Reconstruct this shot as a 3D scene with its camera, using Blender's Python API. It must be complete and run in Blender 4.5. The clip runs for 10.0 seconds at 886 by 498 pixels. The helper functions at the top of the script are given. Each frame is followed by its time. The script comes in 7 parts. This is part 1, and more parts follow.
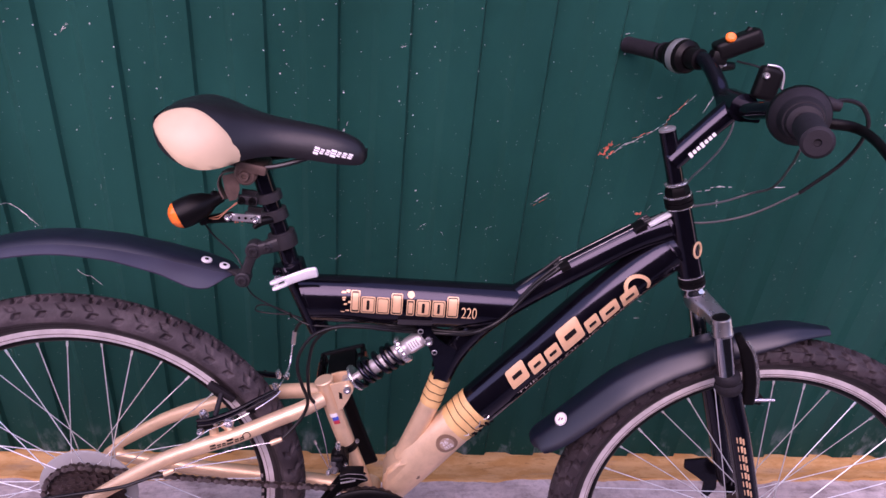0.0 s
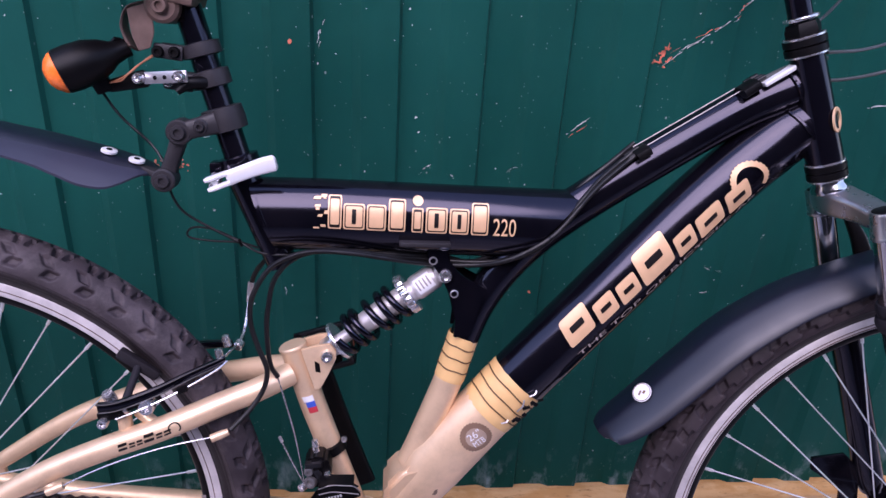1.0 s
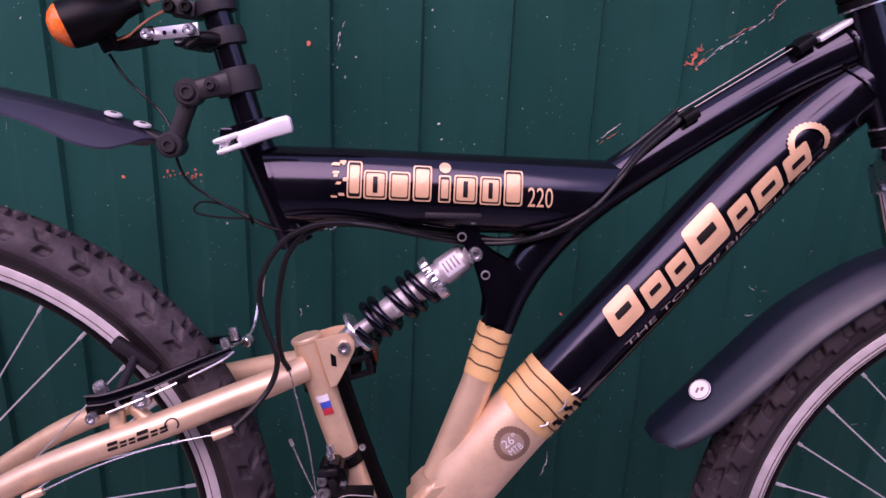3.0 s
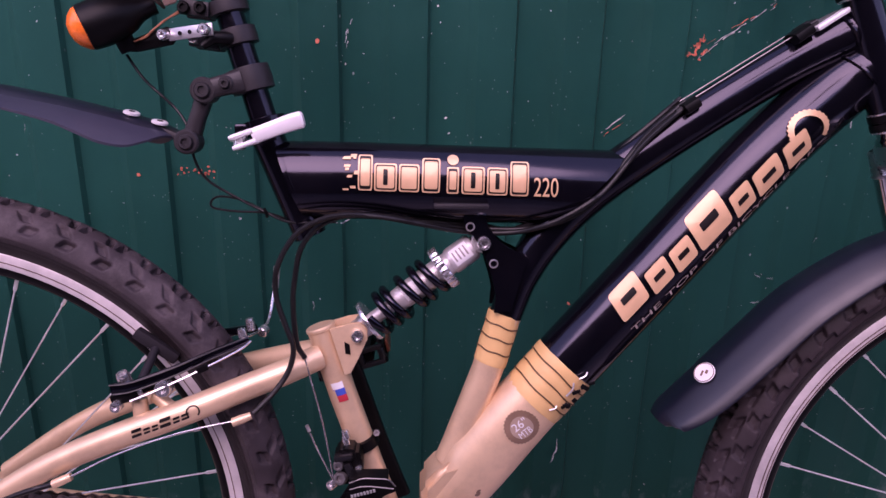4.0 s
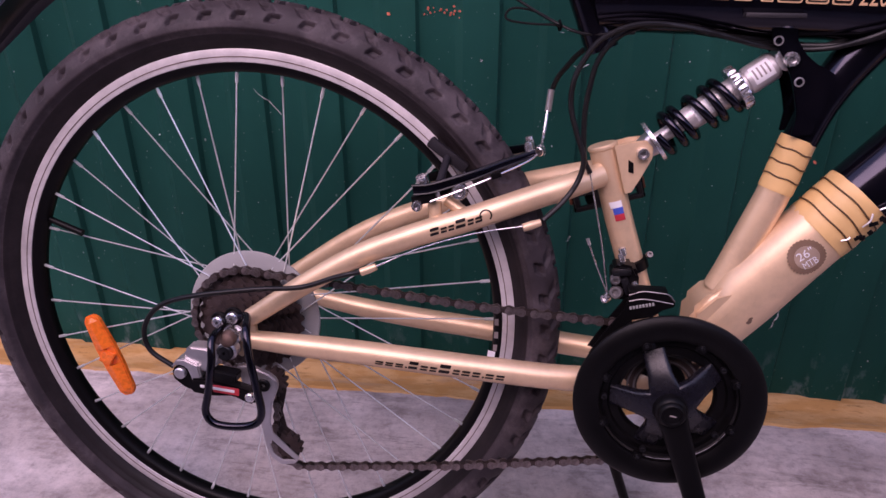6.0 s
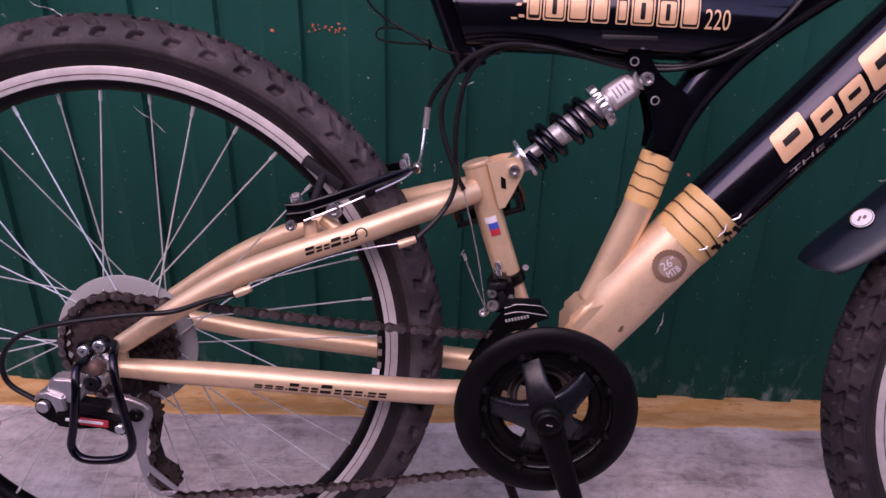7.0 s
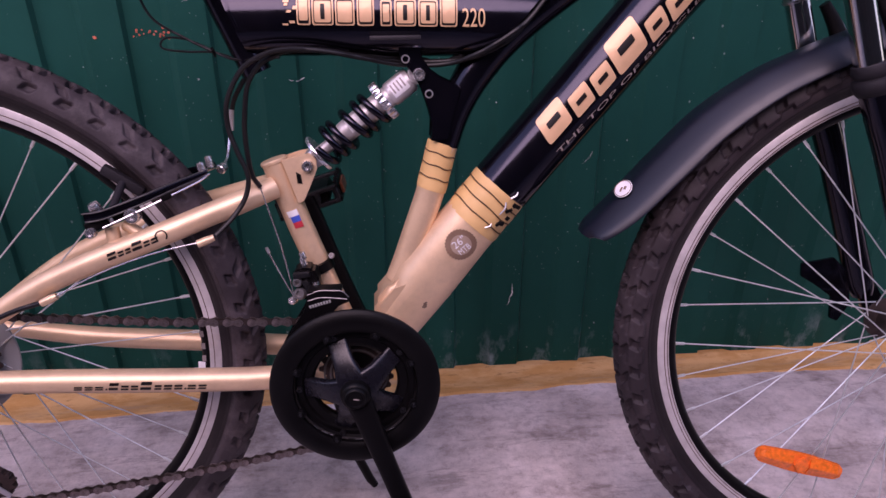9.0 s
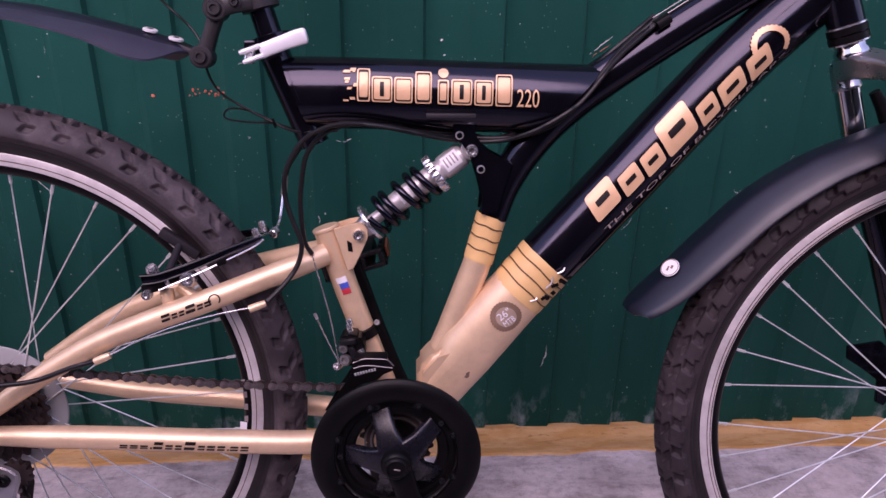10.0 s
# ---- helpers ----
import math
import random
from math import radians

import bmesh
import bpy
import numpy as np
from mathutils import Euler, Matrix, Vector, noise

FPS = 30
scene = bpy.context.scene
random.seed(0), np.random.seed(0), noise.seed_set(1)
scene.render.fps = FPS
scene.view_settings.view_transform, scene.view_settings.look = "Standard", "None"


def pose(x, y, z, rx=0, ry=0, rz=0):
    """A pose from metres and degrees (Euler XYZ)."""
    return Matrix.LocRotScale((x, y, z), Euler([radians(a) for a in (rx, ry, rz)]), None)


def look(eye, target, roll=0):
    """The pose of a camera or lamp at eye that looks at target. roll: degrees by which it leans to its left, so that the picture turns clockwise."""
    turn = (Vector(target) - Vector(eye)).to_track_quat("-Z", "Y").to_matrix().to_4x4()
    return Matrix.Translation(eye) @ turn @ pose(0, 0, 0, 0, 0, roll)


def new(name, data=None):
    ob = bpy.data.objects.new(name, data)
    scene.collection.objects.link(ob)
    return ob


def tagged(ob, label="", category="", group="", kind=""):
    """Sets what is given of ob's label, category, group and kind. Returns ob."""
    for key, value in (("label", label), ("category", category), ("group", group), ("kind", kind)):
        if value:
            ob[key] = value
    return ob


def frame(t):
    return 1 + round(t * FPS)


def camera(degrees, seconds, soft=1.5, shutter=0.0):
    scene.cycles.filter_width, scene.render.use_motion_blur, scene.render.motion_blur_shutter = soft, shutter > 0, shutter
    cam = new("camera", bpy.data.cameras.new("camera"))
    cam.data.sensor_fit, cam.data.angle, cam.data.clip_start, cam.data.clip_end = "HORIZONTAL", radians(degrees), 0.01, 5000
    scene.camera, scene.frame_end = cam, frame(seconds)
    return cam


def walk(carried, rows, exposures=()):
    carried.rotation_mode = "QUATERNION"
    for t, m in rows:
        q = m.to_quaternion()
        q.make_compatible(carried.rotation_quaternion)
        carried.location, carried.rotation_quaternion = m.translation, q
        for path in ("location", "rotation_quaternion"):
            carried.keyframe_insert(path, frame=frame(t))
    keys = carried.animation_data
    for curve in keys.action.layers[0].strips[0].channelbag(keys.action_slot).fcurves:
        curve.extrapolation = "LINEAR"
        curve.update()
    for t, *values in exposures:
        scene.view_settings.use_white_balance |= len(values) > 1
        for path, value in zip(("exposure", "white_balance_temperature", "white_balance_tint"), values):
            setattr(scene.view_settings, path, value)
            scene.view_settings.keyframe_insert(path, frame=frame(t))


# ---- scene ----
cam = camera(64.86, 10.0)
# seconds, eye, euler degrees
ROWS = [
    (0.0, 0.4238, -0.7590, 1.2653, 59.23, -4.88, -4.21),
    (0.3, 0.4507, -0.6795, 1.1742, 60.37, -4.14, -4.77),
    (0.5, 0.4423, -0.6499, 1.1005, 61.18, -3.60, -4.96),
    (0.8, 0.4271, -0.5998, 1.0020, 63.61, -3.45, -5.35),
    (1.0, 0.4357, -0.5634, 0.9356, 65.21, -3.35, -5.61),
    (1.5, 0.4332, -0.5190, 0.8299, 70.36, -4.18, -5.27),
    (2.0, 0.4294, -0.5244, 0.8127, 72.26, -3.20, -5.26),
    (2.2, 0.4337, -0.5313, 0.8104, 72.04, -2.33, -4.65),
    (3.5, 0.4316, -0.5447, 0.8170, 72.25, -2.32, -4.40),
    (4.0, 0.4304, -0.5599, 0.8154, 71.81, -1.35, -4.12),
    (4.3, 0.4440, -0.5760, 0.8068, 67.99, -0.03, -3.42),
    (4.5, 0.4152, -0.5880, 0.7848, 65.49, 0.79, -2.44),
    (4.7, 0.3819, -0.5988, 0.7645, 65.99, 0.11, -0.15),
    (5.0, 0.3495, -0.6099, 0.7441, 66.78, -0.92, 3.34),
    (5.5, 0.3044, -0.6080, 0.7458, 64.01, -0.16, 6.60),
    (5.7, 0.2896, -0.6055, 0.7430, 63.77, 0.11, 7.21),
    (6.8, 0.2981, -0.6033, 0.7383, 64.48, -0.83, 3.38),
    (7.0, 0.3317, -0.6010, 0.7444, 64.97, -1.39, 0.62),
    (7.3, 0.3948, -0.6006, 0.7610, 65.55, -0.96, -3.17),
    (7.5, 0.4109, -0.5983, 0.7621, 66.09, -0.68, -5.69),
    (7.8, 0.4507, -0.6056, 0.7748, 66.16, -0.13, -6.81),
    (8.0, 0.4646, -0.6095, 0.7830, 66.18, 0.14, -7.55),
    (8.5, 0.4840, -0.6302, 0.7947, 66.49, -1.12, -8.02),
    (8.8, 0.4720, -0.6506, 0.7757, 64.70, -0.37, -6.90),
    (9.0, 0.4668, -0.6508, 0.7739, 63.52, 0.11, -6.12),
    (9.3, 0.4654, -0.6495, 0.7802, 62.43, 0.15, -5.61),
    (9.5, 0.4537, -0.6518, 0.7696, 63.18, -0.12, -4.70),
    (10.0, 0.4392, -0.6414, 0.8084, 66.72, -1.08, -3.70),
]
EXPOSURES = [(0.0, 1.17, 6850, 66), (0.3, 1.20, 6300, 40), (0.5, 1.28, 6100, 36), (1.0, 1.30, 6050, 38), (1.5, 1.16, 6400, 52), (2.0, 1.02, 6750, 67), (3.5, 1.02, 6750, 69), (4.5, 0.93, 6950, 65), (5.0, 0.91, 7000, 57), (7.5, 0.80, 7000, 56), (8.5, 0.83, 6900, 56), (9.0, 0.82, 6900, 56), (10.0, 0.99, 6800, 54)]
walk(cam, [(t, pose(x, y, z, rx, ry, rz)) for t, x, y, z, rx, ry, rz in ROWS], EXPOSURES)

# ---- light: an overcast evening sky ----
world = bpy.data.worlds.new("overcast_sky")
scene.world = world
world.use_nodes = True
wn = world.node_tree.nodes
sky = wn.new("ShaderNodeTexSky")
sky.sky_type = "NISHITA"
sky.sun_disc = False
sky.sun_elevation, sky.sun_rotation = radians(47), radians(199)
sky.air_density, sky.dust_density = 1.6, 0.6
wn["Background"].inputs["Strength"].default_value = 0.15
world.node_tree.links.new(sky.outputs["Color"], wn["Background"].inputs["Color"])
sun = new("overcast_sun", bpy.data.lights.new("overcast_sun", "SUN"))
sun.data.energy, sun.data.angle, sun.data.color = 1.7, radians(55), (1.0, 0.94, 0.91)
sun.matrix_world = look((-0.7, -3.2, 4.0), (0.4, 0.0, 0.4))

# ---- materials ----
def mat(name, base, rough=0.5, metal=0.0, vary=0.15, scale=40.0, bump=0.0, bump_scale=400.0, coat=0.0,
        dirt=None, dirt_amount=0.0, dirt_scale=12.0, spec=0.5, sky_tint=(1.0, 1.0, 1.0)):
    """A painted, plastic, rubber or metal surface: grain at two scales, wear and fine relief."""
    m = bpy.data.materials.new(name)
    m.use_nodes = True
    n, l = m.node_tree.nodes, m.node_tree.links
    b = n["Principled BSDF"]
    co = n.new("ShaderNodeTexCoord")
    big = n.new("ShaderNodeTexNoise")
    big.inputs["Scale"].default_value, big.inputs["Detail"].default_value = scale, 6
    l.new(co.outputs["Object"], big.inputs["Vector"])
    ramp = n.new("ShaderNodeMapRange")
    ramp.inputs["From Min"].default_value, ramp.inputs["From Max"].default_value = 0.3, 0.7
    ramp.inputs["To Min"].default_value, ramp.inputs["To Max"].default_value = 1 - vary, 1 + vary
    l.new(big.outputs["Fac"], ramp.inputs["Value"])
    mul = n.new("ShaderNodeVectorMath")
    mul.operation = "SCALE"
    mul.inputs[0].default_value = base
    l.new(ramp.outputs["Result"], mul.inputs["Scale"])
    colour = mul.outputs["Vector"]
    if dirt:
        d = n.new("ShaderNodeTexNoise")
        d.inputs["Scale"].default_value, d.inputs["Detail"].default_value, d.inputs["Roughness"].default_value = dirt_scale, 9, 0.7
        l.new(co.outputs["Object"], d.inputs["Vector"])
        dr = n.new("ShaderNodeMapRange")
        dr.inputs["From Min"].default_value, dr.inputs["From Max"].default_value = 0.48, 0.72
        dr.inputs["To Max"].default_value = dirt_amount
        l.new(d.outputs["Fac"], dr.inputs["Value"])
        mx = n.new("ShaderNodeMix")
        mx.data_type = "RGBA"
        mx.inputs["B"].default_value = (*dirt, 1)
        l.new(dr.outputs["Result"], mx.inputs["Factor"])
        l.new(colour, mx.inputs["A"])
        colour = mx.outputs["Result"]
    l.new(colour, b.inputs["Base Color"])
    rr = n.new("ShaderNodeMapRange")
    rr.inputs["To Min"].default_value, rr.inputs["To Max"].default_value = max(0.02, rough - 0.08), min(1, rough + 0.08)
    fine = n.new("ShaderNodeTexNoise")
    fine.inputs["Scale"].default_value, fine.inputs["Detail"].default_value = scale * 3.3, 5
    l.new(co.outputs["Object"], fine.inputs["Vector"])
    l.new(fine.outputs["Fac"], rr.inputs["Value"])
    l.new(rr.outputs["Result"], b.inputs["Roughness"])
    b.inputs["Specular IOR Level"].default_value = spec
    b.inputs["Specular Tint"].default_value = (*sky_tint, 1)
    b.inputs["Metallic"].default_value = metal
    b.inputs["Coat Weight"].default_value = coat
    b.inputs["Coat Roughness"].default_value = 0.08
    if bump:
        bn = n.new("ShaderNodeTexNoise")
        bn.inputs["Scale"].default_value, bn.inputs["Detail"].default_value = bump_scale, 4
        l.new(co.outputs["Object"], bn.inputs["Vector"])
        bp = n.new("ShaderNodeBump")
        bp.inputs["Strength"].default_value, bp.inputs["Distance"].default_value = bump, 0.001
        l.new(bn.outputs["Fac"], bp.inputs["Height"])
        l.new(bp.outputs["Normal"], b.inputs["Normal"])
    return m


# violet specular tint puts the sky's colour into the gloss reflections
BLACK_PAINT = mat("black_gloss_paint", (0.0022, 0.0020, 0.0036), 0.14, 0.0, 0.2, 30, dirt=(0.010, 0.008, 0.011), dirt_amount=0.3, dirt_scale=25, spec=0.48, sky_tint=(0.84, 0.80, 1.0))
CHAIN_DARK = mat("oily_inner_chain", (0.07, 0.05, 0.045), 0.4, 0.7, 0.3, 90)
ARM_PAINT = mat("grey_black_enamel", (0.007, 0.0065, 0.010), 0.27, 0.0, 0.15, 40, spec=0.42)
SATIN = mat("satin_black_steel", (0.006, 0.0055, 0.007), 0.38, 0.0, 0.2, 40, 0.1, 400, spec=0.5)
GOLD_PAINT = mat("champagne_gold_paint", (0.82, 0.570, 0.355), 0.42, 0.45, 0.05, 25, coat=0.2, dirt=(0.34, 0.22, 0.15), dirt_amount=0.35, dirt_scale=18)
TAPE = mat("ochre_tape", (0.74, 0.45, 0.18), 0.5, 0.0, 0.08, 40, 0.1, 300)
SEAM = mat("tape_seam", (0.10, 0.05, 0.02), 0.7)
DECAL = mat("gold_decal", (0.74, 0.45, 0.25), 0.35, 0.2, 0.06, 60)
DECAL_DARK = mat("dark_decal", (0.008, 0.006, 0.006), 0.35, spec=0.3)
DECAL_GREY = mat("grey_decal", (0.24, 0.20, 0.19), 0.45)
SLOGAN = mat("slogan_print", (0.36, 0.285, 0.25), 0.45)
WHITE = mat("white_print", (0.78, 0.76, 0.77), 0.4, 0.0, 0.05)
BROWN_PRINT = mat("brown_print", (0.20, 0.12, 0.075), 0.45)
BLUE_PRINT = mat("blue_print", (0.04, 0.09, 0.45), 0.4)
RED_PRINT = mat("red_print", (0.55, 0.04, 0.05), 0.4)
RUBBER = mat("tyre_rubber", (0.030, 0.0225, 0.0255), 0.55, 0.0, 0.3, 35, 0.35, 900, dirt=(0.085, 0.066, 0.069), dirt_amount=0.75, dirt_scale=22, spec=0.22)
DUSTY_RUBBER = mat("dusty_tyre_rubber", (0.040, 0.031, 0.035), 0.6, 0.0, 0.3, 35, 0.35, 900, dirt=(0.120, 0.096, 0.101), dirt_amount=0.8, dirt_scale=22, spec=0.22)
SIDEWALL = mat("sidewall_rubber", (0.012, 0.0085, 0.0095), 0.5, 0.0, 0.25, 35, 0.2, 700, dirt=(0.040, 0.030, 0.031), dirt_amount=0.4, dirt_scale=20, spec=0.25)
GRIP_RUBBER = mat("grip_rubber", (0.0125, 0.0105, 0.0135), 0.65, 0.0, 0.15, 60, 0.2, 700, spec=0.25)
PLASTIC = mat("black_plastic", (0.0034, 0.003, 0.0034), 0.40, 0.0, 0.2, 40, 0.1, 500, dirt=(0.014, 0.012, 0.0125), dirt_amount=0.2, spec=0.13)
GREY_PLASTIC = mat("grey_black_plastic", (0.022, 0.0195, 0.022), 0.45, 0.0, 0.2, 40, 0.1, 500, spec=0.3)
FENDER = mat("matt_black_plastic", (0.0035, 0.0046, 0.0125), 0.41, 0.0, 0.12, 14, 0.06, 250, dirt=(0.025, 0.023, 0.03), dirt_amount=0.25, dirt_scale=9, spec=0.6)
# rear mudguard skirt: set paler and bluer than the FENDER top
SKIRT = mat("skirt_plastic", (0.026, 0.027, 0.044), 0.40, 0.0, 0.12, 14, 0.06, 250, spec=0.55)
VINYL = mat("black_vinyl", (0.008, 0.007, 0.009), 0.36, 0.0, 0.15, 40, 0.15, 900, spec=0.4)
BEIGE_VINYL = mat("beige_vinyl", (0.50, 0.37, 0.235), 0.5, 0.0, 0.06, 25, 0.1, 600)
CABLE = mat("cable_housing", (0.008, 0.0075, 0.008), 0.38, spec=0.3)
STEEL = mat("bright_steel", (0.72, 0.70, 0.71), 0.25, 0.9, 0.12, 80)
ALLOY = mat("brushed_alloy", (0.62, 0.59, 0.60), 0.34, 0.85, 0.12, 60, 0.08, 600, dirt=(0.25, 0.22, 0.2), dirt_amount=0.35, dirt_scale=30)
RIM_TRACK = mat("rim_brake_track", (0.62, 0.575, 0.57), 0.45, 0.25, 0.1, 60, dirt=(0.25, 0.22, 0.22), dirt_amount=0.4, dirt_scale=20)
RIM_BLACK = mat("rim_black", (0.0035, 0.003, 0.0035), 0.4, 0.0, spec=0.15)
SPOKE = mat("spoke_steel", (0.90, 0.92, 0.91), 0.34, 0.7)
CHAIN = mat("oily_chain", (0.25, 0.20, 0.19), 0.33, 0.8, 0.3, 90, dirt=(0.02, 0.014, 0.012), dirt_amount=0.85, dirt_scale=60)
COG = mat("rusty_cog", (0.062, 0.043, 0.041), 0.55, 0.4, 0.35, 60, 0.2, 500, dirt=(0.07, 0.04, 0.03), dirt_amount=0.5, dirt_scale=40, spec=0.3)
PROTECTOR = mat("frosted_plastic", (0.33, 0.325, 0.315), 0.4, 0.0, 0.08, 20)
ORANGE = mat("orange_reflector", (0.98, 0.19, 0.02), 0.25, 0.0, 0.2, 220, 0.3, 500, coat=0.35)
CHROME = mat("dark_chrome", (0.56, 0.54, 0.54), 0.11, 1.0, 0.08, 40)
SHOCK = mat("cast_silver", (0.52, 0.49, 0.49), 0.42, 0.5, 0.1, 60, 0.1, 500)
DULL = mat("dull_steel", (0.24, 0.225, 0.225), 0.38, 0.7, 0.2, 50, dirt=(0.06, 0.05, 0.045), dirt_amount=0.6, dirt_scale=50)
CROWN = mat("satin_fork_alloy", (0.52, 0.50, 0.51), 0.29, 0.95, 0.08, 25, dirt=(0.30, 0.28, 0.28), dirt_amount=0.2, dirt_scale=40)
GREY_CABLE = mat("grey_cable", (0.050, 0.054, 0.052), 0.4)
LEVER_SILVER = mat("white_alloy", (0.80, 0.78, 0.78), 0.35, 0.3, 0.05)
COPPER = mat("copper_wire", (0.35, 0.14, 0.07), 0.5)
RUST = mat("rusty_bracket", (0.16, 0.10, 0.08), 0.55, 0.5, 0.3, 60)

# ---- mesh helpers ----
def part(name, bm, material, parent=None, label="", m=None, angle=40):
    me = bpy.data.meshes.new(name)
    bm.to_mesh(me)
    bm.free()
    me.materials.append(material)
    for p in me.polygons:
        p.use_smooth = True
    me.set_sharp_from_angle(angle=radians(angle))
    ob = new(name, me)
    ob.parent = parent
    if m is not None:
        ob.matrix_local = m
    if label:
        tagged(ob, label)
    return ob


def shared(name, me, parent, m):
    ob = new(name, me)
    ob.parent = parent
    ob.matrix_local = m
    return ob


def smooth(points, n=8):
    """A Catmull-Rom curve through the points."""
    p = [Vector(q) for q in points]
    p = [2 * p[0] - p[1]] + p + [2 * p[-1] - p[-2]]
    out = []
    for i in range(1, len(p) - 2):
        a, b, c, d = p[i - 1:i + 3]
        for k in range(n):
            t = k / n
            out.append(0.5 * (2 * b + (c - a) * t + (2 * a - 5 * b + 4 * c - d) * t * t + (3 * b - a - 3 * c + d) * t ** 3))
    return out + [p[-2]]


def spread(values, n):
    """Values (numbers or pairs) stretched evenly over n stations."""
    v = np.array([x if isinstance(x, (tuple, list)) else (x, x) for x in values], float)
    if len(v) == 1:
        v = np.repeat(v, 2, 0)
    s = np.linspace(0, len(v) - 1, n)
    return [(np.interp(q, range(len(v)), v[:, 0]), np.interp(q, range(len(v)), v[:, 1])) for q in s]


def sweep(bm, path, radii, seg=14, ref=(0, 1, 0), caps=True, power=2.0):
    """A tube along path. radii: one or more (across ref, in plane) pairs or numbers."""
    path = [Vector(p) for p in path]
    rr = spread(radii if isinstance(radii, list) else [radii], len(path))
    rings = []
    for i, p in enumerate(path):
        t = (path[min(i + 1, len(path) - 1)] - path[max(i - 1, 0)]).normalized()
        a = Vector(ref)
        a = a - a.dot(t) * t
        a = a.normalized() if a.length > 1e-4 else t.orthogonal().normalized()
        b = t.cross(a)
        ring = []
        for k in range(seg):
            u = 2 * math.pi * k / seg
            c, s = math.cos(u), math.sin(u)
            if power != 2.0:
                c, s = math.copysign(abs(c) ** (2 / power), c), math.copysign(abs(s) ** (2 / power), s)
            ring.append(bm.verts.new(p + a * (rr[i][0] * c) + b * (rr[i][1] * s)))
        rings.append(ring)
    for r, q in zip(rings, rings[1:]):
        for k in range(seg):
            bm.faces.new((r[k], r[(k + 1) % seg], q[(k + 1) % seg], q[k]))
    if caps:
        bm.faces.new(rings[0][::-1])
        bm.faces.new(rings[-1])
    return bm


def axis_matrix(at, axis):
    """Local z along axis, at a place."""
    return Matrix.Translation(at) @ Vector(axis).to_track_quat("Z", "X").to_matrix().to_4x4()


def lathe(bm, profile, m=None, seg=32, closed=False, start=0.0, sweep_deg=360.0):
    """Profile of (radius, height) turned about local z."""
    m = m or Matrix()
    full = abs(sweep_deg - 360) < 1e-6
    count = seg if full else seg + 1
    rings = []
    for k in range(count):
        u = radians(start + sweep_deg * k / seg)
        rings.append([bm.verts.new(m @ Vector((r * math.cos(u), r * math.sin(u), h))) for r, h in profile])
    n = len(profile)
    for k in range(seg):
        a, b = rings[k], rings[(k + 1) % count]
        for i in range(n if closed else n - 1):
            j = (i + 1) % n
            f = [a[i], b[i], b[j], a[j]]
            try:
                bm.faces.new(f)
            except ValueError:
                pass
    if not closed and full:
        for i, flip in ((0, True), (n - 1, False)):
            if profile[i][0] > 1e-6:
                ring = [r[i] for r in rings]
                bm.faces.new(ring[::-1] if flip else ring)
    return bm


def disc(bm, at, axis, radius, thick, seg=24, bevel=0.0, hole=0.0):
    h, b = thick / 2, bevel
    p = [(radius - b, -h), (radius, -h + b), (radius, h - b), (radius - b, h)] if b else [(radius, -h), (radius, h)]
    if hole:
        p = [(hole, -h)] + p + [(hole, h)]
        return lathe(bm, p, axis_matrix(at, axis), seg, closed=True)
    return lathe(bm, p, axis_matrix(at, axis), seg)


def box(bm, at, size, m=None, bevel=0.0, segments=2):
    """A box with rounded edges."""
    t = bmesh.new()
    bmesh.ops.create_cube(t, size=1.0)
    bmesh.ops.scale(t, vec=Vector(size), verts=t.verts)
    if bevel:
        bmesh.ops.bevel(t, geom=t.edges[:], offset=bevel, segments=segments, affect="EDGES", profile=0.6)
    mm = Matrix.Translation(at) @ (m or Matrix())
    idx = {v: bm.verts.new(mm @ v.co) for v in t.verts}
    for f in t.faces:
        bm.faces.new([idx[v] for v in f.verts])
    t.free()
    return bm


def plate(bm, outline, y0, y1, bevel=0.0):
    """An outline in x and z given thickness from y0 to y1."""
    t = bmesh.new()
    a = [t.verts.new((x, y0, z)) for x, z in outline]
    f = t.faces.new(a)
    r = bmesh.ops.extrude_face_region(t, geom=[f])
    for v in r["geom"]:
        if isinstance(v, bmesh.types.BMVert):
            v.co.y = y1
    bmesh.ops.recalc_face_normals(t, faces=t.faces)
    if bevel:
        bmesh.ops.bevel(t, geom=t.edges[:], offset=bevel, segments=2, affect="EDGES")
    idx = {v: bm.verts.new(v.co) for v in t.verts}
    for q in t.faces:
        bm.faces.new([idx[v] for v in q.verts])
    t.free()
    return bm


def bolt(bm, at, axis=(0, -1, 0), r=0.006, h=0.004, socket=True):
    """A round bolt head with a recessed socket."""
    p = [(r * 0.6, -h), (r, -h), (r, h * 0.5), (r * 0.85, h), (r * 0.5, h)]
    if socket:
        p += [(r * 0.45, h * 0.2), (0.0001, h * 0.2)]
    else:
        p += [(0.0001, h * 1.15)]
    return lathe(bm, p, axis_matrix(at, axis), 12)


# ---- ground, fence and an unseen sky-blocking wall behind the camera ----
FENCE_Y = 0.417


def ground_z(x, y):
    fall = min(max(y - 0.28, 0.0), 0.3)
    return -0.005 * x - 0.16 * fall


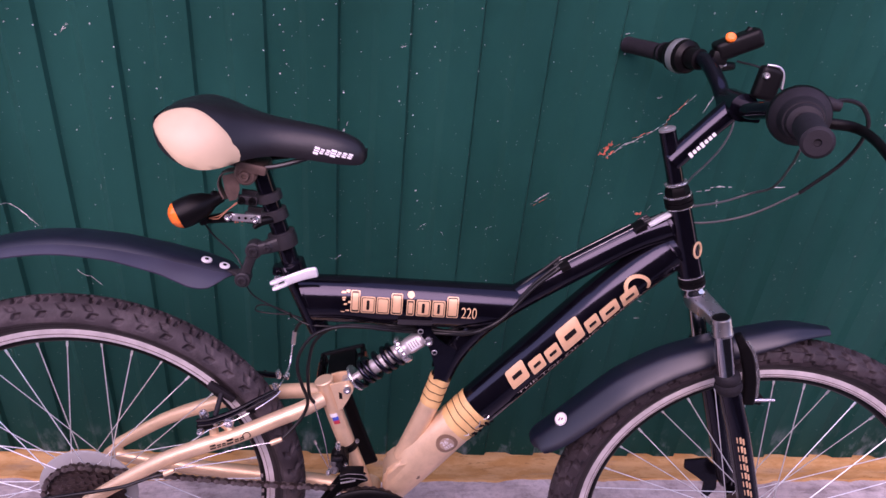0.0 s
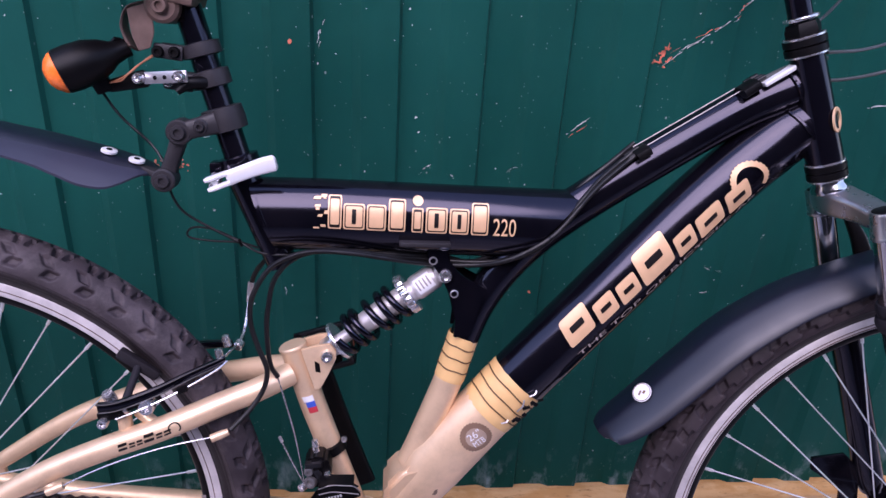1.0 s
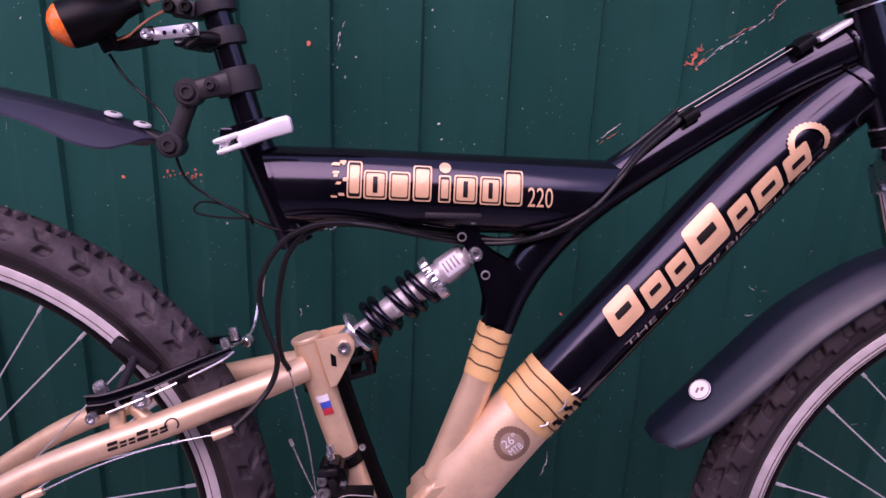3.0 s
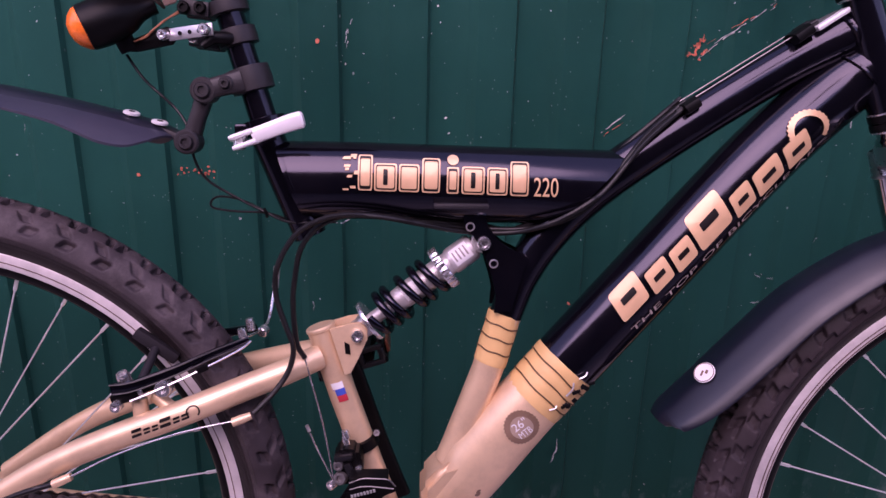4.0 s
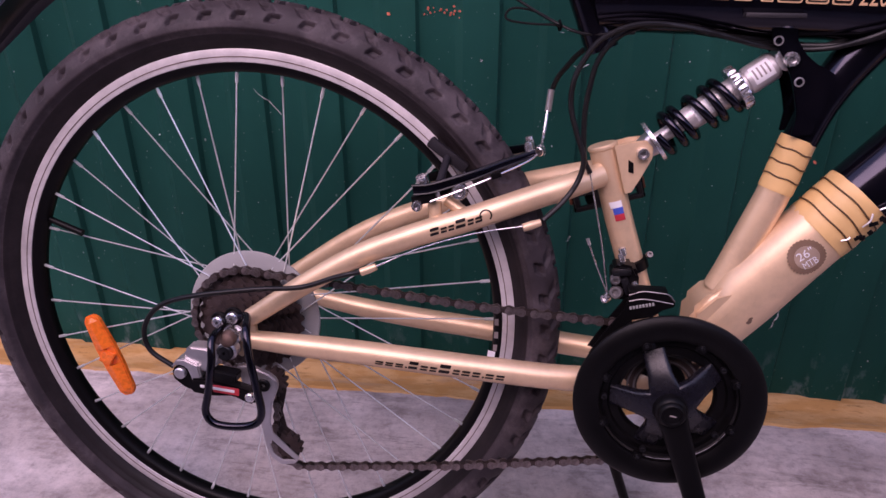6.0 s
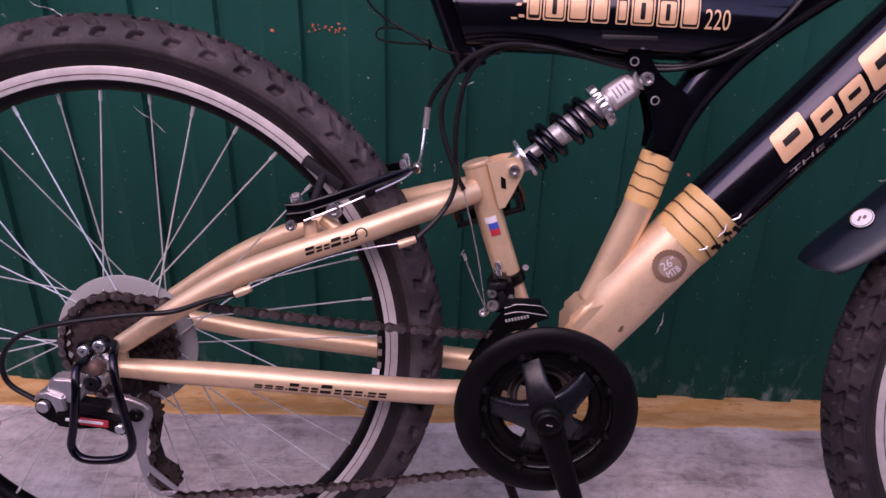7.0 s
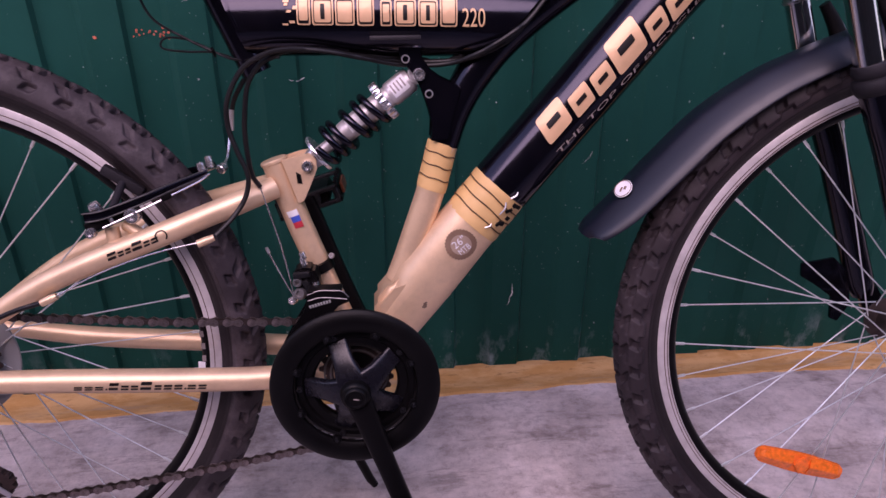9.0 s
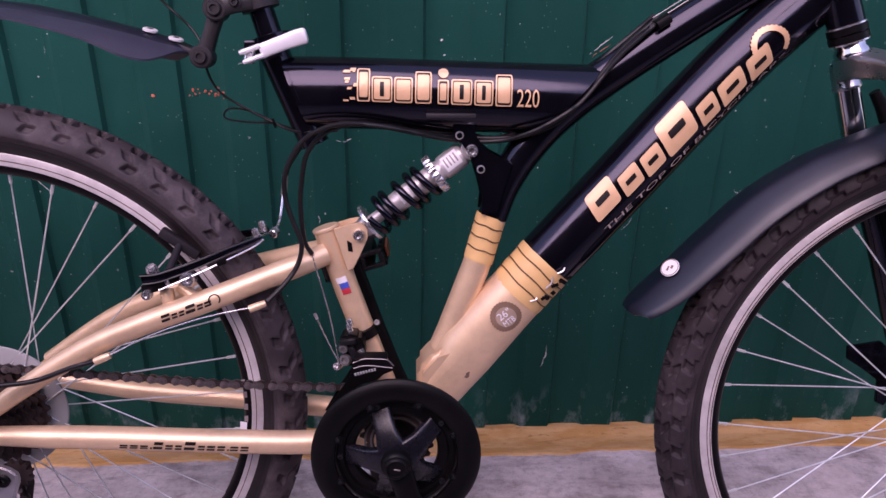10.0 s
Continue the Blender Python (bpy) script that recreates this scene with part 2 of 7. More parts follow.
def concrete_material():
    m = bpy.data.materials.new("worn_concrete")
    m.use_nodes = True
    n, l = m.node_tree.nodes, m.node_tree.links
    b = n["Principled BSDF"]
    co = n.new("ShaderNodeTexCoord")

    def noise_at(scale, detail, rough=0.6, stretch=None):
        t = n.new("ShaderNodeTexNoise")
        t.inputs["Scale"].default_value, t.inputs["Detail"].default_value, t.inputs["Roughness"].default_value = scale, detail, rough
        if stretch:
            mp = n.new("ShaderNodeMapping")
            mp.inputs["Scale"].default_value = stretch
            mp.inputs["Rotation"].default_value = (0, 0, radians(4))
            l.new(co.outputs["Object"], mp.inputs["Vector"])
            l.new(mp.outputs["Vector"], t.inputs["Vector"])
        else:
            l.new(co.outputs["Object"], t.inputs["Vector"])
        return t.outputs["Fac"]

    def ramp(value, stops):
        r = n.new("ShaderNodeValToRGB")
        e = r.color_ramp.elements
        e[0].position, e[0].color = stops[0][0], (*stops[0][1], 1)
        e[1].position, e[1].color = stops[-1][0], (*stops[-1][1], 1)
        for p, c in stops[1:-1]:
            q = e.new(p)
            q.color = (*c, 1)
        l.new(value, r.inputs["Fac"])
        return r.outputs["Color"]

    def mix(a, b2, fac, kind="MULTIPLY"):
        x = n.new("ShaderNodeMix")
        x.data_type, x.blend_type = "RGBA", kind
        x.inputs["Factor"].default_value = fac
        l.new(a, x.inputs["A"])
        l.new(b2, x.inputs["B"])
        return x.outputs["Result"]

    base = ramp(noise_at(5, 8), [(0.32, (0.36, 0.304, 0.292)), (0.5, (0.52, 0.448, 0.432)), (0.66, (0.68, 0.596, 0.582))])
    # trowel streaks along the fence, worn dark in patches
    streak = ramp(noise_at(1.0, 9, 0.7, (2.4, 30, 10)), [(0.36, (0.46, 0.42, 0.42)), (0.46, (0.88, 0.87, 0.87)), (0.56, (1.0, 1.0, 1.0)), (0.66, (1.22, 1.21, 1.20))])
    grit = ramp(noise_at(60, 9, 0.8), [(0.34, (0.62, 0.58, 0.57)), (0.47, (0.98, 0.98, 0.98)), (0.64, (1.18, 1.17, 1.16))])
    mottle = ramp(noise_at(1.0, 9, 0.75, (10, 13, 10)), [(0.36, (0.58, 0.53, 0.52)), (0.48, (1.0, 1.0, 1.0)), (0.64, (1.2, 1.18, 1.17))])
    smear = ramp(noise_at(1.0, 8, 0.75, (5, 26, 10)), [(0.38, (0.42, 0.38, 0.37)), (0.46, (1, 1, 1)), (0.8, (1.08, 1.08, 1.08))])
    patchy = ramp(noise_at(3.2, 5, 0.6), [(0.42, (0, 0, 0)), (0.58, (1, 1, 1)), (0.9, (1, 1, 1))])
    sm = mix(smear, patchy, 1.0, "LIGHTEN")
    c = mix(mix(mix(mix(base, streak, 0.26), grit, 0.8), mottle, 0.8), sm, 0.65)
    l.new(c, b.inputs["Base Color"])
    b.inputs["Roughness"].default_value = 0.75
    bp = n.new("ShaderNodeBump")
    bp.inputs["Strength"].default_value, bp.inputs["Distance"].default_value = 0.5, 0.004
    l.new(noise_at(90, 8, 0.7), bp.inputs["Height"])
    l.new(bp.outputs["Normal"], b.inputs["Normal"])
    return m


def fence_material():
    """Dark green polymer paint on sheet steel, with white specks and chalky scuffs near the foot."""
    m = bpy.data.materials.new("green_sheet_paint")
    m.use_nodes = True
    n, l = m.node_tree.nodes, m.node_tree.links
    b = n["Principled BSDF"]
    co = n.new("ShaderNodeTexCoord")

    def tex(kind, **sockets):
        t = n.new(kind)
        for k, v in sockets.items():
            t.inputs[k].default_value = v
        return t

    def mapped(scale):
        mp = n.new("ShaderNodeMapping")
        mp.inputs["Scale"].default_value = scale
        l.new(co.outputs["Object"], mp.inputs["Vector"])
        return mp.outputs["Vector"]

    def step(value, lo, hi, a=0.0, z=1.0):
        r = n.new("ShaderNodeMapRange")
        for k, v in (("From Min", lo), ("From Max", hi), ("To Min", a), ("To Max", z)):
            r.inputs[k].default_value = v
        l.new(value, r.inputs["Value"])
        return r.outputs["Result"]

    def times(a, c):
        q = n.new("ShaderNodeMath")
        q.operation = "MULTIPLY"
        l.new(a, q.inputs[0])
        l.new(c, q.inputs[1])
        return q.outputs["Value"]

    def over(a, colour, fac):
        x = n.new("ShaderNodeMix")
        x.data_type = "RGBA"
        x.inputs["B"].default_value = (*colour, 1)
        l.new(a, x.inputs["A"])
        l.new(fac, x.inputs["Factor"])
        return x.outputs["Result"]

    cloud = tex("ShaderNodeTexNoise", Scale=4.0, Detail=7.0)
    l.new(mapped((1, 1, 0.35)), cloud.inputs["Vector"])
    x = n.new("ShaderNodeMix")
    x.data_type = "RGBA"
    x.inputs["A"].default_value, x.inputs["B"].default_value = (0.0045, 0.078, 0.061, 1), (0.0105, 0.122, 0.098, 1)
    l.new(step(cloud.outputs["Fac"], 0.3, 0.7), x.inputs["Factor"])
    colour = x.outputs["Result"]
    # specks: small cells, kept only where a second noise allows
    for scale, size, density, tint in ((55, 0.10, 0.60, (0.30, 0.36, 0.34)), (130, 0.12, 0.55, (0.22, 0.30, 0.28)), (24, 0.05, 0.60, (0.42, 0.46, 0.44))):
        v = tex("ShaderNodeTexVoronoi", Scale=scale, Randomness=1.0)
        l.new(mapped((1.0, 1.0, 0.7)), v.inputs["Vector"])
        k = tex("ShaderNodeTexNoise", Scale=scale * 0.23, Detail=3.0)
        l.new(co.outputs["Object"], k.inputs["Vector"])
        colour = over(colour, tint, times(step(v.outputs["Distance"], size, size * 0.5), step(k.outputs["Fac"], density, density + 0.06)))
    # faint vertical and slanting scratches
    s = tex("ShaderNodeTexNoise", Scale=1.0, Detail=4.0, Roughness=0.8)
    l.new(mapped((300, 20, 9)), s.inputs["Vector"])
    s2 = tex("ShaderNodeTexNoise", Scale=7.0, Detail=4.0)
    l.new(co.outputs["Object"], s2.inputs["Vector"])
    colour = over(colour, (0.10, 0.17, 0.15), times(step(s.outputs["Fac"], 0.70, 0.78), step(s2.outputs["Fac"], 0.52, 0.62)))
    # cement splashes low down
    sep = n.new("ShaderNodeSeparateXYZ")
    l.new(co.outputs["Object"], sep.inputs["Vector"])
    sp = tex("ShaderNodeTexNoise", Scale=22.0, Detail=6.0, Roughness=0.65)
    l.new(mapped((1, 1, 0.55)), sp.inputs["Vector"])
    low = step(sep.outputs["Z"], 0.085, -0.01)
    colour = over(colour, (0.34, 0.40, 0.41), times(step(sp.outputs["Fac"], 0.52, 0.68, 0.0, 0.9), low))
    l.new(colour, b.inputs["Base Color"])
    rough = tex("ShaderNodeTexNoise", Scale=30.0, Detail=5.0)
    l.new(co.outputs["Object"], rough.inputs["Vector"])
    l.new(step(rough.outputs["Fac"], 0.2, 0.8, 0.36, 0.52), b.inputs["Roughness"])
    b.inputs["Specular IOR Level"].default_value = 0.17
    bp = n.new("ShaderNodeBump")
    bp.inputs["Strength"].default_value, bp.inputs["Distance"].default_value = 0.15, 0.004
    l.new(cloud.outputs["Fac"], bp.inputs["Height"])
    l.new(bp.outputs["Normal"], b.inputs["Normal"])
    return m


def build_ground():
    xs = sorted(set([-250, -60, -20, -8, -4] + [round(-2 + 0.1 * i, 2) for i in range(51)] + [5, 10, 25, 60, 250]))
    ys = sorted(set([-250, -60, -20, -8, -4] + [round(-2 + 0.1 * i, 2) for i in range(23)] + [0.28, 0.33, 0.38, 0.43, 0.48, 0.58, 2, 8, 25, 60, 250]))
    bm = bmesh.new()
    grid = []
    for y in ys:
        row = []
        for x in xs:
            near = abs(x) < 4 and abs(y) < 3
            dz = 0.003 * noise.noise((x * 3.1, y * 3.1, 0)) if near and abs(y) > 0.15 else 0
            row.append(bm.verts.new((x, y, ground_z(max(min(x, 5), -5), y) + dz)))
        grid.append(row)
    for a, b in zip(grid, grid[1:]):
        for i in range(len(xs) - 1):
            bm.faces.new((a[i], a[i + 1], b[i + 1], b[i]))
    g = part("ground", bm, concrete_material())
    tagged(g, "worn lilac-grey concrete yard with dark streaks and grit", "ground", kind="structure")


def build_fence():
    """One long profiled steel sheet: flat ridges and shallow troughs."""
    pitch, x0 = 0.1195, 0.361
    bm = bmesh.new()
    sect = []
    for k in range(-60, 62):
        x = x0 + pitch * k
        sect += [(x, 0.0), (x + 0.004, 0.009), (x + 0.007, 0.010), (x + 0.052, 0.010), (x + 0.056, 0.009), (x + 0.068, 0.0)]
    zs = [-0.035, 0.4, 0.9, 1.4, 2.0]
    top = []
    for z in zs:
        top.append([bm.verts.new((x, FENCE_Y + d + 0.0012 * noise.noise((x * 2.3, 0, z * 1.7)), z)) for x, d in sect])
    for a, b in zip(top, top[1:]):
        for i in range(len(sect) - 1):
            bm.faces.new((a[i], a[i + 1], b[i + 1], b[i]))
    bmesh.ops.solidify(bm, geom=bm.faces[:], thickness=-0.0008)
    f = part("fence", bm, fence_material(), angle=20)
    tagged(f, "dark green profiled sheet steel fence with paint specks and scuffs", "fence", kind="structure")
    return f


def mortar_material():
    """Ochre mortar in two shades that meet in ragged patches, greyed by dirt."""
    m = bpy.data.materials.new("ochre_mortar")
    m.use_nodes = True
    n, l = m.node_tree.nodes, m.node_tree.links
    b = n["Principled BSDF"]
    co = n.new("ShaderNodeTexCoord")

    def noise_at(stretch, detail, rough):
        mp = n.new("ShaderNodeMapping")
        mp.inputs["Scale"].default_value = stretch
        l.new(co.outputs["Object"], mp.inputs["Vector"])
        t = n.new("ShaderNodeTexNoise")
        t.inputs["Scale"].default_value, t.inputs["Detail"].default_value, t.inputs["Roughness"].default_value = 1.0, detail, rough
        l.new(mp.outputs["Vector"], t.inputs["Vector"])
        return t.outputs["Fac"]

    def mix(a, c, fac, lo, hi):
        r = n.new("ShaderNodeMapRange")
        r.inputs["From Min"].default_value, r.inputs["From Max"].default_value = lo, hi
        l.new(fac, r.inputs["Value"])
        x = n.new("ShaderNodeMix")
        x.data_type = "RGBA"
        for key, v in (("A", a), ("B", c)):
            if isinstance(v, tuple):
                x.inputs[key].default_value = (*v, 1)
            else:
                l.new(v, x.inputs[key])
        l.new(r.outputs["Result"], x.inputs["Factor"])
        return x.outputs["Result"]

    c = mix((0.50, 0.255, 0.085), (0.60, 0.345, 0.145), noise_at((13, 34, 30), 6, 0.6), 0.43, 0.57)
    c = mix(c, (0.40, 0.265, 0.165), noise_at((5, 26, 20), 7, 0.65), 0.55, 0.70)
    c = mix(c, (0.33, 0.17, 0.06), noise_at((40, 120, 100), 6, 0.7), 0.57, 0.70)
    l.new(c, b.inputs["Base Color"])
    b.inputs["Roughness"].default_value = 0.85
    b.inputs["Specular IOR Level"].default_value = 0.2
    bp = n.new("ShaderNodeBump")
    bp.inputs["Strength"].default_value, bp.inputs["Distance"].default_value = 0.5, 0.002
    l.new(noise_at((90, 120, 120), 6, 0.65), bp.inputs["Height"])
    l.new(bp.outputs["Normal"], b.inputs["Normal"])
    return m


def build_strip():
    """Ochre mortar smeared along the foot of the fence: a thin apron, then a low rounded fillet."""
    bm = bmesh.new()
    n, rows = 900, 10
    grid = []
    for j in range(rows + 1):
        row = []
        f = j / rows
        for i in range(n + 1):
            x = -3.5 + 7.5 * i / n
            edge = 0.014 * noise.noise((x * 4, 3, 0)) + 0.009 * noise.noise((x * 17, 7, 0)) + 0.003 * noise.noise((x * 60, 9, 0))
            y0 = 0.330 + edge + 0.012 * max(0, x - 0.9)
            y = y0 + (0.435 - y0) * f
            lip = 0.55 + 0.16 * noise.noise((x * 9, 1, 4)) + 0.06 * noise.noise((x * 31, 2, 4))
            rise = min(max((f - lip) / 0.18, 0.0), 1.0)
            up = 0.0035 * min(1, j) + 0.0095 * rise * rise * (3 - 2 * rise) + 0.0025 * noise.noise((x * 22, y * 40, 2)) * f
            row.append(bm.verts.new((x, y, ground_z(x, y) + (up if j else -0.006))))
        grid.append(row)
    for a, b in zip(grid, grid[1:]):
        for i in range(n):
            bm.faces.new((a[i], a[i + 1], b[i + 1], b[i]))
    s = part("mortar_strip", bm, mortar_material())
    tagged(s, "rough ochre mortar strip along the foot of the fence", "mortar strip", kind="structure")


def build_sky_block():
    # added out of view: cuts off low sky from the lower fence and tubes
    bm = bmesh.new()
    box(bm, (0.5, -1.55, 0.76), (16, 0.25, 1.62))
    w = part("unseen_sky_block", bm, mat("dark_block_face", (0.05, 0.042, 0.042), 0.9, 0, 0.2, 3, 0.3, 60))
    tagged(w, "plain dark wall added out of view to block low sky", "wall", kind="structure")


build_ground()
fence = build_fence()
build_strip()
build_sky_block()

# ---- the bicycle, leaning on the fence by its handlebar ----
M_BIKE = Matrix.Rotation(radians(-0.785), 4, "Z") @ Matrix.Rotation(radians(-7.82), 4, "X")
M_FRONT = Matrix.Translation((1.0680, -0.0278, 0.3300)) @ Matrix.Rotation(radians(-6.19), 4, "Z") @ Matrix.Rotation(radians(-9.95), 4, "X")
bike = new("bicycle")
bike.matrix_world = M_BIKE
tagged(bike, "black and champagne-gold full-suspension mountain bike leaning on the green fence", "bicycle")
L_FRONT = M_BIKE.inverted() @ M_FRONT
STEER_LOW, STEER_TOP = Vector((-0.1705, 0, 0.385)), Vector((-0.261, 0, 0.628))


def steer(f):
    """A place on the steering axis, in the bicycle's frame."""
    return L_FRONT @ STEER_LOW.lerp(STEER_TOP, f)


def P3(points, y=0.0):
    return [Vector((p[0], p[1], p[2])) if len(p) == 3 else Vector((p[0], y, p[1])) for p in points]


# main frame -------------------------------------------------------------
bm = bmesh.new()
sweep(bm, P3([(0.325, 0.6765), (0.40, 0.6762), (0.48, 0.6745), (0.55, 0.673), (0.62, 0.6715)]), [(0.0295, 0.0362)], 28)
for v in bm.verts:
    if v.co.x > 0.58:
        v.co.x += (v.co.z - 0.672) * 0.95
    if v.co.x < 0.34:
        v.co.x += 0.012 - (v.co.z - 0.6765) * 0.38
main_tube = part("main_tube", bm, BLACK_PAINT, bike, "thick glossy black upper frame tube with gold lettering")

upper_path = smooth(P3([(0.866, -0.012, 0.8245), (0.807, 0.793), (0.730, 0.745), (0.653, 0.693), (0.607, 0.656), (0.575, 0.618), (0.555, 0.581), (0.543, 0.546)]), 6)
bm = bmesh.new()
sweep(bm, upper_path, [(0.019, 0.021)] * 5 + [(0.018, 0.0195), (0.0165, 0.0172), (0.0155, 0.0162)], 20)
upper_tube = part("upper_tube", bm, BLACK_PAINT, bike, "curved glossy black frame tube")
bm = bmesh.new()
sweep(bm, P3([(0.543, 0.546), (0.526, 0.489), (0.4985, 0.413), (0.490, 0.392)]), [(0.0155, 0.0158)], 20)
strut = part("strut_tube", bm, GOLD_PAINT, bike, "champagne-gold lower strut tube")

down_path = smooth(P3([(0.880, -0.010, 0.788), (0.85, 0.764), (0.783, 0.7), (0.69, 0.594), (0.6055, 0.4965)]), 5)
bm = bmesh.new()
sweep(bm, down_path, [(0.028, 0.0295), (0.031, 0.0330), (0.032, 0.0345), (0.031, 0.0345)], 28)
down_tube = part("down_tube", bm, BLACK_PAINT, bike, "thick glossy black down tube with gold lettering")
bm = bmesh.new()
sweep(bm, P3([(0.6055, 0.4965), (0.56, 0.4435), (0.518, 0.3945), (0.4665, 0.3365), (0.436, 0.301)]), [(0.030, 0.0322), (0.030, 0.0345), (0.030, 0.0375), (0.030, 0.0392), (0.030, 0.0392)], 40)
for v in bm.verts:
    if v.co.x < 0.463:
        v.co.x = 0.463
down_gold = part("down_tube_foot", bm, GOLD_PAINT, bike, "champagne-gold foot of the down tube", angle=75)
bm = bmesh.new()
plate(bm, [(0.4605, 0.300), (0.4605, 0.3750), (0.4800, 0.3970), (0.505, 0.4060), (0.540, 0.428), (0.540, 0.405), (0.500, 0.350), (0.478, 0.310)], -0.0262, 0.0262, 0.0065)
part("foot_gusset", bm, GOLD_PAINT, down_gold, angle=85)
bm = bmesh.new()
sweep(bm, P3([(0.354, 0.624), (0.318, 0.712), (0.3125, 0.7255)]), [0.0155], 20)
seat_tube = part("seat_tube", bm, BLACK_PAINT, bike)
bm = bmesh.new()
head_a, head_b = steer(0.57), steer(0.118)
sweep(bm, [head_a, head_a.lerp(head_b, 0.3), head_a.lerp(head_b, 0.7), head_b], [0.0158, 0.0166, 0.0172, 0.0180], 24)
head_tube = part("head_tube", bm, BLACK_PAINT, bike)
for at, r in ((head_a + (head_a - head_b).normalized() * 0.008, 0.0198), (head_b, 0.0192)):
    bm = bmesh.new()
    ax = (head_a - head_b).normalized()
    lathe(bm, [(r * 0.8, -0.009), (r, -0.007), (r, -0.001), (r * 0.9, 0.0), (r, 0.001), (r, 0.007), (r * 0.7, 0.011)], axis_matrix(at, ax), 24)
    cup = part("headset_cup", bm, PLASTIC, head_tube, "black headset cup")
    bm = bmesh.new()
    for h in (-0.0085, 0.0085):
        lathe(bm, [(r * 0.86, h - 0.0012), (r * 0.98, h - 0.0008), (r * 0.98, h + 0.0008), (r * 0.86, h + 0.0012)], axis_matrix(at, ax), 28, closed=True)
    part("cup_rim", bm, STEEL, head_tube)
bm = bmesh.new()
lathe(bm, [(0.0125, 0.016), (0.0165, 0.017), (0.0170, 0.024), (0.0150, 0.030), (0.0115, 0.031)], axis_matrix(head_a, ax), 6)
part("lock_nut", bm, PLASTIC, head_tube, "black headset lock nut")
bm = bmesh.new()
lathe(bm, [(0.0118, 0.0320), (0.0158, 0.0325), (0.0162, 0.0338), (0.0158, 0.0352), (0.0118, 0.0356)], axis_matrix(head_a, ax), 28, closed=True)
part("washer", bm, STEEL, head_tube, "bright steel washer")

# tape wraps: several turns with dark seams
def wrap(bm_tape, bm_seam, a, b, ra, rb, turns, skew):
    a, b = Vector(a), Vector(b)
    ax = (b - a).normalized()
    side = Vector((0, 1, 0))
    up = ax.cross(side)
    seg, n = 28, 12
    rings = []
    for i in range(n + 1):
        t = i / n
        ring = []
        for k in range(seg):
            u = 2 * math.pi * k / seg
            s = t + skew * math.sin(u + 0.6) * (0.6 if i in (0, n) else 1)
            w = 1.0 + 0.012 * math.sin(9 * u + i) + (0.012 if i % 3 else 0.0)
            ring.append(bm_tape.verts.new(a + (b - a) * s + side * (ra * w * math.cos(u)) + up * (rb * w * math.sin(u))))
        rings.append(ring)
    for r, q in zip(rings, rings[1:]):
        for k in range(seg):
            bm_tape.faces.new((r[k], r[(k + 1) % seg], q[(k + 1) % seg], q[k]))
    for j in range(turns):
        t = (j + 0.9) / (turns + 0.9)
        path = []
        for k in range(seg + 1):
            u = 2 * math.pi * k / seg
            s = t + skew * math.sin(u + 0.6) + 0.012 * math.sin(5 * u + j)
            path.append(a + (b - a) * s + side * (ra * 1.028 * math.cos(u)) + up * (rb * 1.028 * math.sin(u)))
        sweep(bm_seam, path, [0.0008], 5, ref=tuple(ax), caps=False)


for a, b, ra, rb, turns, skew, owner in (((0.542, 0, 0.5475), (0.5285, 0, 0.497), 0.0161, 0.0165, 3, 0.04, strut),
                                         ((0.6045, 0, 0.496), (0.572, 0, 0.457), 0.0312, 0.0338, 3, 0.06, down_gold)):
    bt, bs = bmesh.new(), bmesh.new()
    wrap(bt, bs, a, b, ra, rb, turns, skew)
    t = part("tape_wrap", bt, TAPE, owner, "yellow-ochre tape wound round the tube")
    part("tape_edge", bs, SEAM, owner)

# torn black flecks at the tape's outer edge
bm = bmesh.new()
rng = random.Random(4)
for i in range(9):
    s = rng.random()
    p = Vector((0.626, -0.026, 0.487)).lerp(Vector((0.598, -0.029, 0.458)), s) + Vector((rng.uniform(-0.004, 0.002), -0.004, rng.uniform(-0.002, 0.004)))
    box(bm, p, (rng.uniform(0.003, 0.009), 0.0012, rng.uniform(0.002, 0.005)), Matrix.Rotation(rng.uniform(-0.9, 0.9), 4, "Y"), 0.0004, 1)
part("tape_tear", bm, PLASTIC, down_gold, "torn dark tape edge")
bm = bmesh.new()
for p, q in (((0.606, -0.033, 0.487), (0.599, -0.034, 0.474)), ((0.619, -0.031, 0.497), (0.611, -0.033, 0.491)), ((0.590, -0.034, 0.464), (0.583, -0.034, 0.460))):
    sweep(bm, smooth(P3([p, tuple((Vector(p) + Vector(q)) / 2 + Vector((0.002, -0.001, 0))), q]), 4), [0.0009], 6)
part("scratch", bm, ALLOY, down_gold, "bare metal scratches")

# shock mount plates
mount = [(0.470, 0.660), (0.518, 0.660), (0.5188, 0.646), (0.5210, 0.636), (0.5300, 0.6245), (0.540, 0.6170), (0.552, 0.6110), (0.560, 0.606), (0.557, 0.594), (0.551, 0.575), (0.546, 0.554), (0.5285, 0.5525), (0.5298, 0.571), (0.5262, 0.5855), (0.5205, 0.603), (0.5120, 0.620), (0.4985, 0.6385), (0.4955, 0.6545), (0.470, 0.6555)]
bm = bmesh.new()
plate(bm, mount, -0.0195, -0.0162, 0.0008)
gusset = part("shock_mount", bm, BLACK_PAINT, bike, "pressed black steel shock mount plate", angle=25)
bm = bmesh.new()
plate(bm, mount, 0.0162, 0.0195, 0.0008)
part("shock_mount", bm, BLACK_PAINT, bike, angle=25)
# flange coloured paler than the plates to carry its top-lit edge highlight
bm = bmesh.new()
box(bm, (0.4942, -0.0265, 0.6570), (0.050, 0.018, 0.0042), None, 0.0012)
part("flange", bm, GREY_PLASTIC, gusset)
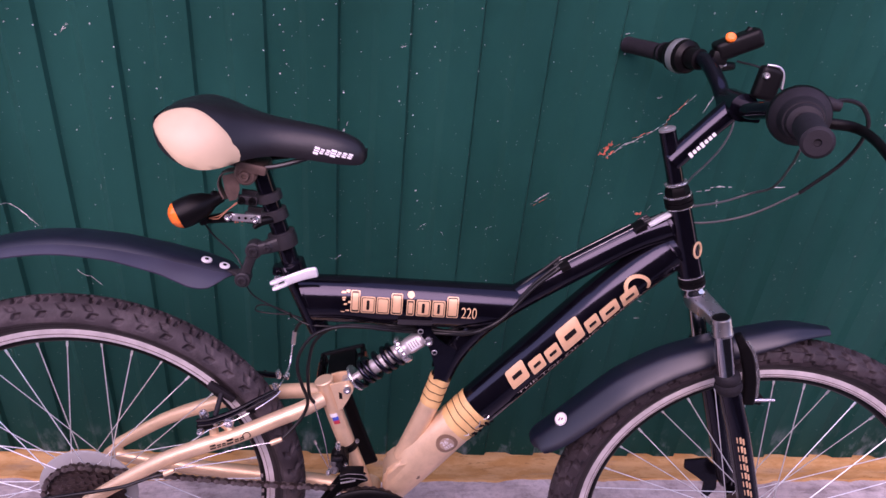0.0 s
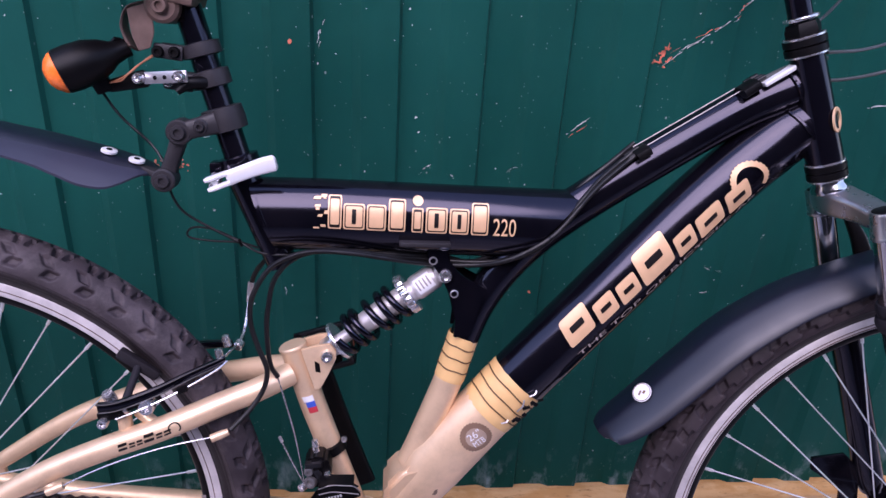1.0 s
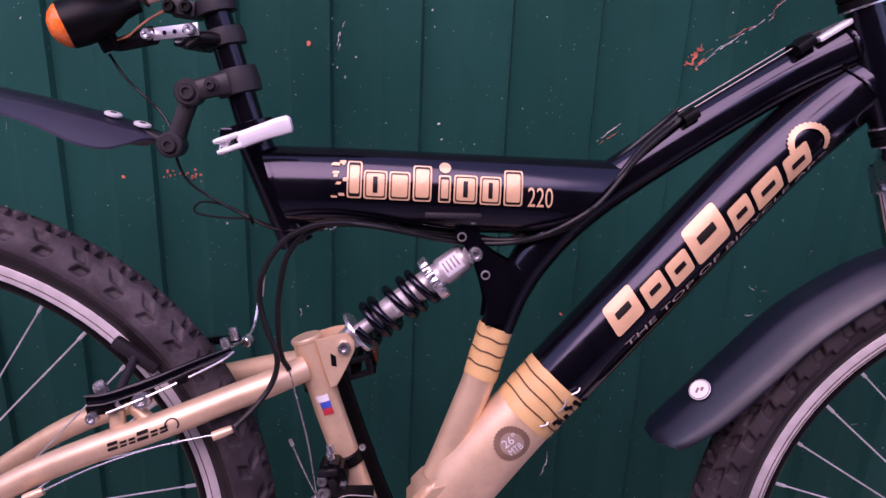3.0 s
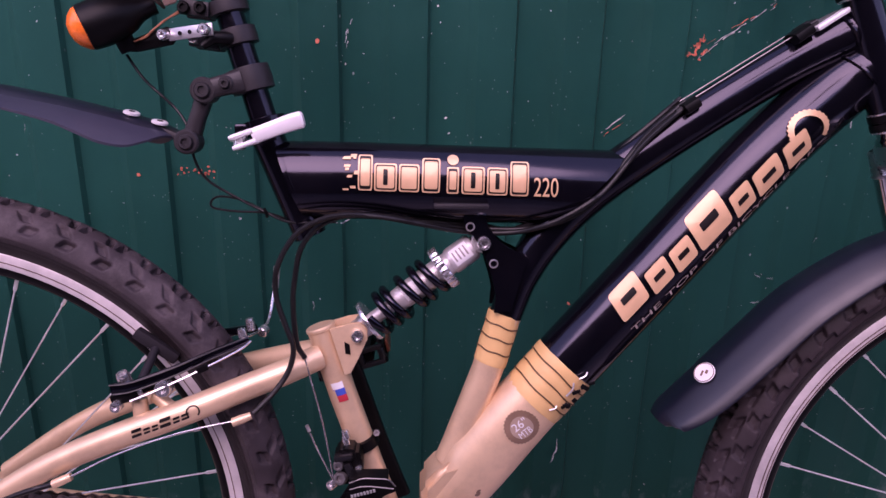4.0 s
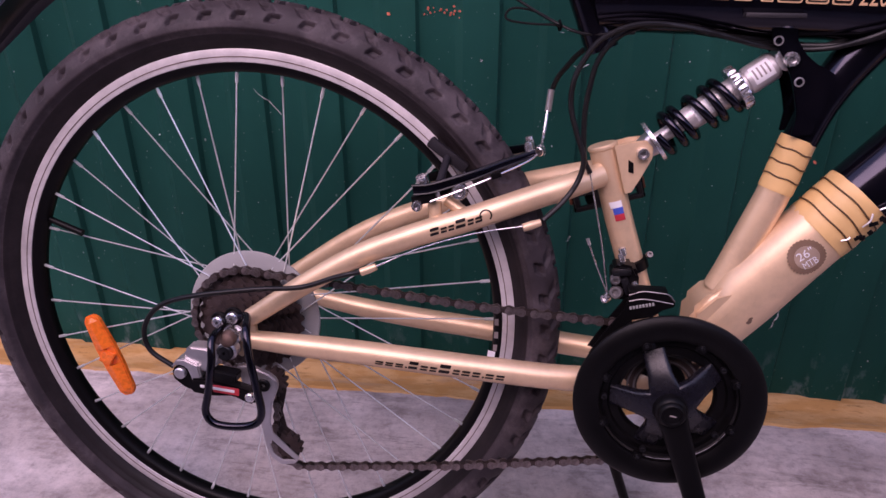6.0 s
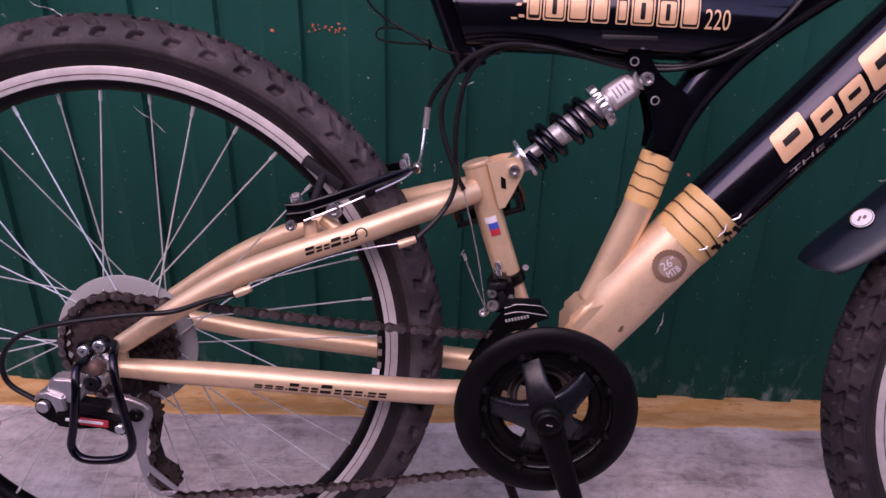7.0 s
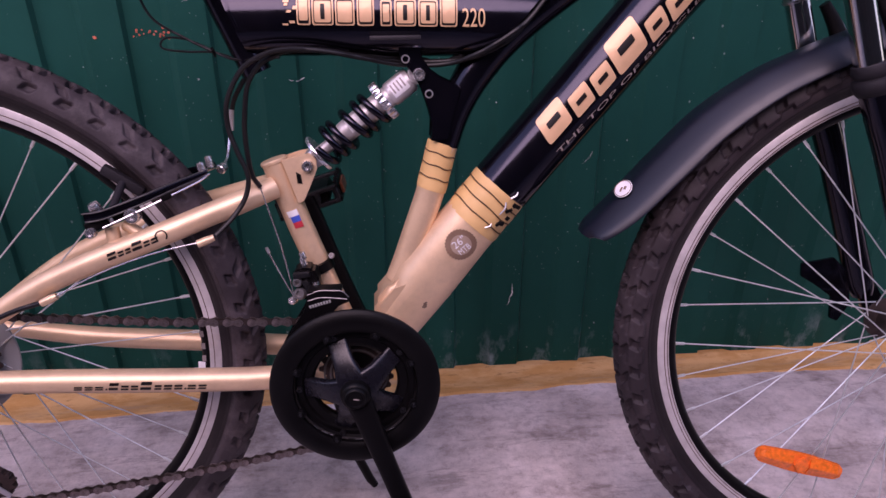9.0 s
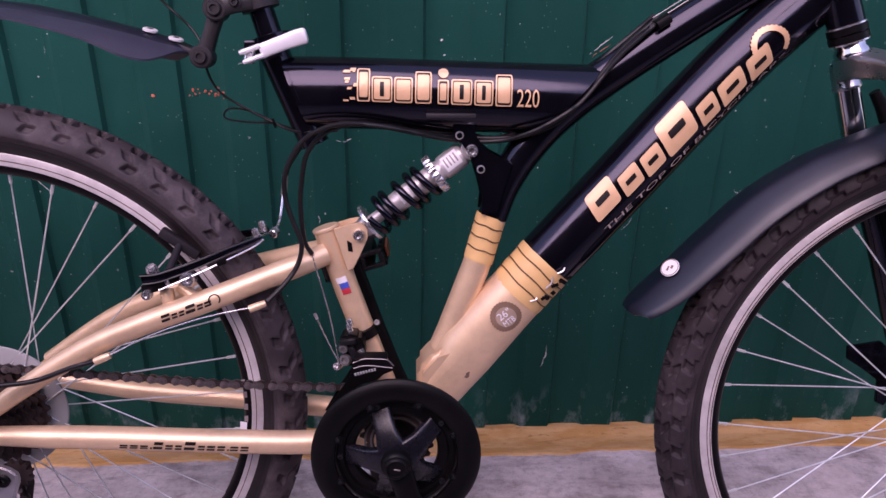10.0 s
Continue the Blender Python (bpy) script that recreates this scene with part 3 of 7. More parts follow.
for x, z in ((0.504, 0.636), (0.527, 0.601)):
    bm = bmesh.new()
    disc(bm, (x, -0.0200, z), (0, -1, 0), 0.0044, 0.0014, 16, 0.0003, 0.0030)
    part("eyelet", bm, ALLOY, gusset)
bm = bmesh.new()
bolt(bm, (0.5170, -0.0215, 0.6205), r=0.0066, h=0.004)
part("shock_bolt", bm, STEEL, gusset, "bright steel socket bolt")

# weld beads
for base, r1, r2, ax in ((Vector((0.3405, 0, 0.6765)), 0.0285, 0.0355, Vector((1, 0, 0.38))), (Vector((0.850, -0.008, 0.816)), 0.021, 0.021, Vector((0.87, 0, 0.5))), (Vector((0.866, -0.006, 0.777)), 0.0290, 0.0305, Vector((0.7, 0, 0.7)))):
    bm = bmesh.new()
    ax.normalize()
    up = ax.cross(Vector((0, 1, 0)))
    path = [base + Vector((0, 1, 0)) * (r1 * math.cos(2 * math.pi * k / 40)) + up * (r2 * math.sin(2 * math.pi * k / 40)) for k in range(41)]
    sweep(bm, path, [0.0022, 0.0014] * 20, 6, ref=tuple(ax), caps=False)
    part("weld", bm, BLACK_PAINT, main_tube)

# rear swing arm ---------------------------------------------------------
bm = bmesh.new()
sweep(bm, P3([(0.3625, 0.532), (0.383, 0.465), (0.405, 0.402), (0.431, 0.328)]), [0.0138], 20)
disc(bm, (0.3622, 0, 0.533), (-0.295, 0, 0.955), 0.0148, 0.005, 20, 0.0012)
pivot = part("pivot_tube", bm, GOLD_PAINT, bike, "champagne-gold swing-arm tube")
bm = bmesh.new()
lathe(bm, [(0.017, -0.036), (0.021, -0.034), (0.021, 0.034), (0.017, 0.036)], axis_matrix((0.438, 0, 0.302), (0, 1, 0)), 24)
part("bottom_bracket", bm, GOLD_PAINT, pivot)
for s in (-1, 1):
    bm = bmesh.new()
    plate(bm, [(0.372, 0.536), (0.388, 0.541), (0.401, 0.543), (0.408, 0.536), (0.408, 0.526), (0.400, 0.508), (0.392, 0.492), (0.386, 0.490)], s * 0.016, s * 0.012, 0.0005)
    part("shock_bracket", bm, GOLD_PAINT, pivot, angle=25)
bm = bmesh.new()
bolt(bm, (0.3985, -0.019, 0.5305), r=0.0062, h=0.004)
part("shock_bolt", bm, STEEL, pivot)
bm = bmesh.new()
plate(bm, [(0.386, 0.524), (0.391, 0.521), (0.392, 0.511), (0.387, 0.512)], -0.0166, -0.0162)
part("bracket_opening", bm, PLASTIC, pivot)

stay_near = smooth(P3([(0.362, -0.010, 0.507), (0.330, -0.026, 0.497), (0.296, -0.035, 0.486), (0.242, -0.05, 0.468), (0.187, -0.055, 0.449), (0.131, -0.06, 0.426), (0.078, -0.065, 0.395), (0.016, -0.068, 0.353)]), 5)
stay_far = smooth(P3([(0.362, 0.010, 0.507), (0.328, 0.026, 0.496), (0.281, 0.042, 0.481), (0.230, 0.052, 0.465), (0.166, 0.057, 0.441), (0.097, 0.062, 0.408), (0.016, 0.068, 0.353)]), 5)
stays = []
for path, name in ((stay_near, "seat_stay"), (stay_far, "seat_stay")):
    bm = bmesh.new()
    sweep(bm, path, [0.0122, 0.0122, 0.0122, 0.0115, 0.0095], 16)
    stays.append(part(name, bm, GOLD_PAINT, bike, "champagne-gold seat stay"))
chain_near = P3([(0.012, -0.068, 0.3285), (0.060, -0.066, 0.325), (0.128, -0.062, 0.320), (0.247, -0.055, 0.3095), (0.345, -0.048, 0.3025), (0.425, -0.030, 0.300)])
chain_far = P3([(0.012, 0.068, 0.3285), (0.128, 0.060, 0.313), (0.254, 0.054, 0.303), (0.345, 0.048, 0.295), (0.425, 0.030, 0.297)])
for path in (chain_near, chain_far):
    bm = bmesh.new()
    sweep(bm, smooth(path, 4), [0.0095, 0.012, 0.0128, 0.013, 0.013], 16)
    stays.append(part("chain_stay", bm, GOLD_PAINT, bike, "champagne-gold chain stay"))
for s in (-1, 1):
    bm = bmesh.new()
    plate(bm, [(0.030, 0.366), (0.018, 0.360), (0.002, 0.347), (-0.009, 0.338), (-0.011, 0.327), (-0.004, 0.313), (0.005, 0.308), (0.012, 0.318), (0.030, 0.322), (0.036, 0.334), (0.022, 0.338), (0.022, 0.352)], s * 0.068 - 0.003, s * 0.068 + 0.003, 0.0008)
    part("dropout", bm, GOLD_PAINT, bike, angle=25)
# brake bosses and cable stops on the near stay
bm = bmesh.new()
sweep(bm, P3([(0.205, -0.048, 0.463), (0.203, -0.045, 0.480)]), [0.007], 12)
sweep(bm, P3([(0.232, -0.048, 0.472), (0.215, -0.04, 0.481)]), [0.006], 12)
part("brake_boss", bm, GOLD_PAINT, stays[0])
for p, q in (((0.306, -0.062, 0.470), (0.290, -0.066, 0.465)), ((0.151, -0.074, 0.420), (0.136, -0.076, 0.414))):
    bm = bmesh.new()
    sweep(bm, smooth(P3([p, tuple((Vector(p) + Vector(q)) / 2), q]), 3), [0.0034, 0.0042, 0.0040], 12)
    part("cable_stop", bm, GOLD_PAINT, stays[0])

# rear shock -------------------------------------------------------------
sa, sb = Vector((0.3975, 0, 0.530)), Vector((0.5165, 0, 0.6205))
sdir = (sb - sa).normalized()
SM = axis_matrix(sa, sdir)
bm = bmesh.new()
lathe(bm, [(0.0068, 0.015), (0.0068, 0.048), (0.0115, 0.049), (0.0122, 0.064), (0.0122, 0.108), (0.0115, 0.110), (0.0115, 0.140)], SM, 24)
shock = part("rear_shock", bm, SHOCK, bike, "silver coil-over shock absorber body")
bm = bmesh.new()
lathe(bm, [(0.0060, 0.112), (0.0128, 0.113), (0.0135, 0.116), (0.0135, 0.138), (0.012, 0.141), (0.006, 0.142)], SM, 24)
disc(bm, sb, (0, 1, 0), 0.0105, 0.026, 20, 0.001)
part("upper_eye", bm, SHOCK, shock)
bm = bmesh.new()
knurl = []
for k in range(72):
    u = 2 * math.pi * k / 72
    r = 0.0204 + (0.0016 if k % 4 in (1, 2) else 0.0)
    knurl.append([bm.verts.new(SM @ Vector((q * math.cos(u), q * math.sin(u), h))) for q, h in ((0.010, 0.1003), (r - 0.0006, 0.1003), (r, 0.1010), (r, 0.1082), (r - 0.0006, 0.1090), (0.010, 0.1090))])
for k in range(72):
    for i in range(6):
        bm.faces.new((knurl[k][i], knurl[(k + 1) % 72][i], knurl[(k + 1) % 72][(i + 1) % 6], knurl[k][(i + 1) % 6]))
part("preload_ring", bm, STEEL, shock, "knurled silver preload ring")
bm = bmesh.new()
lathe(bm, [(0.006, 0.0145), (0.0212, 0.0145), (0.0217, 0.0165), (0.0212, 0.0182), (0.006, 0.0182)], SM, 28)
part("spring_seat", bm, STEEL, shock)
bm = bmesh.new()
disc(bm, sa, (0, 1, 0), 0.009, 0.022, 18, 0.001)
sweep(bm, [sa, sa + sdir * 0.015], [(0.011, 0.009), (0.012, 0.012)], 16, power=4)
part("lower_eye", bm, ALLOY, shock)
bm = bmesh.new()
turns, z0, z1 = 5.4, 0.0205, 0.0985
coil = []
for k in range(int(turns * 22) + 1):
    t = k / (turns * 22)
    ease = t + 0.035 * math.sin(4 * math.pi * t)
    u = 2 * math.pi * turns * t + 1.2
    coil.append(SM @ Vector((0.0180 * math.cos(u), 0.0180 * math.sin(u), z0 + (z1 - z0) * ease)))
sweep(bm, coil, [0.0039], 10, ref=tuple(sdir))
part("spring", bm, BLACK_PAINT, shock, "black steel coil spring")
near = SM.to_3x3().inverted() @ Vector((0, -1, 0.35))
face = math.degrees(math.atan2(near.y, near.x))
for h0, h1, r in ((0.0590, 0.0760, 0.01235), (0.1170, 0.1360, 0.01365)):
    bm = bmesh.new()
    lathe(bm, [(r, h0), (r, h1)], SM, 10, start=face - 38, sweep_deg=76)
    part("shock_label", bm, WHITE, shock, "small white label")
bm = bmesh.new()
for k in range(4):
    lathe(bm, [(0.0138, 0.1190 + 0.0042 * k), (0.0138, 0.1206 + 0.0042 * k)], SM, 8, start=face - 24, sweep_deg=44)
part("label_print", bm, DECAL_GREY, shock)

# ---- wheels ----
def bump_step(x, lo, hi, soft):
    """1 inside lo..hi, falling to 0 over soft at either end."""
    return np.clip((x - lo) / soft + 0.5, 0, 1) * np.clip((hi - x) / soft + 0.5, 0, 1)


def tyre_mesh(pitches=58, along=24, seed=5, jag=0.0):
    """A worn knobbly tyre as one closed skin: shoulder blocks with square pits, staggered inner pits and cut centre lugs."""
    rng = np.random.default_rng(seed)
    phi = np.concatenate((np.linspace(-132, -94, 8)[:-1], np.linspace(-94, 94, 77), np.linspace(94, 132, 8)[1:]))
    n = pitches * along
    s = (np.arange(n) % along) / along
    k = np.arange(n) // along
    S, PH = np.meshgrid(s, phi, indexing="ij")
    side = np.sign(PH)
    A = np.abs(PH)
    stag = np.where(side > 0, (S + 0.5) % 1.0, S)
    worn = np.repeat(rng.uniform(0.75, 1.1, pitches), along)[:, None]

    def pit(lo, hi, s0, s1, slant):
        w = (stag - slant * (A - lo) / (hi - lo)) % 1.0
        return bump_step(A, lo, hi, 4.5) * bump_step(w, s0, s1, 0.06)

    deep = 0.72 + 0.28 * jag
    h = bump_step(A, -110, 95 + jag * (11 * bump_step(stag, 0.45, 1.05, 0.10) - 16), 12.0 - 3 * jag)
    h = h - 0.95 * worn * pit(56, 73 + 4 * jag, 0.08, 0.40, 0.12)
    h = h - 0.90 * deep * worn * pit(30, 50, 0.50, 0.80, -0.22)
    h = h - 0.95 * worn * pit(-20, 24, 0.02, 0.17, 0.10)
    h = h - 0.95 * worn * pit(-20, 24, 0.50, 0.65, -0.10)
    h = h - 0.35 * jag * bump_step(A, 45, 51, 5.0) * bump_step(stag, 0.35, 0.98, 0.1)
    h = np.clip(h, 0, 1)
    rho = 0.0226 + 0.0057 * h - 0.0012 * bump_step(A, 112, 140, 4.0)
    a = np.radians(PH)
    U = (2 * math.pi * (np.arange(n) / n))[:, None]
    R = 0.3054 + rho * np.cos(a)
    Y = rho * np.sin(a) * np.where(A > 112, 0.96, 1.0)
    verts = np.stack((R * np.cos(U), Y, R * np.sin(U)), -1)
    # beads tucked into the rim at either edge
    bead = [np.stack((0.2845 * np.cos(U[:, 0]), np.full(n, y), 0.2845 * np.sin(U[:, 0])), -1)[:, None] for y in (-0.0100, 0.0100)]
    verts = np.concatenate((bead[0], verts, bead[1]), 1)
    m = verts.shape[1]
    i, j = np.meshgrid(np.arange(n), np.arange(m), indexing="ij")
    i2, j2 = (i + 1) % n, (j + 1) % m
    faces = np.stack((i * m + j, i * m + j2, i2 * m + j2, i2 * m + j), -1).reshape(-1, 4)
    me = bpy.data.meshes.new("tyre")
    me.from_pydata(verts.reshape(-1, 3).tolist(), [], faces.tolist())
    me.materials.append(RUBBER if jag else DUSTY_RUBBER)
    me.materials.append(SIDEWALL)
    edge = np.abs(np.concatenate(([140], phi, [140])))
    flank = (edge > 101) & (edge[j2[0]] > 101)
    me.polygons.foreach_set("material_index", np.tile(flank.astype(np.int32), n))
    me.shade_smooth()
    me.set_sharp_from_angle(angle=radians(52))
    return me


def wheel(name, m, flange, flange_y, phase, label, odd=0):
    A = axis_matrix((0, 0, 0), (0, 1, 0))
    bm = bmesh.new()
    # braking track, both sides, with the rim's outer lip
    for s in (-1, 1):
        lathe(bm, [(0.2852, s * 0.0085), (0.2856, s * 0.0112), (0.2842, s * 0.0118), (0.2781, s * 0.0118), (0.2777, s * 0.0114), (0.2773, s * 0.0118), (0.2729, s * 0.0116), (0.2721, s * 0.0108), (0.2725, s * 0.0080)], A, 128, closed=True)
    rim = part(name, bm, RIM_TRACK, bike, label, m)
    bm = bmesh.new()
    for r in (0.2742, 0.2776) if odd else (0.2777,):
        lathe(bm, [(r - 0.0005, -0.0116), (r - 0.0004, -0.01215), (r + 0.0004, -0.01215), (r + 0.0005, -0.0116)], A, 128, closed=True)
    part("wear_line", bm, RUST, rim)
    bm = bmesh.new()
    lathe(bm, [(0.2726, -0.0110), (0.2718, -0.0113), (0.2660, -0.0095), (0.2627, -0.0050), (0.2622, 0.0), (0.2627, 0.0050), (0.2660, 0.0095), (0.2718, 0.0113), (0.2726, 0.0110), (0.2760, 0.0)], A, 128, closed=True)
    part("rim_well", bm, RIM_BLACK, rim, "black inner rim")
    tyre = shared("tyre", tyre_mesh(seed=5 + odd, jag=1.0 if odd else 0.0), rim, Matrix())
    tagged(tyre, "worn black knobbly mountain-bike tyre")
    bm = bmesh.new()
    lathe(bm, [(0.005, -flange_y - 0.018), (0.009, -flange_y - 0.016), (0.013, -flange_y - 0.004), (flange + 0.004, -flange_y - 0.0016), (flange + 0.005, -flange_y), (flange + 0.004, -flange_y + 0.0016), (0.014, -flange_y + 0.005), (0.0125, 0),
               (0.014, flange_y - 0.005), (flange + 0.004, flange_y - 0.0016), (flange + 0.005, flange_y), (flange + 0.004, flange_y + 0.0016), (0.013, flange_y + 0.004), (0.009, flange_y + 0.016), (0.005, flange_y + 0.018)], A, 32)
    hub = part("hub", bm, CHAIN_DARK, rim, "dark grimy hub")
    bm = bmesh.new()
    sweep(bm, [(0, -0.080, 0), (0, 0.080, 0)], [0.0048], 12, ref=(1, 0, 0))
    part("axle", bm, STEEL, rim)
    # spokes: crossed three times, alternately to either flange
    p0 = Vector((flange, -flange_y, 0))
    reach = radians(68)
    p1 = Vector((0.2640 * math.cos(reach), -0.002, 0.2640 * math.sin(reach)))
    length = (p1 - p0).length
    bm = bmesh.new()
    sweep(bm, [(0, 0, 0), (0, 0, length - 0.012)], [0.00085], 6, ref=(1, 0, 0))
    sweep(bm, [(0, 0, length - 0.013), (0, 0, length - 0.011), (0, 0, length)], [0.0011, 0.0018, 0.0018], 7, ref=(1, 0, 0))
    sp = part("spoke", bm, SPOKE, rim)
    me = sp.data
    bpy.data.objects.remove(sp)
    for i in range(36):
        a = radians(phase + 10 * i)
        side = 1 if i % 2 else -1
        lead = (1 if (i // 2) % 2 else -1) * (-1 if odd else 1)
        end = Vector((0.2640 * math.cos(a), side * 0.002, 0.2640 * math.sin(a)))
        b = a - lead * reach
        start = Vector((flange * math.cos(b), side * (flange_y + lead * 0.0012), flange * math.sin(b)))
        q = (end - start).to_track_quat("Z", "X").to_matrix().to_4x4()
        shared("spoke", me, rim, Matrix.Translation(start) @ q @ Matrix.Diagonal((1, 1, (end - start).length / length, 1)))
    return rim


def spoke_reflector(parent, a, b, y, name="spoke_reflector"):
    """An amber reflector: two roof-shaped lenses that taper to bevelled ends, and a diamond boss between them."""
    a, b = Vector((a[0], y, a[1])), Vector((b[0], y, b[1]))
    d = (b - a).normalized()
    w = d.cross(Vector((0, 1, 0)))
    half = (b - a).length / 2
    M = Matrix.Translation((a + b) / 2) @ Matrix((d, Vector((0, -1, 0)), w)).transposed().to_4x4()
    bm = bmesh.new()
    plate(bm, [(-half, -0.0050), (-half + 0.006, -0.0100), (-0.012, -0.0128), (0.012, -0.0128), (half - 0.006, -0.0100), (half, -0.0050), (half, 0.0050), (half - 0.006, 0.0100), (0.012, 0.0128), (-0.012, 0.0128), (-half + 0.006, 0.0100), (-half, 0.0050)], -0.004, 0.003, 0.0012)
    bm.transform(M)
    r = part(name, bm, ORANGE, parent, "amber plastic spoke reflector", angle=25)
    for s in (-1, 1):
        bm = bmesh.new()
        rows = []
        for x, h, top in ((0.011, 0.0112, 0.0070), (half * 0.55, 0.0100, 0.0072), (half - 0.008, 0.0080, 0.0068), (half - 0.003, 0.0040, 0.0040)):
            rows.append([bm.verts.new(M @ Vector((s * x, yy, z))) for yy, z in ((0.0032, -h), (top, -0.0008), (top, 0.0008), (0.0032, h))])
        for p, q in zip(rows, rows[1:]):
            for k in range(3):
                bm.faces.new((p[k], p[k + 1], q[k + 1], q[k]))
        bm.faces.new(rows[0])
        bm.faces.new(rows[-1])
        bmesh.ops.recalc_face_normals(bm, faces=bm.faces)
        part("reflector_lens", bm, ORANGE, r, angle=20)
    bm = bmesh.new()
    plate(bm, [(-0.010, 0), (0, -0.0115), (0.010, 0), (0, 0.0115)], 0.003, 0.0085, 0.0010)
    bm.transform(M)
    part("reflector_boss", bm, ORANGE, r, angle=20)
    return r


rear = wheel("rear_wheel", Matrix.Translation((0.0008, -0.0010, 0.3322)), 0.024, 0.027, 91.8, "rear wheel with silver rim and steel spokes")
front = wheel("front_wheel", L_FRONT, 0.021, 0.031, 123.9, "front wheel with silver rim and steel spokes", 1)
spoke_reflector(rear, (-0.203, 0.318 - 0.334), (-0.166, 0.219 - 0.334), -0.016)
spoke_reflector(front, (-0.156, -0.154), (-0.050, -0.183), -0.016)
# white rim sticker with red print, and the valve
for a0, a1, r0, r1, m, label in ((-10.6, -5.2, 0.2592, 0.2672, WHITE, "small white rim sticker"), (-5.0, 8.0, 0.2640, 0.2684, DECAL_GREY, "pale rim print")):
    bm = bmesh.new()
    k = 8
    for i in range(k):
        if label[0] == "p" and i % 2:
            continue
        q = [radians(a0 + (a1 - a0) * (i + j) / k) for j in (0, 1)]
        bm.faces.new([bm.verts.new((r * math.cos(a), -0.0107 if r < 0.262 else -0.0121, r * math.sin(a))) for a, r in ((q[0], r0), (q[1], r0), (q[1], r1), (q[0], r1))])
    part("rim_sticker", bm, m, rear, label)
bm = bmesh.new()
sweep(bm, [(0.2630 * math.cos(2.78), 0, 0.2630 * math.sin(2.78)), (0.222 * math.cos(2.78), 0, 0.222 * math.sin(2.78))], [0.0036, 0.0032, 0.004], 10)
part("valve", bm, PLASTIC, rear, "black rubber valve")

# ---- fork, stem and handlebar, in the steered frame ----
def front_part(name, bm, material, label="", parent=None, angle=40):
    if parent is None:
        return part(name, bm, material, bike, label, L_FRONT, angle)
    return part(name, bm, material, parent, label, None, angle)


st_dir = (STEER_TOP - STEER_LOW).normalized()
bm = bmesh.new()
sweep(bm, [STEER_LOW, STEER_TOP], [0.0114], 20)
steerer = front_part("steerer", bm, BLACK_PAINT, "glossy black quill post")
bm = bmesh.new()
lathe(bm, [(0.0114, -0.002), (0.0116, 0.001), (0.0100, 0.0022), (0.0045, 0.0022), (0.0040, -0.003), (0.0001, -0.003)], axis_matrix(STEER_TOP + st_dir * 0.0005, tuple(st_dir)), 20)
front_part("top_cap", bm, ALLOY, "bare steel cap", steerer)
bm = bmesh.new()
sweep(bm, P3([(-0.247, 0, 0.585), (-0.212, 0, 0.628), (-0.180, 0, 0.665)]), [(0.0150, 0.0160), (0.0135, 0.0150), (0.0150, 0.0165)], 20)
stem = front_part("stem", bm, BLACK_PAINT, "glossy black stem with white print")
bm = bmesh.new()
sweep(bm, [(-0.176, -0.026, 0.669), (-0.176, 0.026, 0.669)], [0.0185, 0.019, 0.0185], 22, ref=(1, 0, 0))
box(bm, (-0.160, 0, 0.661), (0.022, 0.046, 0.022), None, 0.004)
front_part("bar_clamp", bm, BLACK_PAINT, "", stem)
bar_l = [(-0.176, 0, 0.669), (-0.176, 0.045, 0.669), (-0.180, 0.075, 0.690), (-0.190, 0.115, 0.714), (-0.206, 0.16, 0.714), (-0.233, 0.23, 0.714), (-0.262, 0.300, 0.716)]
bar_r = [(-0.176, 0, 0.669), (-0.176, -0.045, 0.669), (-0.171, -0.075, 0.675), (-0.165, -0.115, 0.681), (-0.171, -0.16, 0.684), (-0.195, -0.23, 0.684), (-0.2225, -0.305, 0.683)]
bm = bmesh.new()
sweep(bm, smooth(P3(bar_l[::-1] + bar_r[1:]), 6), [0.0112], 16, ref=(0, 0, 1))
bar = front_part("handlebar", bm, BLACK_PAINT, "black riser handlebar")


def along(points, y):
    p = [Vector(q) for q in points]
    for a, b in zip(p, p[1:]):
        if (a.y - y) * (b.y - y) <= 0 and a.y != b.y:
            return a.lerp(b, (y - a.y) / (b.y - a.y)), (b - a).normalized()
    return p[-1], (p[-1] - p[-2]).normalized()


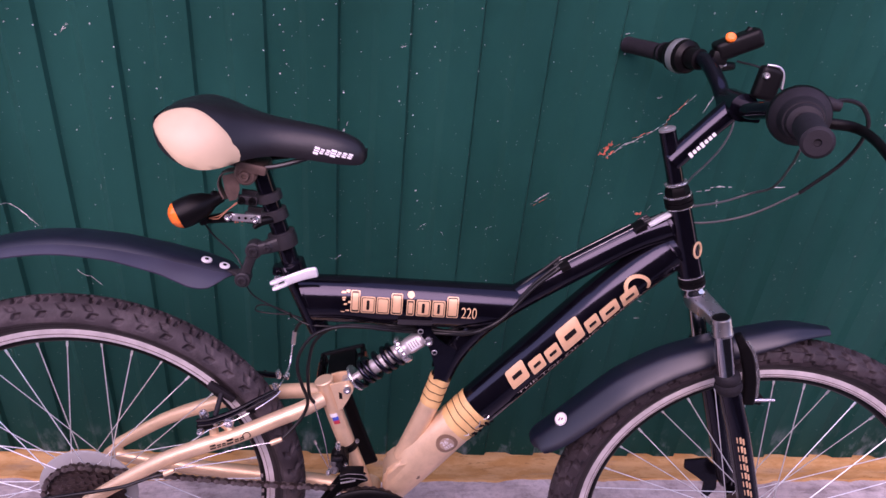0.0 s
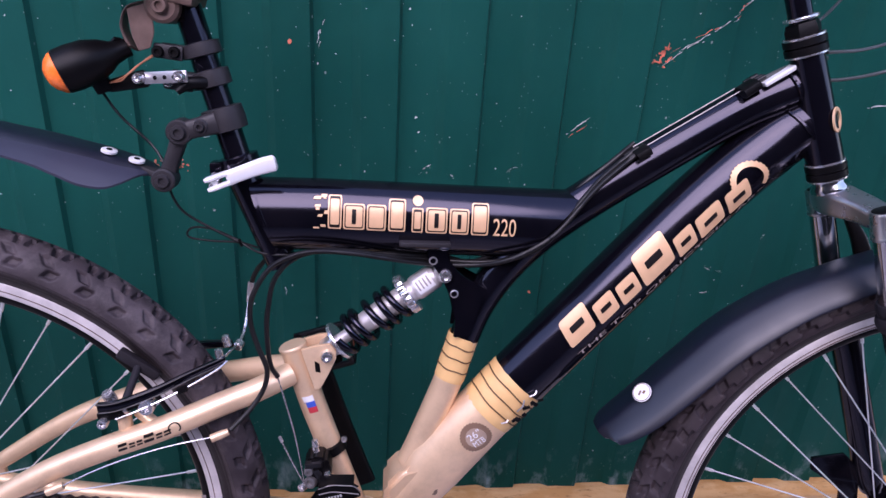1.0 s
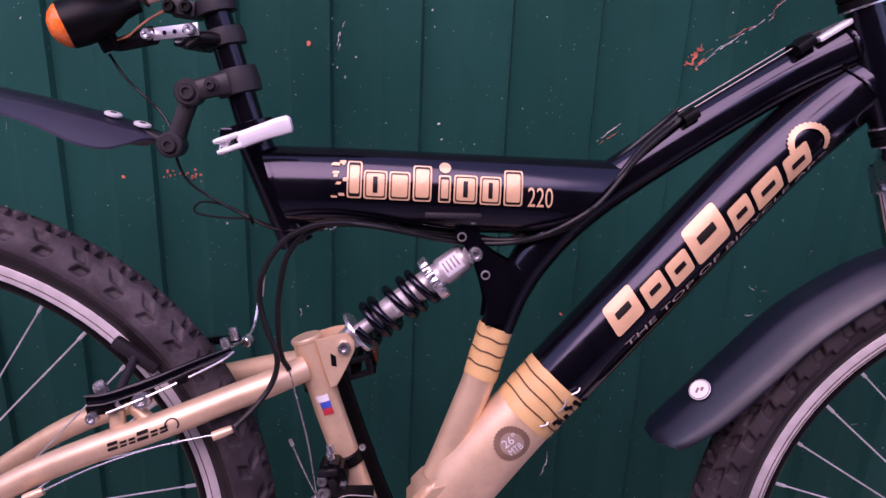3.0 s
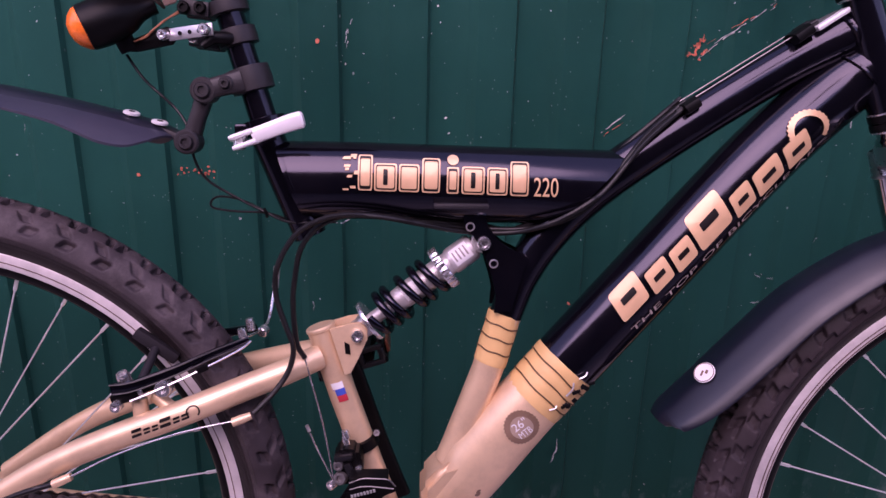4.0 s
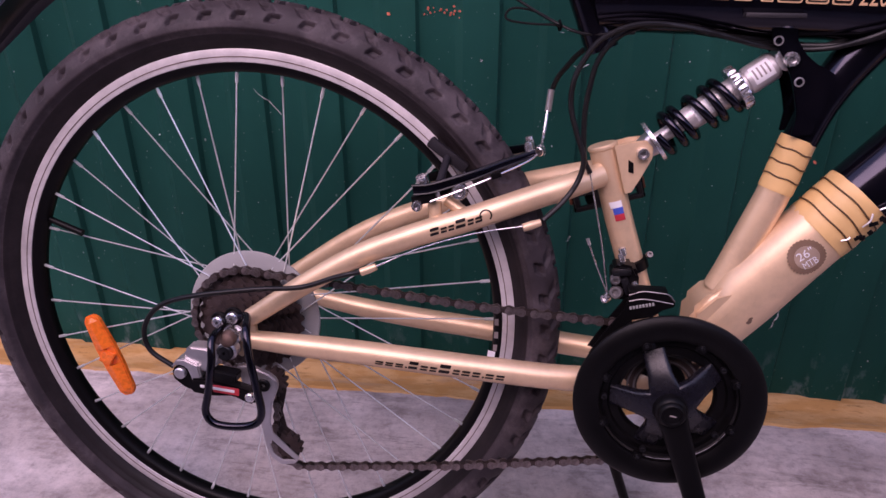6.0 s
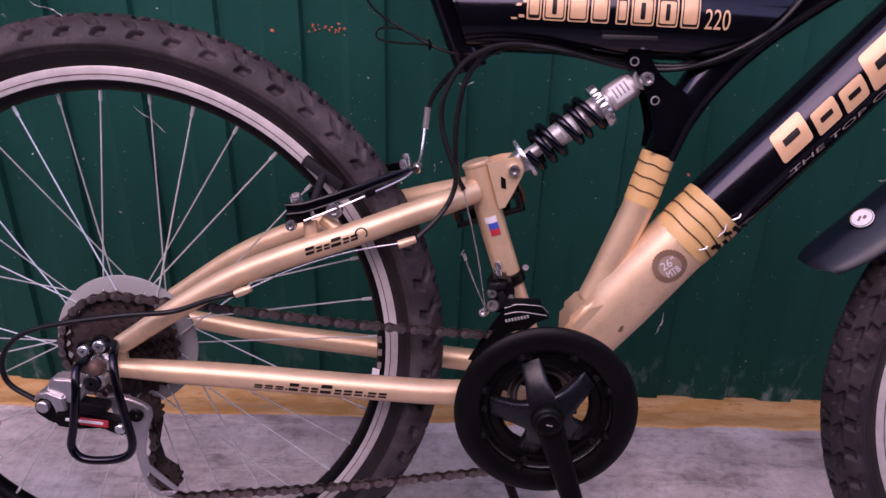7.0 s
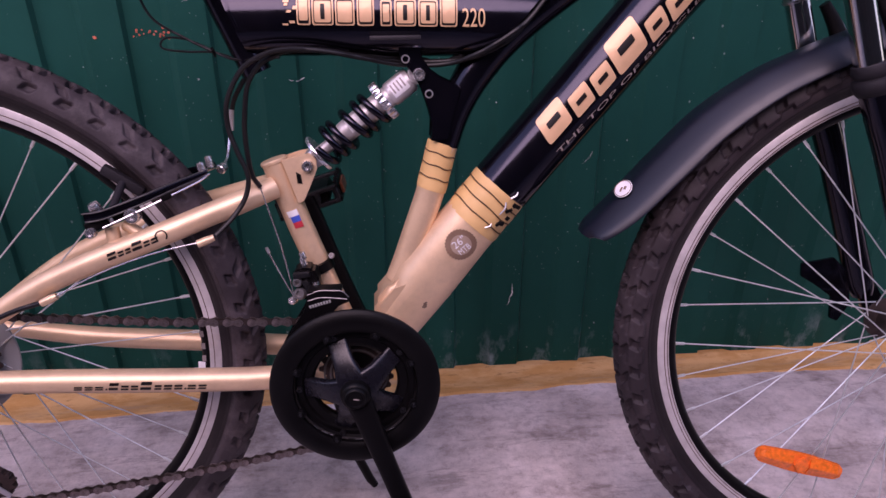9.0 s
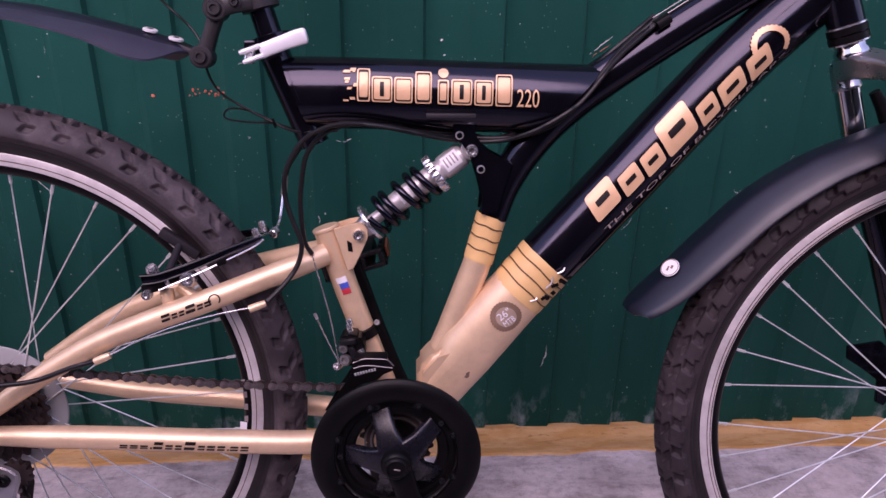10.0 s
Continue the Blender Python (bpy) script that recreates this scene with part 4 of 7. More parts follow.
for pts, s in ((bar_l, 1), (bar_r, -1)):
    # end grip, ribbed twist shifter, brake lever body and blade
    p, d = along(pts, 0.245 if s > 0 else -0.271)
    M = axis_matrix(p, tuple(d))
    bm = bmesh.new()
    prof = [(0.0150, -0.030)]
    for k in range(13):
        prof += [(0.0158, -0.030 + k * 0.0066), (0.0149, -0.0270 + k * 0.0066)]
    prof += [(0.0162, 0.056), (0.0162, 0.0605), (0.013, 0.063), (0.004, 0.063), (0.0035, 0.060), (0.0001, 0.060)]
    worn = 0.84 if s > 0 else 0.90
    lathe(bm, [(r * worn, h) for r, h in prof], M, 24)
    front_part("grip", bm, GRIP_RUBBER, "ribbed black rubber grip", bar)
    p, d = along(pts, s * 0.185)
    M = axis_matrix(p, tuple(d))
    bm = bmesh.new()
    prof = [(0.012, -0.040), (0.023, -0.040), (0.0320, -0.034), (0.0345, -0.018), (0.0325, -0.004), (0.0265, 0.002), (0.0245, 0.006), (0.0250, 0.008), (0.0200, 0.026), (0.0180, 0.034), (0.012, 0.036)]
    slim = 0.76 if s > 0 else 0.95
    lathe(bm, [(max(r * slim, 0.012), h) for r, h in prof], M, 36)
    sh = front_part("twist_shifter", bm, GRIP_RUBBER if s < 0 else PLASTIC, "black twist-grip gear shifter", bar)
    bm = bmesh.new()
    lathe(bm, [(r * slim, h) for k in range(9) for r, h in ((0.0215, 0.0075 + k * 0.002), (0.0236 - k * 0.0003, 0.0080 + k * 0.002), (0.0236 - k * 0.0003, 0.0088 + k * 0.002), (0.0215, 0.0092 + k * 0.002))], M, 36)
    front_part("grip_ribs", bm, GRIP_RUBBER, "", sh)
    if s < 0:
        bm = bmesh.new()
        sweep(bm, smooth([p - d * 0.020 + Vector((0.004, 0, 0.014)), p - d * 0.018 + Vector((0.024, 0, 0.016)), p - d * 0.014 + Vector((0.042, 0, 0.014))], 4), [0.012, 0.0085, 0.0055], 14)
        front_part("cable_boss", bm, GRIP_RUBBER, "", sh)
    bm = bmesh.new()
    lathe(bm, [(0.0340 * slim, -0.026), (0.0352 * slim, -0.019), (0.0340 * slim, -0.012)], M, 36, closed=True)
    front_part("index_ring", bm, ALLOY if s > 0 else PLASTIC, "", sh)
    p, d = along(pts, s * 0.135)
    bm = bmesh.new()
    box(bm, p + Vector((0.016, 0, -0.004)), (0.036, 0.030, 0.022), Matrix.Rotation(radians(20), 4, "Y"), 0.005)
    lathe(bm, [(0.0115, -0.011), (0.0155, -0.010), (0.0155, 0.010), (0.0115, 0.011)], axis_matrix(p, tuple(d)), 20)
    lv = front_part("brake_lever", bm, PLASTIC, "black brake lever", bar)
    bm = bmesh.new()
    q = p + Vector((0.034, 0, -0.008))
    sweep(bm, smooth(P3([tuple(q), tuple(q + Vector((0.030, s * 0.020, 0.001))), tuple(q + Vector((0.034, s * 0.060, -0.005))), tuple(q + Vector((0.026, s * 0.115, -0.017)))]), 6), [(0.0065, 0.005), (0.0058, 0.0045), (0.0055, 0.0042)], 10, ref=(0, 0, 1))
    front_part("lever_blade", bm, PLASTIC, "", lv)
    bm = bmesh.new()
    lathe(bm, [(0.003, 0), (0.0055, 0.001), (0.0055, 0.009), (0.004, 0.011), (0.003, 0.016), (0.0001, 0.016)], axis_matrix(q + Vector((-0.004, -s * 0.010, 0.004)), (0.35, -s, 0.1)), 14)
    bolt(bm, q + Vector((0, 0, 0.007)), (0, 0, 1), 0.005, 0.0025)
    front_part("barrel_adjuster", bm, ALLOY, "", lv)

# switch box with an orange button
bm = bmesh.new()
MB = Matrix.Rotation(radians(-27), 4, "Y") @ Matrix.Rotation(radians(-6), 4, "Z")
box(bm, (-0.147, 0.118, 0.741), (0.066, 0.036, 0.027), MB, 0.007, 3)
box(bm, (-0.138, 0.118, 0.754), (0.038, 0.024, 0.010), MB, 0.004)
box(bm, (-0.172, 0.116, 0.720), (0.022, 0.024, 0.020), None, 0.004)
sw = front_part("switch_box", bm, PLASTIC, "black indicator switch box on the bar", bar)
bm = bmesh.new()
disc(bm, (-0.165, 0.102, 0.750), (-0.15, -0.8, 0.55), 0.0075, 0.007, 20, 0.002)
front_part("button", bm, ORANGE, "orange push button", sw)
bm = bmesh.new()
sweep(bm, P3([(-0.136, 0.118, 0.757), (-0.133, 0.118, 0.765)]), [0.006, 0.005], 14)
front_part("knob", bm, PLASTIC, "", sw)
# mirror-like bracket beside the stem
bm = bmesh.new()
box(bm, (-0.156, -0.030, 0.703), (0.030, 0.018, 0.042), Matrix.Rotation(radians(8), 4, "Y"), 0.007, 4)
br = front_part("bar_bracket", bm, PLASTIC, "black accessory bracket with a bright edge", bar)
bm = bmesh.new()
sweep(bm, smooth(P3([(-0.164, -0.036, 0.726), (-0.148, -0.037, 0.724), (-0.1405, -0.037, 0.714), (-0.139, -0.037, 0.698)]), 5), [0.0016], 8)
bolt(bm, (-0.164, -0.041, 0.713), (0, -1, 0), 0.004, 0.003)
front_part("bracket_edge", bm, ALLOY, "", br)

# fork -------------------------------------------------------------------
LEG_T, LEG_B = Vector((-0.150, 0, 0.378)), Vector((-0.014, 0, 0.010))


def leg(z):
    return LEG_T.lerp(LEG_B, (LEG_T.z - z) / (LEG_T.z - LEG_B.z))


def rod(z):
    """Axis of the upper, sliding tubes, a little behind the lower legs."""
    return Vector((-0.1515 + (0.378 - z) * 0.318, 0, z))


bm = bmesh.new()
crown = smooth(P3([(-0.1505, -0.067, 0.3785), (-0.1520, -0.054, 0.3788), (-0.1585, -0.034, 0.3822), (-0.1660, -0.014, 0.3845), (-0.1680, 0, 0.3852), (-0.1660, 0.014, 0.3845), (-0.1585, 0.032, 0.3822), (-0.1520, 0.047, 0.3788), (-0.1505, 0.058, 0.3785)]), 5)
sweep(bm, crown, [(0.0082, 0.0120), (0.0092, 0.0135), (0.0110, 0.0142), (0.0128, 0.0162), (0.0132, 0.0172), (0.0128, 0.0162), (0.0110, 0.0142), (0.0092, 0.0135), (0.0082, 0.0120)], 32, ref=tuple(st_dir), power=5)
fork = front_part("fork_crown", bm, CROWN, "satin silver suspension fork crown")
bm = bmesh.new()
lathe(bm, [(0.0130, -0.012), (0.0172, -0.011), (0.0172, -0.006), (0.0150, -0.003), (0.0150, 0.004), (0.0130, 0.006)], axis_matrix(STEER_LOW.lerp(STEER_TOP, 0.075), tuple(st_dir)), 32)
front_part("crown_race", bm, CHROME, "", fork)
for s, side_y in ((-1, -0.064), (1, 0.054)):
    off = Vector((0, side_y, 0))
    ax = (LEG_T - LEG_B).normalized()
    rx = (rod(0.38) - rod(0.30)).normalized()
    # clamp with a rolled lower lip
    bm = bmesh.new()
    lathe(bm, [(0.0110, 0.0102), (0.0132, 0.0094), (0.0143, 0.0066), (0.0143, -0.0130), (0.0149, -0.0140), (0.0152, -0.0158), (0.0149, -0.0176), (0.0135, -0.0182)], axis_matrix(rod(0.3775) + off, tuple(rx)), 32)
    front_part("fork_clamp", bm, CROWN, "", fork)
    bm = bmesh.new()
    lathe(bm, [(0.0001, 0.0008), (0.0105, 0.0008), (0.0118, 0.0002), (0.0122, -0.0006), (0.0122, -0.003)], axis_matrix(rod(0.3872) + off, tuple(rx)), 28)
    front_part("leg_cap", bm, PLASTIC, "black plastic leg cap", fork)
    bm = bmesh.new()
    sweep(bm, [rod(0.37) + off, rod(0.27) + off], [0.0133], 28)
    front_part("stanchion", bm, CHROME, "polished steel stanchion", fork)
    # two swollen rings of the boot, the lower one wider
    bm = bmesh.new()
    prof = [(0.0135, 0.0150), (0.0168, 0.0146)]
    prof += [(0.0172 + 0.0010 * math.sin(math.pi * q / 6), 0.0140 - 0.0108 * q / 6) for q in range(7)]
    prof += [(0.0164, 0.0022), (0.0166, 0.0012)]
    prof += [(0.0182 + 0.0014 * math.sin(math.pi * q / 6), 0.0006 - 0.0120 * q / 6) for q in range(7)]
    prof += [(0.0172, -0.0128), (0.0160, -0.0150)]
    lathe(bm, prof, axis_matrix(rod(0.2850) + off + Vector((0.0018, 0, 0)), tuple(rx)), 36)
    front_part("dust_boot", bm, GRIP_RUBBER, "black rubber dust boot", fork)
    bm = bmesh.new()
    sweep(bm, smooth([rod(0.285) + off + Vector((0.0020, 0, 0)), leg(0.25) + off - Vector((0.003, 0, 0)), leg(0.20) + off, leg(0.10) + off, leg(0.04) + off, leg(0.022) + off], 3), [0.0158, 0.0160, 0.0160, 0.0162, 0.0160, 0.012], 28)
    lw = front_part("fork_leg", bm, BLACK_PAINT, "black lower fork leg")
    if s < 0:
        near_leg = lw
    bm = bmesh.new()
    plate(bm, [(-0.036, 0.045), (-0.008, 0.040), (0.010, 0.012), (0.012, -0.006), (0.004, -0.013), (-0.008, -0.012), (-0.016, 0.004)], side_y - 0.003, side_y + 0.003, 0.0008)
    if s > 0:
        plate(bm, [(-0.100, 0.062), (-0.062, 0.070), (-0.040, 0.050), (-0.034, 0.010), (-0.046, -0.012), (-0.056, -0.008), (-0.058, 0.020), (-0.078, 0.034), (-0.098, 0.046)], 0.050, 0.055, 0.0008)
    front_part("fork_dropout", bm, BLACK_PAINT, "", lw)
    # brake arm in front of the leg
    bm = bmesh.new()
    y = side_y * 0.82
    sweep(bm, smooth(P3([(-0.079, y, 0.247), (-0.081, y, 0.270), (-0.090, y * 1.04, 0.302), (-0.104, y * 1.06, 0.334), (-0.120, y * 1.04, 0.358)]), 6), [(0.006, 0.0105), (0.0065, 0.0100), (0.006, 0.0088), (0.005, 0.0055)], 14, power=3)
    box(bm, (-0.070, side_y * 0.62, 0.252), (0.030, 0.022, 0.014), Matrix.Rotation(radians(10), 4, "Y"), 0.003)
    ba = front_part("front_brake_arm", bm, PLASTIC, "black linear-pull brake arm")
    bm = bmesh.new()
    sweep(bm, smooth(P3([(-0.071, side_y * 0.94, 0.262), (-0.078, side_y * 0.94, 0.300), (-0.092, side_y * 0.945, 0.332), (-0.108, side_y * 0.94, 0.352)]), 6), [(0.0012, 0.0022)], 8)
    sweep(bm, P3([(-0.075, side_y * 0.82, 0.252), (-0.040, side_y * 0.82, 0.256)]), [0.0030, 0.0024], 10)
    front_part("brake_spring", bm, STEEL, "", ba)

# gold side print on the near leg, as plain bars
bm = bmesh.new()
for k in range(7):
    p = leg(0.198 - k * 0.0152)
    for j in (-1, 1):
        box(bm, (p.x - 0.001 + j * 0.0023, -0.0797, p.z - j * 0.0010), (0.0030, 0.0010, 0.0115), Matrix.Rotation(radians(-20), 4, "Y"), 0.0003, 1)
    box(bm, (p.x - 0.0078, -0.0784, p.z), (0.0016, 0.0008, 0.0100), Matrix.Rotation(radians(-20), 4, "Y"), 0.0002, 1)
front_part("leg_print", bm, DECAL, "gold vertical print", near_leg)

# mudguards --------------------------------------------------------------
def guard(bm, path, half, drop, thick=0.0022, across=11, skirt=None, only=0):
    """A curved shell along path: half width and drop of its edges per station."""
    path = [Vector(p) for p in path]
    n = len(path)
    def eased(values):
        v = [q if isinstance(q, tuple) else (q, q) for q in values]
        return [(q.x, q.y) for q in smooth([(a, b, 0) for a, b in v], (n - 1) // (len(v) - 1))]

    hw, dr = eased(half), eased(drop)
    sk = eased(skirt) if skirt else None
    across_all = 4 if only else across + (6 if skirt else 0)
    top, low = [], []
    for i, p in enumerate(path):
        t = (path[min(i + 1, n - 1)] - path[max(i - 1, 0)]).normalized()
        side = Vector((0, 1, 0))
        up = side.cross(t).normalized() * -1
        if up.z < 0:
            up = -up
        a, b = [], []
        rows = []
        for k in range(across):
            s = -1 + 2 * k / (across - 1)
            rows.append((hw[i][0] * s * (1 - 0.1 * abs(s) ** 3), dr[i][0] * abs(s) ** 3.2))
        if skirt:
            sh, sd = sk[i]
            edge, low_edge = rows[-1]
            outer = [(edge + (sh - edge) * f, low_edge + (sd - low_edge) * f ** 1.25) for f in (0.3, 0.65, 1.0)]
            rows = [(only * y, d) for y, d in [(edge, low_edge)] + outer] if only else [(-y, d) for y, d in outer[::-1]] + rows + outer
        for y, d in rows:
            q = p + side * y - up * d
            a.append(bm.verts.new(q))
            b.append(bm.verts.new(q - up * thick))
        top.append(a)
        low.append(b)
    for i in range(n - 1):
        for k in range(across_all - 1):
            bm.faces.new((top[i][k], top[i][k + 1], top[i + 1][k + 1], top[i + 1][k]))
            bm.faces.new((low[i][k + 1], low[i][k], low[i + 1][k], low[i + 1][k + 1]))
        for k in (0, across_all - 1):
            bm.faces.new((top[i][k], top[i + 1][k], low[i + 1][k], low[i][k]))
    for i in (0, n - 1):
        for k in range(across_all - 1):
            bm.faces.new((top[i][k], top[i][k + 1], low[i][k + 1], low[i][k]))
    bmesh.ops.recalc_face_normals(bm, faces=bm.faces)


bm = bmesh.new()
guard(bm, smooth(P3([(-0.380, 0.117), (-0.3775, 0.1235), (-0.371, 0.132), (-0.345, 0.160), (-0.307, 0.203), (-0.262, 0.250), (-0.208, 0.2885), (-0.166, 0.309), (-0.124, 0.3265), (-0.07, 0.345), (-0.02, 0.358), (0.038, 0.357)]), 8),
      [0.014, 0.019, 0.023, 0.025, 0.026, 0.026, 0.026, 0.026, 0.025, 0.024, 0.021, 0.010], [0.001, 0.003, 0.004, 0.005, 0.006, 0.006, 0.006, 0.006, 0.006, 0.006, 0.005, 0.003],
      skirt=[(0.022, 0.006), (0.033, 0.012), (0.040, 0.018), (0.045, 0.024), (0.046, 0.026), (0.045, 0.026), (0.042, 0.025), (0.039, 0.024), (0.036, 0.023), (0.034, 0.020), (0.029, 0.014), (0.012, 0.005)])
STICK, STICK_N = Vector((-0.3395, -0.0180, 0.1685)), Vector((-0.62, -0.52, 0.59)).normalized()
fg = front_part("front_mudguard", bm, FENDER, "matt black plastic front mudguard", angle=60)
bm = bmesh.new()
disc(bm, STICK, tuple(STICK_N), 0.0105, 0.0012, 28, 0.0004)
bd = front_part("round_sticker", bm, WHITE, "small round white sticker with a dark print", fg)
bm = bmesh.new()
disc(bm, STICK + STICK_N * 0.0007, tuple(STICK_N), 0.0098, 0.0008, 28, 0, 0.0092)
for u, v, w, h in ((-0.0015, 0.0015, 0.0055, 0.0020), (0.0012, -0.0022, 0.0038, 0.0026)):
    box(bm, STICK + STICK_N * 0.0008, (w, h, 0.0008), axis_matrix((0, 0, 0), tuple(STICK_N)) @ Matrix.Translation((u, v, 0)), 0.0002, 1)
part("sticker_print", bm, BROWN_PRINT, bd)

bm = bmesh.new()
rear_path = smooth(P3([(0.240, 0.7185), (0.232, 0.7225), (0.222, 0.7265), (0.210, 0.7305), (0.190, 0.7365), (0.168, 0.7415), (0.147, 0.7465), (0.110, 0.7540), (0.073, 0.760), (0.0, 0.763), (-0.077, 0.750), (-0.15, 0.722), (-0.23, 0.674), (-0.30, 0.610)]), 4)
rear_half = [0.010, 0.018, 0.023, 0.026, 0.028, 0.029, 0.030, 0.030, 0.031, 0.031, 0.031, 0.030, 0.028, 0.02]
rear_drop = [0.003, 0.004, 0.005, 0.006, 0.006, 0.006, 0.006, 0.007, 0.007, 0.007, 0.007, 0.007, 0.006, 0.005]
rear_skirt = [(0.012, 0.004), (0.024, 0.007), (0.037, 0.016), (0.046, 0.023), (0.050, 0.025), (0.049, 0.021), (0.047, 0.018), (0.045, 0.016), (0.043, 0.015), (0.041, 0.015), (0.040, 0.015), (0.040, 0.014), (0.036, 0.012), (0.024, 0.008)]
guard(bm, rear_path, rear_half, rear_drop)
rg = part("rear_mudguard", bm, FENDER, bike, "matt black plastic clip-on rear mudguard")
# skirt on either side, in a paler tone than the top
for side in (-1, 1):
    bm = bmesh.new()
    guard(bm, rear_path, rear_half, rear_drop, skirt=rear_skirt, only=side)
    part("skirt", bm, SKIRT, rg, "rear mudguard skirt, paler and bluer than its top")
for x, z in ((0.224, 0.7285), (0.200, 0.7365)):
    bm = bmesh.new()
    lathe(bm, [(0.0072, -0.001), (0.0072, 0.0008), (0.0058, 0.0016), (0.0026, 0.0016), (0.0022, 0.0006), (0.0001, 0.0006)], axis_matrix((x, -0.012, z - 0.001), (0.25, -0.15, 1)), 20)
    part("rivet", bm, LEVER_SILVER, rg, "shiny round rivet")
    bm = bmesh.new()
    disc(bm, Vector((x, -0.012, z - 0.001)) + Vector((0.25, -0.15, 1)).normalized() * 0.0012, (0.25, -0.15, 1), 0.0027, 0.0014, 14)
    part("rivet_hole", bm, PLASTIC, rg)

# ---- saddle, seat post and what is clamped to it ----
post_a, post_b = Vector((0.322, 0, 0.702)), Vector((0.2735, 0, 0.868))
pdir = (post_b - post_a).normalized()


def post(z):
    return post_a.lerp(post_b, (z - post_a.z) / (post_b.z - post_a.z))


bm = bmesh.new()
sweep(bm, [post_a, post_b], [0.0125], 20)
seat_post = part("seat_post", bm, BLACK_PAINT, bike, "glossy black seat post")
bm = bmesh.new()
lathe(bm, [(0.0158, -0.008), (0.0195, -0.007), (0.0195, 0.007), (0.0158, 0.008)], axis_matrix(post(0.7255), tuple(pdir)), 24)
box(bm, post(0.7255) + Vector((-0.020, -0.004, -0.004)), (0.012, 0.020, 0.012), None, 0.003)
collar = part("seat_clamp", bm, BLACK_PAINT, bike, "seat clamp with a white quick-release lever")
bm = bmesh.new()
qa, qb = Vector((0.300, -0.032, 0.7135)), Vector((0.353, -0.030, 0.733))
qm = axis_matrix((qa + qb) / 2, tuple(qb - qa))
ql = (qb - qa).length
blade = [qm @ Vector((x, y, z * ql)) for x, y, z in ((-0.0004, 0.0016, -0.33), (0.0, 0.0004, -0.15), (0.0002, -0.0006, 0.1), (0.0, -0.0004, 0.32), (-0.0006, 0.0010, 0.47), (-0.0008, 0.0016, 0.51))]
sweep(bm, smooth(blade, 5), [(0.0030, 0.0072), (0.0032, 0.0070), (0.0034, 0.0072), (0.0036, 0.0078), (0.0034, 0.0076), (0.0020, 0.0050)], 20, ref=tuple(qm.to_3x3() @ Vector((0, 1, 0))), power=3.2)
for s in (-1, 1):
    sweep(bm, [qm @ Vector((s * 0.0046, y, z)) for y, z in ((0.0016, -0.017), (0.0030, -0.026), (0.0046, -0.034), (0.0050, -0.0375))], [(0.0040, 0.0026), (0.0052, 0.0025), (0.0056, 0.0025), (0.0034, 0.0018)], 14, ref=tuple(qm.to_3x3() @ Vector((0, 1, 0))), power=3.0)
bolt(bm, (0.2985, -0.0350, 0.7130), (0, -1, 0), 0.0030, 0.0015)
part("quick_release_lever", bm, LEVER_SILVER, collar, "white-silver quick-release lever")
bm = bmesh.new()
disc(bm, (0.2975, -0.026, 0.7125), (0.3, 0.0, 1), 0.0055, 0.014, 16, 0.001)
part("cam_pin", bm, STEEL, collar)

SX = [0.151, 0.157, 0.168, 0.188, 0.210, 0.235, 0.262, 0.295, 0.335, 0.375, 0.400, 0.411, 0.4165]
SW = [0.040, 0.054, 0.067, 0.077, 0.080, 0.072, 0.052, 0.037, 0.030, 0.026, 0.021, 0.014, 0.004]
ST = [0.931, 0.940, 0.948, 0.955, 0.958, 0.954, 0.946, 0.939, 0.933, 0.926, 0.917, 0.908, 0.897]
SB = [0.926, 0.917, 0.905, 0.893, 0.887, 0.887, 0.893, 0.896, 0.892, 0.887, 0.885, 0.886, 0.892]


top_line = smooth(list(zip(SX, SW, ST)), 8)
low_line = smooth(list(zip(SX, SW, SB)), 8)
DX, DW, DT, DB = [q.x for q in top_line], [q.y for q in top_line], [q.z for q in top_line], [q.z for q in low_line]


def saddle_point(x, theta, side, lift=0.0):
    w, t, b = np.interp(x, DX, DW), np.interp(x, DX, DT), np.interp(x, DX, DB)
    a = radians(theta)
    s, c = max(math.sin(a), 0) ** 0.92, max(math.cos(a), 0) ** 0.88
    crown = 0.004 * math.exp(-((theta - 30) / 22) ** 2) * np.interp(x, [0.16, 0.21, 0.28], [0.6, 1, 0])
    return Vector((x, side * (w * s + lift * math.sin(a)), b + (t - b) * c + crown + lift * math.cos(a)))


bm = bmesh.new()
rings = []
xs = list(np.interp(np.linspace(0, 12, 49), range(13), SX))
for x in xs:
    ring = [saddle_point(x, 92 - 184 * k / 32 if k <= 16 else 184 * k / 32 - 92, -1 if k <= 16 else 1) for k in range(33)]
    under = [Vector((x, y * 0.8, np.interp(x, SX, SB) + 0.012)) for y in (np.interp(x, SX, SW), -np.interp(x, SX, SW))]
    rings.append([bm.verts.new(p) for p in ring + under])
n = len(rings[0])
for a, b in zip(rings, rings[1:]):
    for k in range(n):
        bm.faces.new((a[k], a[(k + 1) % n], b[(k + 1) % n], b[k]))
bm.faces.new(rings[0][::-1])
bm.faces.new(rings[-1])
saddle = part("saddle", bm, VINYL, bike, "black vinyl saddle with beige rear side panels", angle=60)
